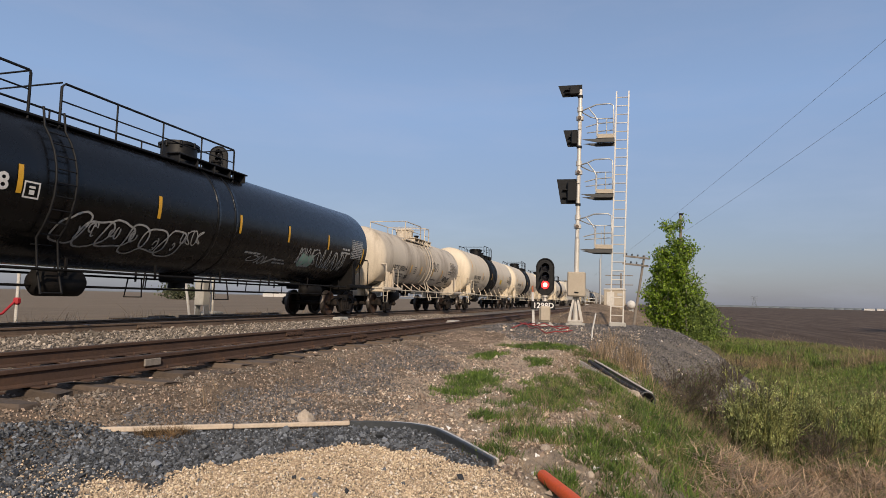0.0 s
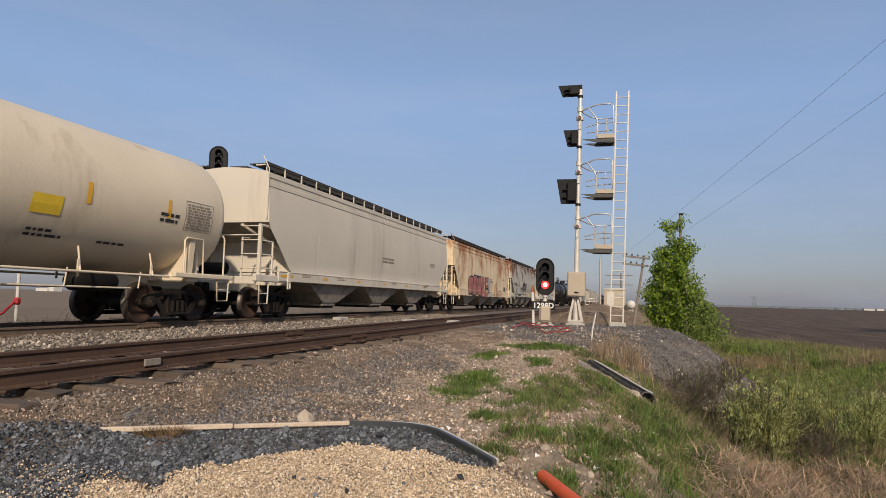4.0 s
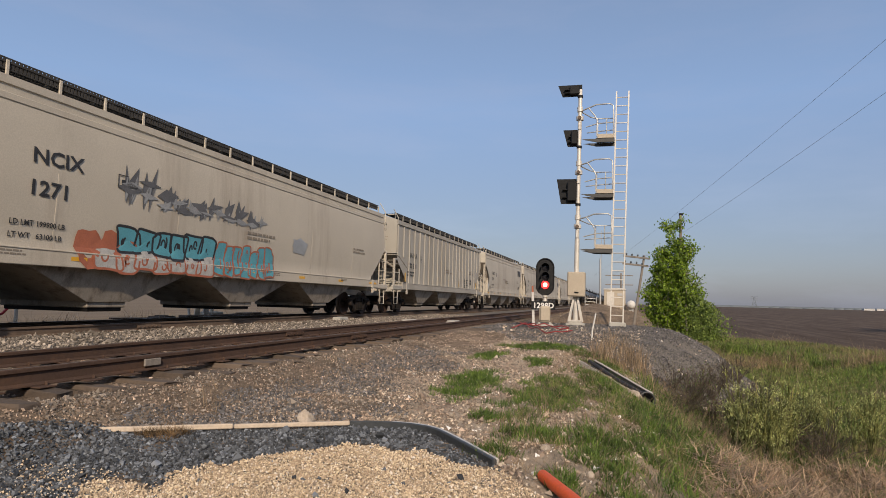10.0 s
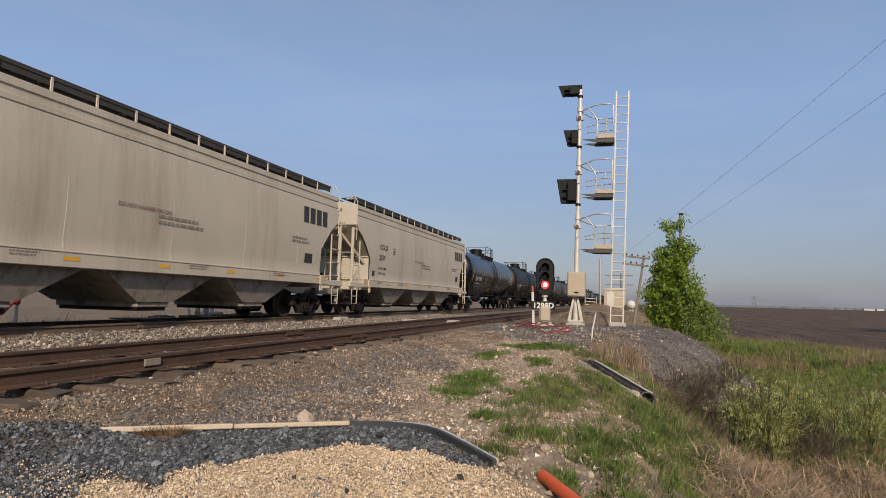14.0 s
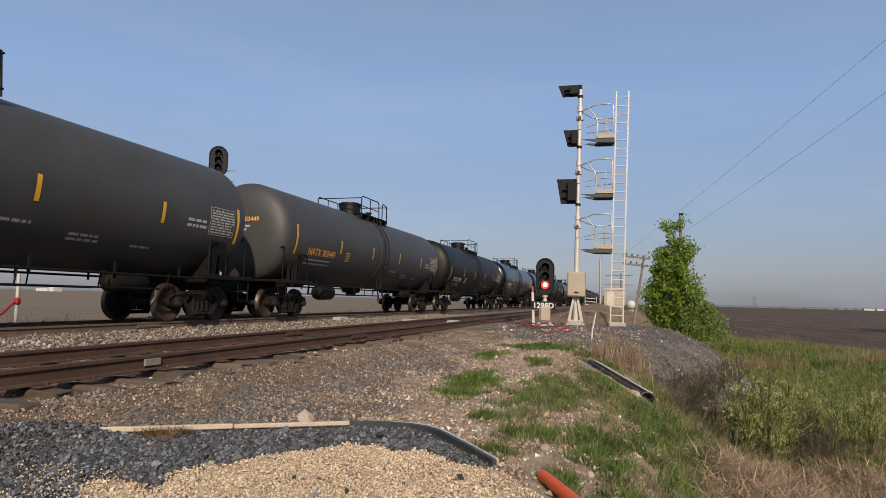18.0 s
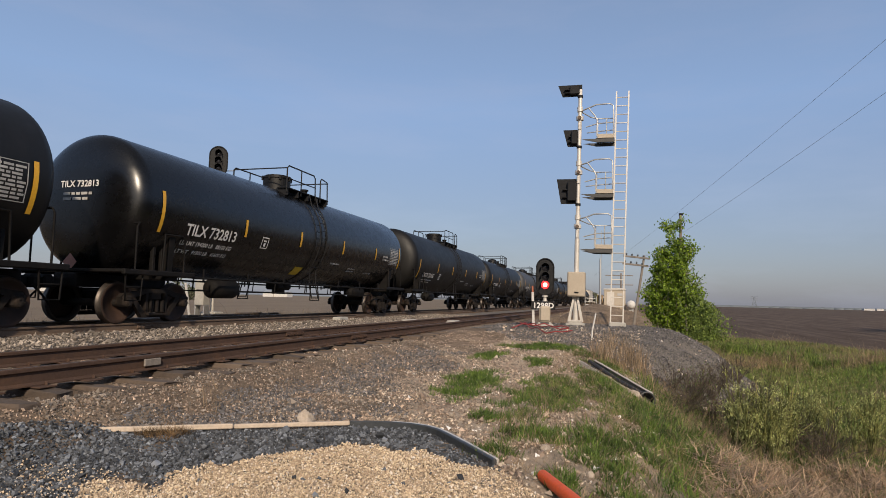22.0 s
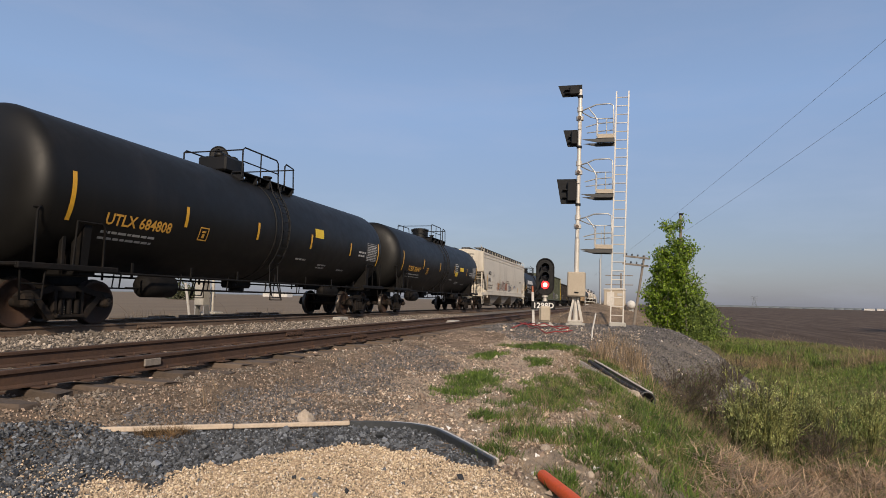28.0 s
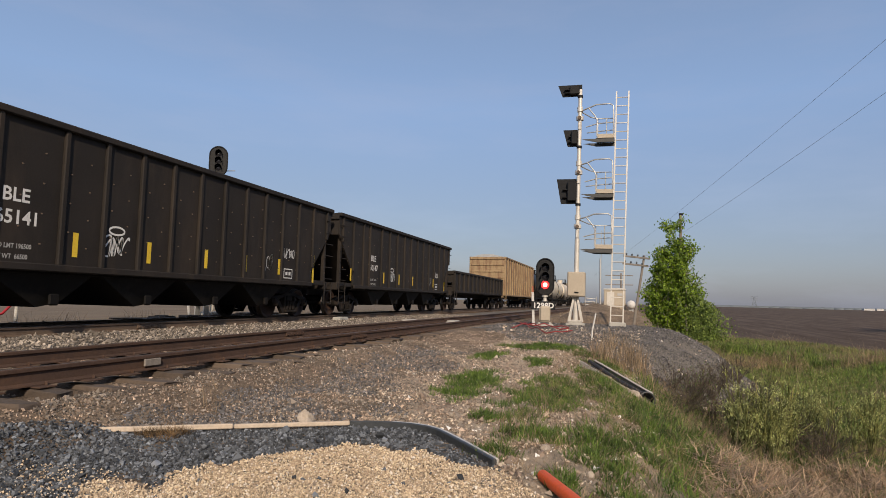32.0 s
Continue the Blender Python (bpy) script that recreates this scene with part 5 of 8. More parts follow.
        for k in range(1, 6):
            y = -be + 2 * be * k / 6
            if not ribs:
                part("side_seam", sk_seam(y), paint, car)
    # marks
    off = 0.018 if marks else 0.014

    def side_x(w):
        best = W
        for (x0, z0), (x1, z1) in zip(side, side[1:]):
            if z0 <= w <= z1 and z1 > z0:
                best = x0 + (x1 - x0) * (w - z0) / (z1 - z0)
        return best
    sk = Skin(lambda u, w, d=0.0: (side_x(w) + off + d, u, w))
    ss = Skin(lambda u, w, d=0.0: (W + 0.006 + d, u, w))
    dark = "ink"
    if text:
        u0 = -be + tu
        part("lettering", sk.text(text, u0, tz, size, wide), dark, car, "reporting mark")
        if num:
            part("number", sk.text(num, u0 - 0.05, tz - size * 1.5, size, wide), dark, car, "car number")
        if logo or sill_h > 0.4:
            part("load_limit", sk.text("LD LMT 223800" if logo else "LD LMT 219900", u0 - 0.1, tz - size * 1.55 - 0.38, 0.135), dark, car)
            part("light_weight", sk.text("LT WT  63100" if logo else "LT WT  66100", u0 - 0.1, tz - size * 1.55 - 0.60, 0.135), dark, car)
        elif text != "NCIX":
            part("small_print", sk.lines(u0 - 0.15, tz - size * 1.55 - 0.22, 2, 1.3, 0.08, rng), dark, car)
        if logo:
            part("warning_text", sk.text("DO NOT HAMMER ON CAR", -1.65, 2.46, 0.125), "faded", car, "faded red warning")
        b = Geo()
        for a in ((0, 0, 0.02, 0.28), (0.26, 0, 0.02, 0.28), (0.02, 0, 0.24, 0.02), (0.02, 0.26, 0.24, 0.02), (0.09, 0.08, 0.1, 0.1)):
            sk.bar(b, u0 + 4.2 * size + 0.3 + a[0], tz - 0.12 + a[1], a[2], a[3], 1)
        part("stencil_box", b, dark, car)
        en = Skin(lambda u, w, d=0.0: (u, -be - 0.012 - d, w))
        part("end_lettering", en.text(text, 0.35, eave - 0.26, 0.20), dark, car)
        if num:
            part("end_number", en.text(num, 0.33, eave - 0.50, 0.20), dark, car)
        part("end_print", en.lines(0.30, eave - 0.72, 4, 0.8, 0.035, rng), "grime", car)
    g = sk.lines(-0.5, 2.35, 2, 1.6, 0.07, rng)
    h = sk.lines(be - 3.2, 2.5, 2, 1.2, 0.06, rng)
    g.add(h.v, h.f)
    part("side_stencil", g, "grime", car)["kind"] = "stuff"
    if tape:
        for k in range(7):
            part("reflector", ss.bar(Geo(), -hl + 1.6 + (2 * hl - 4.0) * k / 6, sill + sill_h * 0.42, 0.75 if k in (0, 6) else 0.36, 0.075, 1), "yellow", car, "yellow reflective strip")
        for u in (-hl + 2.9, -hl + 5.4, 0.6, hl - 5.0):
            part("sill_stencil", ss.lines(u, sill + sill_h * 0.72, 2, 0.7, 0.03, rng), "grime", car)["kind"] = "stuff"
    if logo:
        # company mark: slanted dark blocks
        g = Geo()
        for k in range(4):
            u = be - 2.52 + 0.43 * k
            g.add([sk.at(u, 3.08), sk.at(u + 0.33, 3.08), sk.at(u + 0.37, 3.6), sk.at(u + 0.04, 3.6)], [(0, 1, 2, 3)])
        part("company_mark", g, "ink", car, "slanted dark grey blocks")
        part("data_plate", sk.bar(Geo(), be - 2.36, 1.78, 0.5, 0.30, 2), "ink", car, "black data plate")
        part("data_plate", sk.bar(Geo(), -be + 1.55, 1.58, 0.26, 0.22, 2), "ink", car, "black data plate")
    for sx in (1, -1):
        for s in (-1, 1):
            # jacking pad with its slot
            y = s * (hl - 2.07)
            jp = Geo()
            x, z0, z1 = sx * (W + 0.012), sill - 0.24, sill + sill_h
            for e in (-1, 1):
                jp.box((x, y + e * 0.065, z0 + 0.13), (0.045, 0.05, 0.22), 0.01)
            jp.box((x, y, z0 + 0.03), (0.045, 0.18, 0.06), 0.02).box((x, y, (z1 + z0 + 0.2) / 2), (0.045, 0.18, z1 - z0 - 0.2), 0.01)
            part("jacking_pad", jp, paint, car)
    if marks:
        marks(car, sk, ss, be, rng)
    return car


def ribbed_car(name, c, L, paint, label, top, floor, ribs, text="", num="", textmat="white", tu=2.0, tz=2.2, open_top=True, slope=0.0, hoppers=0, roof=False, seed=1, size=0.5, marks=None, corner=None, studs=False, pitch=None, nudge=(-1, 0.0)):
    """Open hoppers, gondolas and boxcars: panelled sides with outside posts and a top chord."""
    rng = random.Random(seed)
    cat = {"open_hopper_car": "hopper car", "gondola_car": "gondola car", "boxcar": "boxcar"}[name]
    car = thing(name, label, cat, "cars of the passing train", "", pose(MAIN_X, c, 0))
    hl, W = L / 2, 1.50
    be = hl - (0.35 if slope else 0.65)
    lo_e = be - slope
    for sx in (1, -1):
        g = Geo()
        if slope:
            poly = [(-lo_e, floor), (lo_e, floor), (lo_e, floor + 0.5), (be, floor + 1.9), (be, top), (-be, top), (-be, floor + 1.9), (-lo_e, floor + 0.5)]
        else:
            poly = [(-be, floor), (be, floor), (be, top), (-be, top)]
        g.prism(poly, 0, sx * W - 0.03, sx * W + 0.03)
        part("side_wall", g, paint, car)
        tc = Geo().box((sx * (W + 0.03), 0, top - 0.05), (0.20, 2 * be + 0.1, 0.13), 0.02)
        tc.box((sx * (W + 0.02), 0, floor + 0.04), (0.16, 2 * lo_e, 0.14), 0.02)
        part("top_chord", tc, paint, car)
        for k in range(ribs):
            y = -be + 0.07 + (2 * be - 0.14) * k / (ribs - 1) if not pitch else pitch * (k - (ribs - 1) / 2)
            y += nudge[1] if k == nudge[0] else 0.0
            z0 = floor if abs(y) <= lo_e else floor + 0.5 + 1.4 * (abs(y) - lo_e) / max(slope, 0.01)
            part("side_post", Geo().box((sx * (W + (0.05 if pitch else 0.075)), y, (z0 + top) / 2), (0.08 if pitch else 0.12, 0.11, top - z0 - 0.1), 0.02), paint, car)
        for s in (-1, 1) if pitch and not slope else ():
            part("corner_post", Geo().box((sx * (W + 0.06), s * (be - 0.05), (floor + top) / 2), (0.10, 0.12, top - floor - 0.1), 0.02), paint, car)
    for s in (-1, 1):
        e = Geo()
        if slope:
            e.box((0, s * be, (top + floor + 1.9) / 2), (2 * W, 0.06, top - floor - 1.9), 0.0)
            e.add([(-W, s * be, floor + 1.95), (W, s * be, floor + 1.95), (W, s * (lo_e - 1.6), floor - 0.1), (-W, s * (lo_e - 1.6), floor - 0.1)], [(0, 1, 2, 3)])
        else:
            e.box((0, s * be, (top + floor) / 2), (2 * W - 0.06, 0.06, top - floor), 0.0)
            for k in range(5):
                part("end_rib", Geo().box((0, s * (be + 0.05), floor + 0.4 + (top - floor - 1.1) * k / 4), (2 * W - 0.1, 0.10, 0.14), 0.02), paint, car)
        part("end_chord", Geo().box((0, s * (be + 0.03), top - 0.16), (2 * W + 0.06, 0.16, 0.36 if pitch and not slope else 0.16), 0.02), paint, car)
        part("end_wall", e, paint, car)
        fr = Geo().box((0, s * (hl - 0.5), 1.08), (2.95, 0.2, 0.26), 0.02).box((0, s * (hl - 1.7), 0.92), (0.6, 2.6, 0.34), 0.03)
        if slope:
            for x in (-1.42, 1.42):
                fr.box((x, s * (hl - 0.62), (floor + 0.9 + 1.2) / 2 + 0.5), (0.13, 0.13, 2.0), 0.02).box((x, s * (hl - 1.2), 1.15), (0.12, 1.4, 0.16), 0.02)
        part("end_frame", fr, paint, car)
        for x in (-1.60, 1.60):
            z = 0.5
            while z < (2.7 if pitch and not slope else top - 0.3):
                part("end_rung", Geo().tube([(x, s * (be + 0.04), z), (x, s * (be - 0.46), z)], 0.016, 5), paint, car)
                z += 0.4
            for y in (be + 0.04, be - 0.46):
                part("ladder_stile", Geo().tube([(x, s * y, 0.45), (x, s * y, 2.6 if pitch and not slope else 1.2)], 0.02, 5), paint, car)
        if corner and s > 0:
            part("corner_strip", Geo().box((W + 0.17, s * (be - 0.02), (top + floor) / 2), (0.03, 0.10, top - floor - 0.2), 0.008), corner, car, "yellow corner strip")
        truck(car, s * (hl - 2.1))
        coupler(car, hl, s)
    part("floor_frame", Geo().box((0, 0, floor - 0.02), (2 * W - 0.1, 2 * lo_e - 0.1, 0.1)).box((0, 0, floor - 0.18), (0.55, 2 * be - 2, 0.3), 0.03), "under", car)
    if roof:
        part("roof", Geo().prism([(-W - 0.02, top - 0.02), (W + 0.02, top - 0.02), (0.5, top + 0.22), (-0.5, top + 0.22)], 1, -be - 0.05, be + 0.05), "galv", car)
    for k in range(hoppers):
        span = 2 * (hl - 3.1)
        y = -span / 2 + span * (k + 0.5) / hoppers
        w = span / hoppers / 2 - 0.02
        bg = Geo()
        a, b = [(-1.45, y - w, floor), (1.45, y - w, floor), (1.45, y + w, floor), (-1.45, y + w, floor)], [(-1.2, y + 0.1, 0.38), (1.2, y + 0.1, 0.38), (1.2, y + 0.55, 0.45), (-1.2, y + 0.55, 0.45)]
        bg.add(a + b, [(i, (i + 1) % 4, 4 + (i + 1) % 4, 4 + i) for i in range(4)] + [(4, 5, 6, 7)])
        part("outlet_bay", bg, "under", car)
        part("outlet_latch", Geo().cyl((-1.3, y + 0.4, 0.48), (1.3, y + 0.4, 0.48), 0.05, 8).box((1.32, y + 0.35, 0.52), (0.06, 0.22, 0.22), 0.03), "under", car)
    sk = Skin(lambda u, w, d=0.0: (W + 0.036 + d, u, w))
    if text:
        part("lettering", sk.text(text, -be + tu, tz, size), textmat, car, "reporting mark")
        part("number", sk.text(num, -be + tu - (0.1 if slope else -1.25), tz - (size * 1.16 if slope else 0), size), textmat, car, "car number")
        part("load_limit", sk.text("LD LMT 196500", -be + tu - 0.05, 1.39, 0.115, 0.85), "dullwhite", car)
        part("light_weight", sk.text("LT WT  66500", -be + tu - 0.05, 1.21, 0.115, 0.85), "dullwhite", car)
    if marks:
        marks(car, sk, be, rng)
    if studs:
        st = Geo()
        for k in range(ribs - 1):
            y0 = -be + 0.07 + (2 * be - 0.14) * k / (ribs - 1)
            for q in range(7):
                y = y0 + (0.28 if q % 2 else (2 * be - 0.14) / (ribs - 1) - 0.28)
                st.box((W + 0.035, y, floor + 0.45 + q * (top - floor - 0.8) / 7), (0.02, 0.04, 0.03), 0.008)
        part("side_studs", st, "rail_bright", car)["kind"] = "stuff"
    return car


# positions of the coupled ends along the line at the start, metres ahead of the camera
TANKS = "black steel tank car with yellow reflective strips"
CARS = []


def consist():
    def span(a, b):
        return (a + b) / 2, b - a

    def hold(car):
        CARS.append(car)

    def piece(car, sk, u, w, du, dw, signs, fill, line, rng, label="", r=0.03, box=0.75):
        f, o = sk.bubble(u, w, du, dw, signs, rng, r, box)
        if fill:
            part("spray_fill", f, fill, car, label)
        part("spray_outline", o, line, car, "" if fill else label)

    def tag_rust(car, sk, ss, be, rng):
        # a long white wave with a black edge, then outlined letters
        g = Geo()
        top = [(-5.6 + 2.5 * q / 14, 1.78 + 0.62 * math.sin(math.pi * (q / 14) ** 1.6) - 0.25 * (q / 14)) for q in range(15)]
        low = [(-5.6 + 2.5 * q / 14, 1.74 - 0.42 * min(1, 2.2 * q / 14)) for q in range(15)]
        g.add([sk.at(u, w, 0.001) for u, w in top + low], [(q, q + 1, 16 + q, 15 + q) for q in range(14)])
        part("spray_fill", g, "dullwhite", car, "white spray-paint wave with a black edge")
        o = Geo()
        sk.ribbon(o, top, 0.035, 0.003)
        sk.ribbon(o, low, 0.07, 0.003)
        sk.ribbon(o, [(-4.6 + 0.5 * q / 12, 1.7 + 0.16 * math.sin(q)) for q in range(13)], 0.022, 0.003)
        part("spray_outline", o, "ink", car)
        piece(car, sk, -3.2, 1.36, 0.9, 0.7, 2, None, "ink", rng, "black spray-paint outlines", 0.02)
        part("spray_scribble", sk.scrawl(-2.5, 1.9, 0.7, 0.35, 3, 0.018, rng), "ink", car)
        part("spray_fill", sk.scrawl(-1.7, 1.85, 2.3, 0.75, 9, 0.06, rng), "ink", car, "black hatched spray-paint letters")
        piece(car, sk, -1.8, 1.36, 2.4, 0.62, 4, "hopper_grey", "ink", rng, "grey bubble letters", 0.035)
        part("spray_scribble", sk.scrawl(1.3, 1.5, 2.4, 0.7, 5, 0.02, rng), "dullwhite", car)
        piece(car, sk, 4.2, 1.36, 1.9, 0.85, 2, "mint", "ink", rng, "green bubble letters", 0.04)
        piece(car, sk, 6.0, 1.36, 1.3, 0.75, 2, "brick_spray", "ink", rng, "brown bubble letters", 0.04)
        for k, (u, hh) in enumerate(((-be + 1.0, 1.1), (-3.6, 0.5), (-0.6, 0.5), (2.2, 0.5), (4.6, 0.5), (be - 1.2, 1.1))):
            part("reflector", ss.bar(Geo(), u, 1.2, 0.17, hh, 1), "lemon", car, "upright yellow strip")

    def tag_rusty(car, sk, ss, be, rng):
        piece(car, sk, -5.4, 1.0, 3.5, 1.42, 3, "pink_spray", "ink", rng, "large red block letters with black edges", 0.05, 0.28)
        part("spray_shape", sk.text("K", 0.40, 1.02, 1.8, 1.15, 0.050, 0.002), "ink", car, "black edge of a pale letter")
        part("spray_shape", sk.text("K", 0.40, 1.02, 1.8, 1.15, 0.036, 0.005), "dullwhite", car, "pale grey spray-paint letter")
        part("spray_shape", sk.text("RE", -1.72, 1.02, 1.9, 1.02, 0.052, 0.008), "ink", car, "black edge of the red letters")
        part("spray_shape", sk.text("RE", -1.72, 1.02, 1.9, 1.02, 0.036, 0.012), "pink_spray", car, "large faded red block letters")
        part("spray_tag", sk.text("DMAK", 1.52, 2.04, 0.20, 1.1, 0.01), "ink", car, "thin black marker letters")
        part("spray_tag", sk.text("NOLA", 2.37, 1.06, 0.22, 0.7, 0.01), "ink", car)
        part("spray_scribble", sk.slashes(3.7, 1.25, 3.0, 0.55, 9, 0.016, rng), "ink", car)
        part("spray_scribble", sk.scrawl(3.6, 1.05, 2.6, 0.25, 5, 0.014, rng), "brick_spray", car)
        part("data_plate", sk.bar(Geo(), 6.9, 1.5, 0.6, 0.32, 1), "ink", car, "black data plate")
        part("reflector", sk.bar(Geo(), 1.82, 1.4, 0.12, 0.45, 2), "yellow", car, "upright amber strip")

    def tag_white(car, sk, ss, be, rng):
        piece(car, sk, -4.6, 1.16, 3.3, 1.2, 5, "lemon", "ink", rng, "yellow spray-paint block letters", 0.03)
        part("spray_scribble", sk.scrawl(-1.0, 1.9, 0.6, 0.35, 3, 0.02, rng), "ink", car)
        part("spray_scribble", sk.scrawl(4.8, 1.5, 1.2, 0.35, 5, 0.02, rng), "ink", car)
        part("spray_tag", sk.text("RST", 4.3, 2.18, 0.24, 0.9, 0.01), "ink", car, "thin black marker letters")
        part("data_plate", sk.bar(Geo(), 6.3, 1.55, 0.5, 0.34, 1), "ink", car, "black data plate")
        for u, w, hh in ((0.0, 1.44, 0.47), (7.65, 1.5, 0.9), (-6.4, 1.44, 0.47)):
            part("reflector", sk.bar(Geo(), u, w, 0.13, hh, 2), "lemon", car, "upright yellow strip")
        piece(car, sk, 0.95, 1.02, 3.6, 1.1, 6, "white", "ink", rng, "white bubble letters with black outlines", 0.045)

    def tag_blue(car, sk, ss, be, rng):
        part("spray_fill", sk.slashes(-5.0, 2.45, 5.0, 0.95, 9, 0.12, rng), "smoke", car, "sharp dark grey spray-paint strokes")
        part("spray_fill", sk.slashes(-4.9, 2.5, 5.3, 0.6, 11, 0.07, rng), "smoke_pale", car, "pale grey spray-paint strokes")
        part("spray_fill", sk.blob(-5.9, 1.14, 1.6, 0.75, 3, rng), "brick_spray", car, "red spray-paint")
        piece(car, sk, -5.4, 1.12, 3.5, 0.5, 7, "dullwhite", "brick_spray", rng, "cream and red spray-paint", 0.025, 0.5)
        f, o = sk.bubble(-4.9, 1.5, 3.0, 0.55, 6, rng, 0.028, 0.4)
        part("spray_fill", Geo().add([(x + 0.006, y, z) for x, y, z in f.v], f.f), "teal", car, "teal spray-paint letters")
        part("spray_outline", Geo().add([(x + 0.007, y, z) for x, y, z in o.v], o.f), "ink", car)
        piece(car, sk, -1.8, 1.14, 2.6, 0.85, 7, "teal", "brick_spray", rng, "tall teal letters edged in red", 0.022, 0.4)
        part("spray_fill", sk.blob(1.9, 2.0, 0.9, 0.5, 1, rng), "galv", car, "patch of grey spray-paint")
        part("load_limit", sk.text("LD LMT 199900 LB", -be + 2.3, 1.80, 0.135), "ink", car)
        part("light_weight", sk.text("LT WT   63100 LB", -be + 2.3, 1.58, 0.135), "ink", car)

    def tag_ribs(car, sk, ss, be, rng):
        for u in (-7.3, -4.4, -1.95, 0.33, 2.65, 7.2):
            part("reflector", sk.bar(Geo(), u, 1.48, 0.13, 0.43, 1), "yellow", car, "upright amber strip")
        part("data_panel", sk.lines(4.0, 1.95, 5, 1.0, 0.06, rng), "ink", car)["kind"] = "stuff"
        part("end_mark", sk.lines(5.5, 1.9, 2, 0.5, 0.12, rng, 1.5), "ink", car)

    def tag_scribble(car, sk, ss, be, rng):
        for u, du, dw, m in ((-4.7, 1.2, 0.7, "brick_spray"), (-4.1, 1.5, 0.75, "ink"), (-2.7, 1.1, 0.9, "pink"), (-2.3, 1.4, 0.8, "ink"), (-1.1, 0.5, 0.8, "brick_spray"), (-0.7, 0.6, 0.75, "brick_spray"), (0.6, 0.8, 0.75, "navy"), (0.9, 1.4, 0.6, "ink")):
            part("spray_scribble", sk.scrawl(u, 1.5, du, dw, 4, 0.015, rng), m, car, "spray-paint scribble")
        part("spray_arc", sk.ribbon(Geo(), [(1.5 + 0.7 * q / 12, 1.5 + 0.4 * math.sin(math.pi * q / 13) ** 0.7) for q in range(13)], 0.02), "ink", car, "thin black spray-paint arc")
        g = sk.ribbon(Geo(), [(2.94 + 1.24 * q / 14, 1.72 + 0.16 * q / 14 + 0.24 * math.sin(math.pi * q / 14)) for q in range(15)], 0.028)
        g.add([sk.at(3.16, 1.93, 0.002), sk.at(3.56, 1.90, 0.002), sk.at(3.55, 2.20, 0.002)], [(0, 1, 2)])
        part("blue_arrow", g, "navy", car, "curved blue spray-paint arrow")
        for u, w, hh in ((-be + 1.2, 1.5, 1.15), (-4.0, 1.7, 0.4), (2.54, 1.57, 0.4), (5.44, 1.51, 0.44), (8.1, 1.53, 0.9)):
            part("reflector", sk.bar(Geo(), u, w, 0.14, hh, 4), "yellow", car, "upright amber strip")
        part("load_limit", sk.text("LD LMT 221200LB 100300KG", -be + 1.6, 1.82, 0.135), "ink", car)
        part("light_weight", sk.text("LT WT   64800LB  29400KG", -be + 1.6, 1.62, 0.135), "ink", car)

    hold(tank_car(*span(3.4, 24.1), "black_gloss", "long glossy black tank car with white spray-paint scrawl", "", "", radius=1.50, extra="scrawl", seed=3, lad=-4.97, man=-0.2, rails=[(-7.8, -5.32, 0.55), (-4.66, 0.87, 0.55)], stripes=[(u, 2.34, 0.5) for u in (-5.85, -2.52, 0.52, 3.04, 5.7)] + [(8.7, 1.7, 0.9)]))
    hold(tank_car(*span(24.1, 38.9), "cream_dirty", "dirty cream tank car with a long low roof rail", "UICX", "200014", "ink", radius=1.36, zc=2.55, seed=4, size=0.36, trim="cream_dirty", extra="belly", lad=0.18, man=-0.2, rails=[(-2.7, -0.27, 0.64), (0.4, 1.15, 0.64)], stripes=[(u, 1.92, 0.44) for u in (-2.72, -1.14, 0.88, 2.67)]))
    for k, num in enumerate(("259028", "259630", "259541", "259664")):
        hold(tank_car(*span(38.9 + 18.25 * k, 38.9 + 18.25 * (k + 1)), "cream", "cream tank car with a black centre band", "DPRX", num, "ink", band=(1.78, 1.2), seed=5 + k, size=0.34, trim="cream"))
    hold(covered_hopper(*span(111.9, 132.3), "hopper_white", "off-white covered hopper car with smooth sides", "", "", bays=3, seed=11))
    hold(covered_hopper(*span(132.3, 152.4), "hopper_rusty", "heavily rusted cream covered hopper with red spray-paint", "", "", sill=0.98, sill_h=0.40, seed=12, marks=tag_rusty, tape=False, rust_top=True))
    hold(covered_hopper(*span(152.4, 170.2), "hopper_rust", "grey covered hopper with rust blotches and spray-paint", "AEX 5261", "", tz=2.2, tu=1.3, seed=13, marks=tag_rust, tape=False, rust_top=True))
    hold(covered_hopper(*span(170.2, 190.5), "hopper_white", "off-white covered hopper car with yellow spray-paint letters", "DOWX", "21371", sill=1.02, sill_h=0.40, seed=14, marks=tag_white, tape=False))
    hold(tank_car(*span(190.5, 208.8), "black_old", "dull black tank car with yellow strips", "SHPX", "201414", seed=15, radius=1.44, zc=2.58, raised=0.13, size=0.38))
    hold(tank_car(*span(208.8, 227.2), "black_gloss", "glossy black tank car with yellow strips", "GATX", "234820", seed=16, raised=0.10, size=0.38))
    hold(covered_hopper(*span(227.2, 247.6), "hopper", "warm grey covered hopper car with smooth sides", "AOKX", "90356", bays=4, size=0.44, wide=1.3, seed=17, sill=1.06, sill_h=0.42, bay="bay"))
    hold(covered_hopper(*span(247.6, 268.4), "hopper", "warm grey covered hopper with teal spray-paint", "NCIX", "1271", bays=3, tu=2.62, tz=2.92, size=0.38, seed=18, marks=tag_blue))
    hold(covered_hopper(*span(268.4, 287.0), "hopper_grey", "grey covered hopper car with ribbed sides", "NA NA", "100 581", bays=3, seed=19, ribs=True, size=0.34, bay="bay", zk=2.5, drop=1.5, curve=0.9, tape=False, marks=tag_ribs))
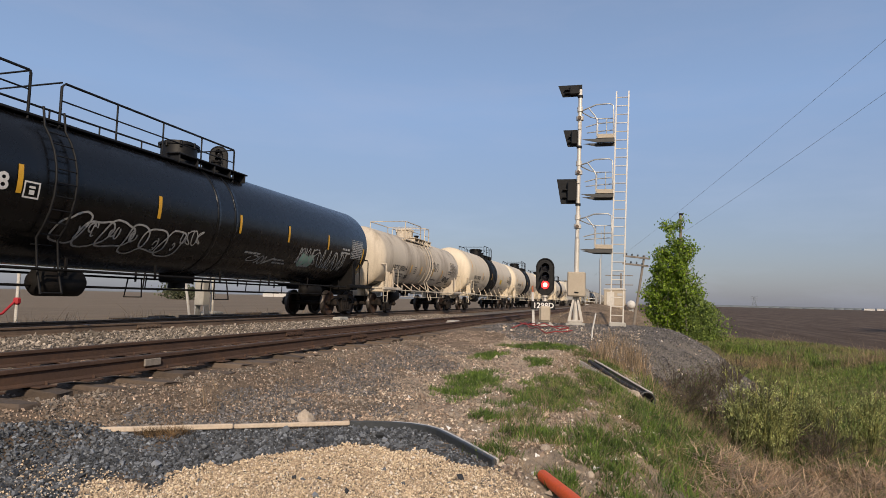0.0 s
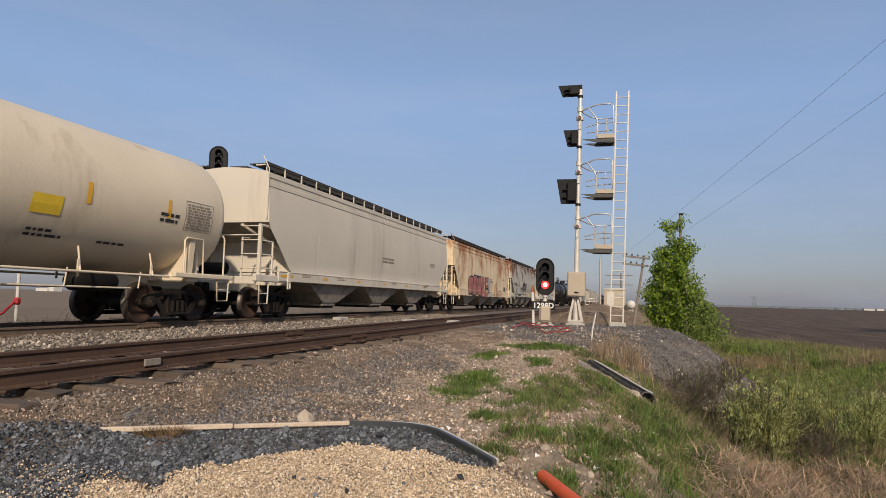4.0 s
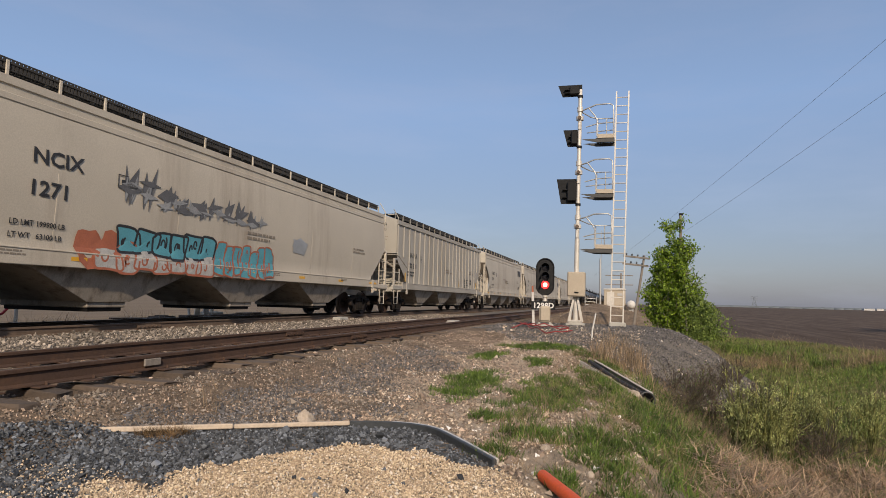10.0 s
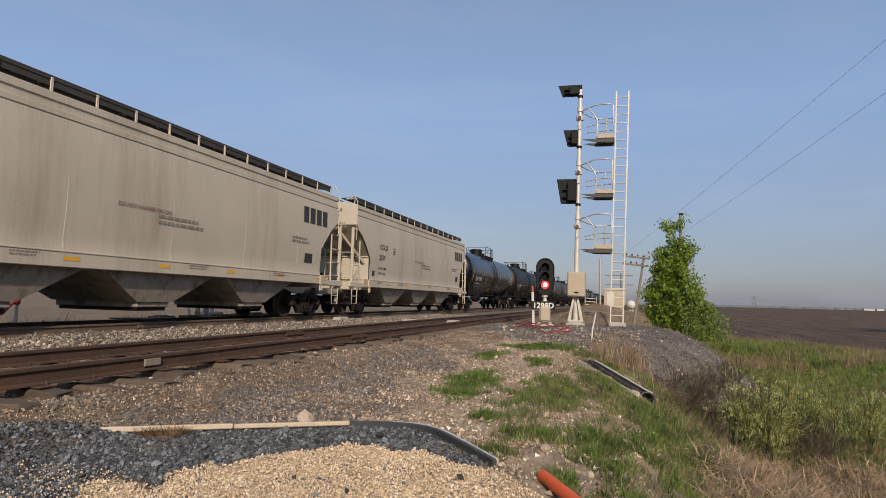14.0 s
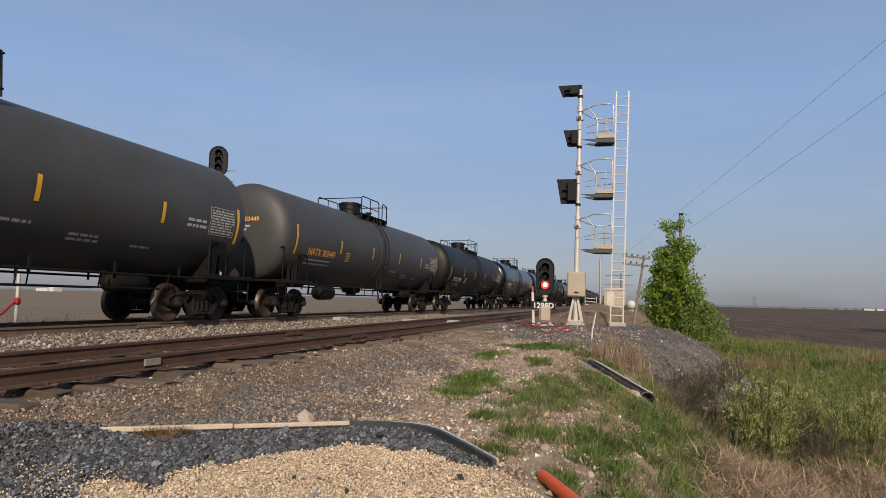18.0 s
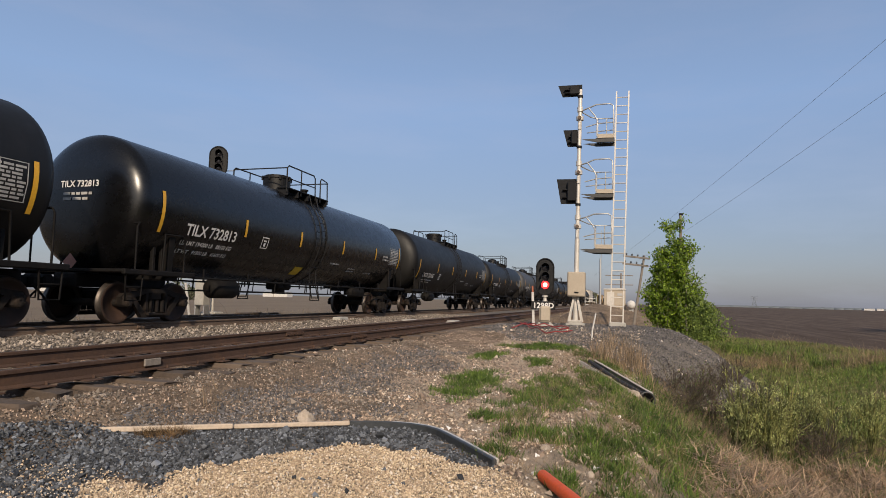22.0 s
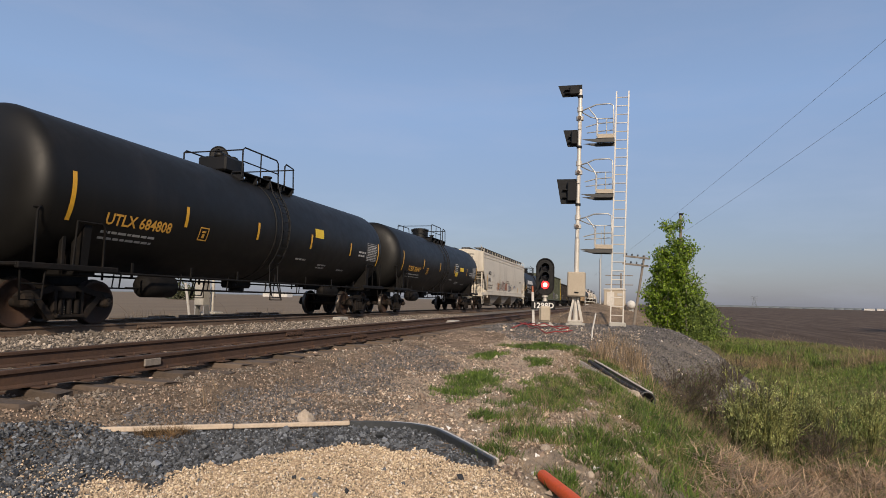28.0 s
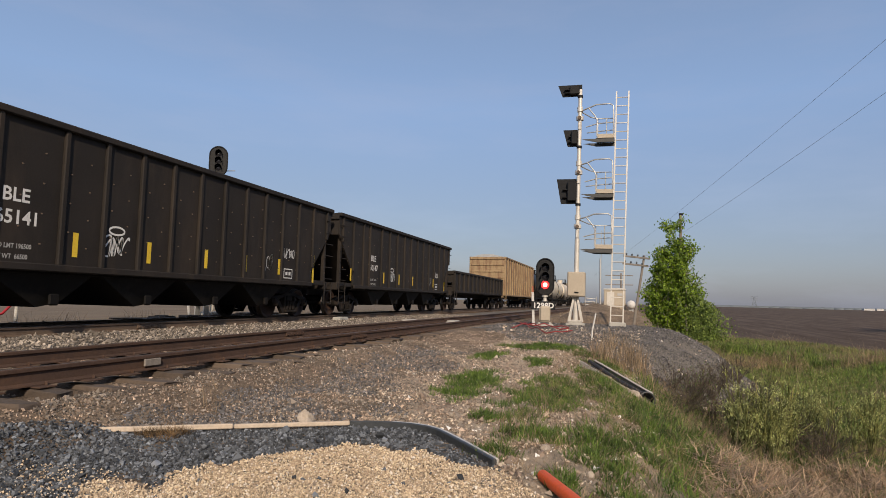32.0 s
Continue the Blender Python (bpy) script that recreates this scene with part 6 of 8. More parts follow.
    for k, num in enumerate(("2276", "2396", "2342", "2366", "2359")):
        hold(covered_hopper(*span(287.0 + 18.53 * k, 287.0 + 18.53 * (k + 1)), "hopper", "warm grey covered hopper car with open sloping ends", "CGLX", num, bays=3, seed=20 + k, logo=True, bay="bay", zk=3.35, drop=1.25, curve=0.75, tu=2.25, tz=2.74, size=0.30))
    row = [(379.65, 398.0, "black_gloss", "TILX", "730601", "white"), (398.0, 416.4, "black_old", "TILX", "730577", "white"), (416.4, 434.7, "black_gloss", "TILX", "730594", "white"),
           (434.7, 453.0, "grey_tank", "NATX", "303230", "amber"), (453.0, 471.2, "grey_tank", "NATX", "303449", "amber"), (471.2, 489.4, "black_old", "GATX", "232328", "white"),
           (489.4, 507.7, "black_gloss", "TILX", "732677", "white"), (507.7, 526.2, "black_gloss", "TILX", "732807", "white"), (526.2, 544.3, "black_old", "UTLX", "676259", "amber"),
           (544.3, 562.5, "black_gloss", "TILX", "732813", "white"), (562.5, 580.9, "black_old", "GATX", "230102", "white"), (580.9, 598.0, "black_old", "GATX", "59614", "white"),
           (598.0, 615.2, "grey_tank", "GATX", "28904", "white"), (615.2, 633.6, "black_old", "BRCX", "5406", "white"), (633.6, 651.6, "black_old", "TCBX", "286437", "amber"),
           (651.6, 669.7, "black_old", "TCBX", "286419", "amber"), (669.7, 687.75, "black_old", "UTLX", "684791", "amber"), (687.75, 705.8, "black_old", "UTLX", "684808", "amber"),
           (705.8, 723.7, "black_old", "TCBX", "286407", "amber")]
    for k, (a, b, paint, text, num, tm) in enumerate(row):
        lab = {"black_gloss": "glossy black tank car with yellow reflective strips", "black_old": "dull black tank car with yellow reflective strips", "grey_tank": "dark grey tank car with yellow reflective strips"}[paint]
        hold(tank_car(*span(a, b), paint, lab, text, num, tm, seed=40 + k, dome=1 if text == "UTLX" else 2 if num in ("59614", "28904") else 0, radius=1.44 if num in ("59614", "28904") else 1.57, zc=2.58 if num in ("59614", "28904") else 2.67, extra="shield" if text in ("UTLX", "TCBX") else "", raised={"5406": 0.13, "28904": 0.19, "59614": 0.08}.get(num, {"TILX": 0.14, "NATX": 0.13}.get(text, 0.0)), size={"BRCX": 0.36, "TILX": 0.39}.get(text, 0.34), lad=1.15 if text == "BRCX" else 0.0, rails=[(-1.7, 0.55, 0.55), (0.62, 1.35, 0.55)] if text == "BRCX" else None, stripes=[(-7.75, 2.06, 0.95), (7.95, 2.06, 0.95)] + [(u, 2.27, 0.48) for u in (-4.35, -1.36, 1.95, 4.9)] if text == "BRCX" else None, man=-0.2 if text == "BRCX" else -1.0 if text == "UTLX" else -0.4))
    hold(covered_hopper(*span(723.7, 744.5), "hopper_white", "off-white covered hopper car with scribbled spray-paint", "NCIX", "6743", bays=3, tape=False, seed=60, marks=tag_scribble))
    hold(tank_car(*span(744.5, 761.5), "black_old", "dull black tank car with white spray-paint writing", "PROX", "74668", "white", radius=1.45, zc=2.62, seed=61, extra="scrawl2", size=0.28, raised=0.20, stripes=[(-7.0, 1.53, 0.93), (7.0, 1.53, 0.93), (-3.6, 2.1, 0.4), (-0.4, 2.1, 0.4), (2.2, 2.1, 0.4), (4.6, 2.1, 0.4)]))

    def tag_green(car, sk, be, rng):
        piece(car, sk, -0.3, 1.1, 1.9, 0.95, 4, "purple", "dullwhite", rng, "purple spray-paint letters", 0.02)
        piece(car, sk, 3.0, 1.1, 3.1, 0.85, 6, "white", "ink", rng, "white bubble letters with black outlines", 0.04)
        post = Skin(lambda u, w, d=0.0: (1.595 + d, u, w))
        part("reflector", post.bar(Geo(), -8.76, 1.04, 0.13, 0.94, 1), "lemon", car, "upright yellow strip")
        for k in range(20):
            y = 0.915 * (k - 9.5)
            if -0.3 < y < 1.6 or 3.0 < y < 6.1:
                part("spray_fill", post.bar(Geo(), y - 0.05, 1.2, 0.10, rng.uniform(0.6, 0.75), 1), "white" if y > 3 else "purple", car)
        for u in (-5.62, -1.96, 1.72, 5.4):
            part("reflector", sk.bar(Geo(), u, 1.07, 0.15, 0.46, 1), "lemon", car, "upright yellow strip")
        for s, u in (("BCOL", -8.60), ("91", -7.42), ("127", -6.76)):
            part("lettering", sk.text(s, u, 2.46, 0.30, 0.92), "white", car, "reporting mark" if u < -8 else "car number")
        part("load_limit", sk.text("LD LMT 162200", -8.6, 1.38, 0.14), "dullwhite", car)
        part("light_weight", sk.text("LT WT", -8.6, 1.18, 0.14), "dullwhite", car)
        b = Geo()
        for a in ((0, 0, 0.03, 0.28), (0.22, 0, 0.03, 0.28), (0.03, 0, 0.19, 0.03), (0.03, 0.25, 0.19, 0.03), (0.08, 0.08, 0.09, 0.1)):
            sk.bar(b, -5.68 + a[0], 2.46 + a[1], a[2], a[3], 1)
        part("stencil_box", b, "white", car)
        part("spray_tag", sk.scrawl(-6.75, 1.3, 0.45, 0.6, 3, 0.014, rng), "dullwhite", car, "small white chalk drawing")
        part("spray_tag", sk.scrawl(-4.1, 1.1, 0.55, 0.55, 4, 0.02, rng), "dullwhite", car)
        part("spray_tag", sk.scrawl(7.9, 1.05, 0.8, 0.7, 3, 0.02, rng), "dullwhite", car)
        part("spray_tag", sk.bar(Geo(), 7.05, 1.2, 0.38, 0.55, 1), "dullwhite", car, "chalk drawing of a can")
        part("data_plate", sk.bar(Geo(), 6.07, 1.17, 0.55, 0.36, 1), "white", car, "black data plate with a white edge")
        inner = Skin(lambda u, w, d=0.0: (1.539 + d, u, w))
        part("data_plate", inner.bar(inner.bar(Geo(), 6.10, 1.20, 0.23, 0.30, 1), 6.36, 1.20, 0.23, 0.30, 1), "ink", car)
        en = Skin(lambda u, w, d=0.0: (u, -be - 0.056 - d, w))
        hi = Skin(lambda u, w, d=0.0: (u, -be - 0.116 - d, w))
        part("end_lettering", hi.text("BCOL 91127", 0.30, 4.16, 0.19, 0.9), "white", car)
        part("end_label", en.bar(Geo(), -0.2, 3.42, 0.75, 0.15, 1), "amber", car, "orange label")
        part("end_print", en.lines(0.1, 2.35, 5, 0.9, 0.06, rng), "dullwhite", car)

    def tag_coal(car, sk, be, rng):
        for u in (-6.4, -3.05, -1.17, 0.74, 2.40, 4.1):
            part("reflector", sk.bar(Geo(), u, 1.32, 0.12, 0.46, 1), "lemon", car, "upright yellow strip")
        part("reflector", sk.bar(Geo(), 6.2, 1.14, 0.12, 0.93, 1), "lemon", car, "upright yellow strip")
        part("spray_tag", sk.scrawl(-2.33, 1.4, 0.62, 0.42, 4, 0.018, rng), "white", car, "small white spray-paint tag with a crown")
        part("spray_tag", sk.ribbon(Geo(), [(-2.02 + 0.2 * math.cos(q * 0.45), 1.92 + 0.08 * math.sin(q * 0.45)) for q in range(15)], 0.02), "white", car)
        part("spray_tag", sk.scrawl(3.35, 1.4, 0.42, 0.45, 3, 0.016, rng), "dullwhite", car)
        part("spray_tag", sk.scrawl(4.4, 1.85, 0.6, 0.28, 4, 0.014, rng), "white", car)
        b = Geo()
        for a in ((0, 0, 0.5, 0.03), (0, 0.27, 0.5, 0.03), (0, 0.03, 0.03, 0.24), (0.47, 0.03, 0.03, 0.24), (0.1, 0.1, 0.12, 0.1), (0.28, 0.1, 0.12, 0.1)):
            sk.bar(b, 4.44 + a[0], 1.22 + a[1], a[2], a[3], 1)
        part("stencil_box", b, "white", car)

    hold(ribbed_car("gondola_car", *span(761.5, 781.8), "green", "olive green high-sided gondola car with ribbed sides", 4.44, 0.95, 20, "", "", "white", seed=62, pitch=0.915, marks=tag_green, corner="lemon"))
    hold(ribbed_car("open_hopper_car", *span(781.9, 797.5), "open_hopper", "dark open-top hopper car with ribbed sides", 3.74, 1.05, 16, "BLE", "65141", "white", tu=2.97, tz=2.19, size=0.33, pitch=0.95, nudge=(3, -0.33), seed=63, slope=1.3, hoppers=4, marks=tag_coal, studs=True))
    hold(ribbed_car("open_hopper_car", *span(797.5, 813.0), "open_hopper", "dark open-top hopper car with ribbed sides", 3.74, 1.05, 16, "BLE", "50147", "white", tu=2.97, tz=2.19, size=0.33, pitch=0.95, nudge=(3, -0.33), seed=64, slope=1.3, hoppers=4, marks=tag_coal, studs=True))
    hold(ribbed_car("gondola_car", *span(813.0, 829.6), "open_hopper", "dark low-sided gondola car", 2.45, 1.15, 14, seed=65))
    hold(ribbed_car("boxcar", *span(829.6, 848.0), "yellow_car", "faded yellow boxcar with rust stains", 4.5, 1.15, 15, seed=66, roof=True))
    for k in range(4):
        hold(tank_car(*span(848.0 + 18.3 * k, 866.3 + 18.3 * k), "black_old" if k == 0 else "cream", TANKS if k == 0 else "pale cream tank car far down the line", "", "", seed=70 + k))


consist()


# ---- crushed stone, turf and brush ----
def spread(n, x0, x1, y0, y1, keep=None, skew=1.0):
    """Random places; skew above one crowds them towards y0."""
    x, y = RNG.uniform(x0, x1, n), y0 + (y1 - y0) * RNG.uniform(0, 1, n) ** skew
    if keep is not None:
        k = keep(x, y)
        x, y = x[k], y[k]
    return x, y


def pile(name, material, label, n, box, size, keep, lift=0.0, skew=1.0, layers=0.5, jit=0.03, shapes=None):
    x, y = spread(n, *box, keep, skew)
    s = RNG.lognormal(math.log(size), 0.35, len(x))
    z = ground_z(x, y) + lift + s * RNG.uniform(-0.1, layers, len(x)) + jit * wob(x, y, 0.35)
    bulk(name, shapes or STONES, np.stack([x, y, z], 1), turns(len(x)), s, material, label, "gravel")


def clear_of_trough(x, y):
    f = np.clip((x + 0.66) / 0.96, 0, 1)
    d = y - (11.75 - 1.2 * f)
    return ~((x > -0.85) & (x < 0.6) & (d > -0.5) & (d < 0.2))


def build_stones():
    pile("beige_gravel", "beige_stone", "heaped beige crushed stone", 98000, (-4.1, 0.1, 2.45, 5.05), 0.0105, lambda x, y: (inside(x + 0.06 * wob(x, y, 0.12), y + 0.06 * wob(y, x, 0.11), BEIGE) | ((RNG.uniform(0, 1, len(x)) < 0.10) & (y < 3.5) & (x > -4.1))) & (y > 2.4 + 0.0 * x), 0.012, layers=1.0, jit=0.02)
    pile("dark_gravel", "dark_stone", "blue-grey crushed ballast stone", 52000, (-5.0, -0.8, 2.6, 5.7), 0.022, lambda x, y: inside(x, y, PAD) & (~inside(x, y - 0.05, BEIGE) | (RNG.uniform(0, 1, len(x)) < 0.03)) & (y > 2.6 + 0.0 * x), 0.0, layers=0.5, jit=0.012)
    pile("strewn_gravel", "dirt_stone", "loose gravel strewn over bare dirt", 68000, (-4.95, 0.2, 3.7, 18), 0.0195, lambda x, y: ~inside(x, y, PAD) & (x < -0.9 + 0.05 * y + 0.4 * wob(x, y, 0.8)) & ((x > -4.7) | (RNG.uniform(0, 1, len(x)) < 0.3)) & (wob(x, y, 0.45, 3.0) + 0.6 * wob(y, x, 0.2) > RNG.uniform(-0.9, 0.3, len(x))), 0.0, 1.45, 0.5, 0.0, CHIPS)
    pile("dark_strewn_gravel", "mound_stone", "dark gravel strewn beside the siding", 30000, (-4.9, -2.2, 4.2, 13), 0.024, lambda x, y: ~inside(x, y, PAD) & (x > -4.35 + 0.3 * wob(x, y, 0.4)) & (wob(x, y, 0.8, 1.0) + 0.5 * wob(y, x, 0.3) - 0.9 * (x + 3.2) > 0.0), 0.0, 1.3, 0.5, 0.0, CHIPS)
    pile("grey_gravel", "track_stone", "grey gravel trodden into the dirt", 30000, (-4.95, -1.6, 4.0, 14), 0.021, lambda x, y: ~inside(x, y, PAD) & (x < -2.0 + 0.5 * wob(x, y, 0.7, 2.0)) & (wob(x, y, 0.5, 8.0) > RNG.uniform(-1.0, 0.4, len(x))), 0.0, 1.35, 0.5, 0.0, CHIPS)
    pile("pale_gravel", "pale_stone", "pale stones on the bare dirt", 20000, (-4.2, 0.6, 3.6, 20), 0.026, lambda x, y: ~inside(x, y, PAD) & (x < 0.1 + 0.03 * y + 0.4 * wob(x, y, 0.8)) & (wob(x, y, 0.7, 2.0) + 0.4 * (x + 2.6) > -0.1), 0.0, 1.2, 0.4, 0.0, CHIPS)
    pile("clods", "dirt_stone", "dry clods of earth on the bank", 1500, (-2.9, 0.6, 4.6, 16), 0.05, lambda x, y: ~inside(x, y, PAD) & (wob(x, y, 0.6, 6.0) > -0.1) & (x < 0.1 + 0.3 * wob(x, y, 0.5)), -0.005, 1.2, 0.2, 0.0)
    pile("main_ballast", "track_stone", "pale crushed ballast beside the main track", 21000, (-10.55, -7.6, 4.5, 34), 0.038, None, 0.05, 1.3, 0.5, 0.02)
    pile("siding_ballast", "dirt_stone", "weathered ballast between the siding ties", 16000, (-7.6, -4.75, 3.4, 32), 0.028, lambda x, y: (x < -5.5) | (RNG.uniform(0, 1, len(x)) < 0.25), -0.01, 1.3, 0.4, 0.01)
    pile("far_side_ballast", "track_stone", "pale ballast beyond the main track", 6000, (-14.6, -12.4, 6, 40), 0.055, None, 0.02, 1.2, 0.5, 0.02)
    pile("mound_ballast", "mound_stone", "grey ballast stone on the signal mound", 95000, (-5.0, 4.0, 13.0, 25.0), 0.026, on_mound, 0.0, 1.5, 0.5, 0.02, CHIPS)
    pile("mound_chips", "pale_stone", "pale stones on the signal mound", 260, (-4.0, 3.5, 13.5, 20.0), 0.05, on_mound, 0.01, 1.0, 0.4, 0.0)


build_stones()


def turf(name, material, label, x, y, height, shapes, tilt=0.35, lift=0.0, kind="stuff", wide=1.0):
    h = height * RNG.uniform(0.5, 1.25, len(x))
    z = ground_z(x, y) + lift - 0.02
    size = np.stack([h * wide, h * wide, h], 1)
    r = turns(len(x), tilt)
    bulk(name, shapes, np.stack([x, y, z], 1), r, h, material, label, "grass", kind)


def tufts(n, per, box, keep=None, spreadr=0.12, skew=1.0):
    cx, cy = spread(n, *box, keep, skew)
    k = len(cx)
    a, r = RNG.uniform(0, 2 * math.pi, (k, per)), spreadr * np.sqrt(RNG.uniform(0, 1, (k, per)))
    return (cx[:, None] + r * np.cos(a)).ravel(), (cy[:, None] + r * np.sin(a)).ravel()


FLAT = blades(8, 2.2, 0.010)
REED = blades(8, 0.5, 0.009, 4)
STALK = blades(8, 0.22, 0.020, 3)
LUSH = blades(8, 0.7, 0.042)

# clumps of fresh grass on the bank: centre and half widths
CLUMPS = [(-2.1, 8.7, 0.36, 1.1), (-0.95, 8.4, 0.46, 1.6), (-1.22, 6.45, 0.30, 0.30), (-0.78, 5.88, 0.34, 0.34), (-0.2, 5.95, 0.33, 0.85), (-1.0, 4.97, 0.15, 0.22),
          (-0.3, 10.6, 0.42, 2.2), (-1.7, 14.5, 0.95, 0.55), (0.35, 8.4, 0.55, 1.9), (-0.5, 13.4, 0.5, 0.6), (-2.6, 12.2, 0.30, 0.45), (-1.5, 11.6, 0.22, 0.5), (-0.45, 4.55, 0.12, 0.3), (0.15, 4.6, 0.3, 0.6)]


def green_patch(x, y):
    near = np.min([((x - cx) / rx) ** 2 + ((y - cy) / ry) ** 2 for cx, cy, rx, ry in CLUMPS], axis=0)
    edge = 1.05 + 0.9 * wob(x, y, 0.3, 1.3) + 0.8 * wob(y, x, 0.13, 4.0) + 0.5 * wob(x, y, 0.07, 2.0)
    return (near < edge * RNG.uniform(0.1, 1.25, len(x))) & ~inside(x, y, PAD) & clear_of_trough(x, y) & ~on_mound(x, y)


def lying(name, material, label, x, y, length, lean, lift):
    """Broken stalks lying about, mostly across the slope."""
    n = len(x)
    a, b = RNG.normal(1.3, 0.9, n) + np.where(RNG.uniform(0, 1, n) < 0.5, math.pi, 0), RNG.normal(lean, 0.22, n)
    z, o = np.zeros(n), np.ones(n)
    rz = np.stack([np.cos(a), -np.sin(a), z, np.sin(a), np.cos(a), z, z, z, o], 1).reshape(n, 3, 3)
    rx = np.stack([o, z, z, z, np.cos(b), -np.sin(b), z, np.sin(b), np.cos(b)], 1).reshape(n, 3, 3)
    bulk(name, STALK, np.stack([x, y, ground_z(x, y) + lift * RNG.uniform(0.1, 1.0, n)], 1), rz @ rx, length * RNG.uniform(0.5, 1.3, n), material, label, "reeds")


def build_grass():
    x, y = tufts(19000, 16, (-3.0, 1.2, 4.0, 15.6), green_patch, 0.06, 1.0)
    turf("grass", "blade", "short fresh green grass in clumps on the ditch bank", x, y, 0.105, LUSH, 0.6)
    x, y = tufts(2600, 8, (-1.6, 1.6, 4.2, 14.0), lambda x, y: (x > -1.15 + 0.4 * wob(x, y, 0.7)) & ~inside(x, y, PAD) & clear_of_trough(x, y) & ~on_mound(x, y), 0.1)
    turf("dry_grass", "straw", "thin dry grass over the bank", x, y, 0.16, FLAT, 0.9)
    x, y = tufts(3000, 16, (0.0, 7.0, 4.6, 18), lambda x, y: ~on_mound(x, y) & clear_of_trough(x, y) & (x > 0.25 + 0.3 * wob(x, y, 0.5)), 0.2)
    turf("ditch_grass", "blade", "rank green grass on the ditch side", x, y, 0.17, LUSH, 0.6)
    x, y = tufts(2700, 12, (0.6, 6.0, 5.0, 14), lambda x, y: (x > 0.9 + 0.5 * wob(x, y, 0.8)) & clear_of_trough(x, y) & ~on_mound(x, y) & (wob(x, y, 0.6, 3.0) > -0.2), 0.25)
    turf("flattened_grass", "straw", "flattened dry grass in the ditch", x, y, 0.26, FLAT, 1.1)
    x, y = tufts(2900, 14, (2.6, 10.5, 12, 26), lambda x, y: ~on_mound(x, y) & (wob(x, y, 1.1, 0.7) > -0.35), 0.3)
    turf("slope_grass", "fresh", "soft green grass on the far side of the ditch", x, y, 0.17, LUSH, 0.6)
    x, y = tufts(75, 11, (-0.6, 0.5, 12.4, 15.6), lambda x, y: clear_of_trough(x, y), 0.14)
    turf("dry_reeds", "straw", "upright dry reeds by the mound", x, y, 0.46, REED, 0.3)
    x, y = tufts(3000, 7, (0.75, 5.0, 5.4, 11.6), lambda x, y: (y < 4.8 + 3.0 * x + 0.5 * wob(x, y, 0.5)) & (y < 10.2 + 0.3 * (x - 2) + 0.5 * wob(x, y, 0.7)), 0.2)
    lying("reed_heap", "reed", "heap of broken tan reeds in the ditch", x, y, 0.31, 1.46, 0.16)
    x, y = tufts(120, 6, (0.9, 4.6, 6.4, 11.0), lambda x, y: (y < 4.6 + 3.0 * x) & (y < 10.0 + 0.3 * (x - 2)), 0.2)
    lying("broken_reeds", "straw", "bent brown reeds standing in the ditch", x, y, 0.30, 0.7, 0.03)
    x, y = tufts(3600, 11, (2.4, 22, 16, 42), lambda x, y: (past_edge(x, y) < 0.3 * wob(x, y, 2)) & ~on_mound(x, y), 0.35)
    turf("bank_grass", "yellow_blade", "yellow-green grass along the field edge", x, y, 0.22, LUSH, 0.5)
    x, y = tufts(3600, 12, (3.4, 22, 21, 42), lambda x, y: (past_edge(x, y) < -0.3) & ~on_mound(x, y) & (wob(x, y, 1.8, 0.5) > -0.05), 0.3)
    turf("bank_turf", "fresh", "fresh green turf along the field edge", x, y, 0.21, LUSH, 0.7)
    x, y = tufts(2400, 10, (2.4, 20, 14, 38), lambda x, y: (past_edge(x, y) < 0.0) & ~on_mound(x, y) & (wob(x, y, 1.5, 2.5) > 0.0), 0.4)
    turf("bank_straw", "straw", "dry grass along the field edge", x, y, 0.40, FLAT, 1.1)
    for cx, cy, r, h in ((5.6, 29.0, 1.0, 0.34), (6.6, 28.0, 0.9, 0.34), (7.6, 27.0, 0.7, 0.28), (9.2, 24.0, 1.0, 0.32), (9.8, 25.0, 1.0, 0.32), (4.4, 29.5, 0.7, 0.3)):
        x, y = tufts(150, 14, (cx - r, cx + r, cy - r, cy + r), lambda x, y: (x - cx) ** 2 + (y - cy) ** 2 < r * r * RNG.uniform(0.2, 1.2, len(x)), 0.2)
        turf("lush_weeds", "fresh", "tall bright green weeds by the field edge", x, y, h, LUSH, 0.5)
    for cx, cy, r in ((4.2, 26.5, 0.9), (6.0, 27.5, 0.8), (8.4, 26.5, 0.9)):
        x, y = tufts(70, 12, (cx - r, cx + r, cy - r, cy + r), None, 0.25)
        turf("tan_weeds", "straw", "tan dead weeds by the field edge", x, y, 0.5, REED, 0.5)
    x, y = tufts(420, 12, (-4.0, 2.2, 24.5, 48), lambda x, y: ~on_mound(x, y) & (x > -4.2), 0.35)
    turf("back_straw", "straw", "dry grass behind the mound", x, y, 0.34, REED, 0.5)
    x, y = tufts(260, 10, (-17.5, -14.4, 8, 40), None, 0.3)
    turf("far_side_straw", "straw", "dry weeds beyond the main track", x, y, 0.4, FLAT, 0.6)
    x, y = tufts(46, 26, (-4.0, -3.66, 4.44, 4.72), None, 0.07)
    turf("dead_weed", "dead", "brown dead weed by the board", x, y, 0.09, BLADES, 1.0, 0.03)
    x, y = tufts(5, 9, (-4.45, -4.1, 5.6, 6.2), None, 0.06)
    turf("dead_stalks", "straw", "dead stalks on the dirt", x, y, 0.26, REED, 0.6)


build_grass()


def leaf_shapes(k=6):
    out = []
    for _ in range(k):
        c = RNG.uniform(-0.25, 0.25)
        v = np.array([(0, 0, 0), (0.38, 0.45, c), (0, 1.0, 0.1), (-0.38, 0.45, c)])
        out.append((v, np.array([(0, 1, 2), (0, 2, 3)])))
    return out


LEAVES = leaf_shapes()
NARROW = [(v * np.array([0.42, 1.3, 1.0]), f) for v, f in LEAVES]


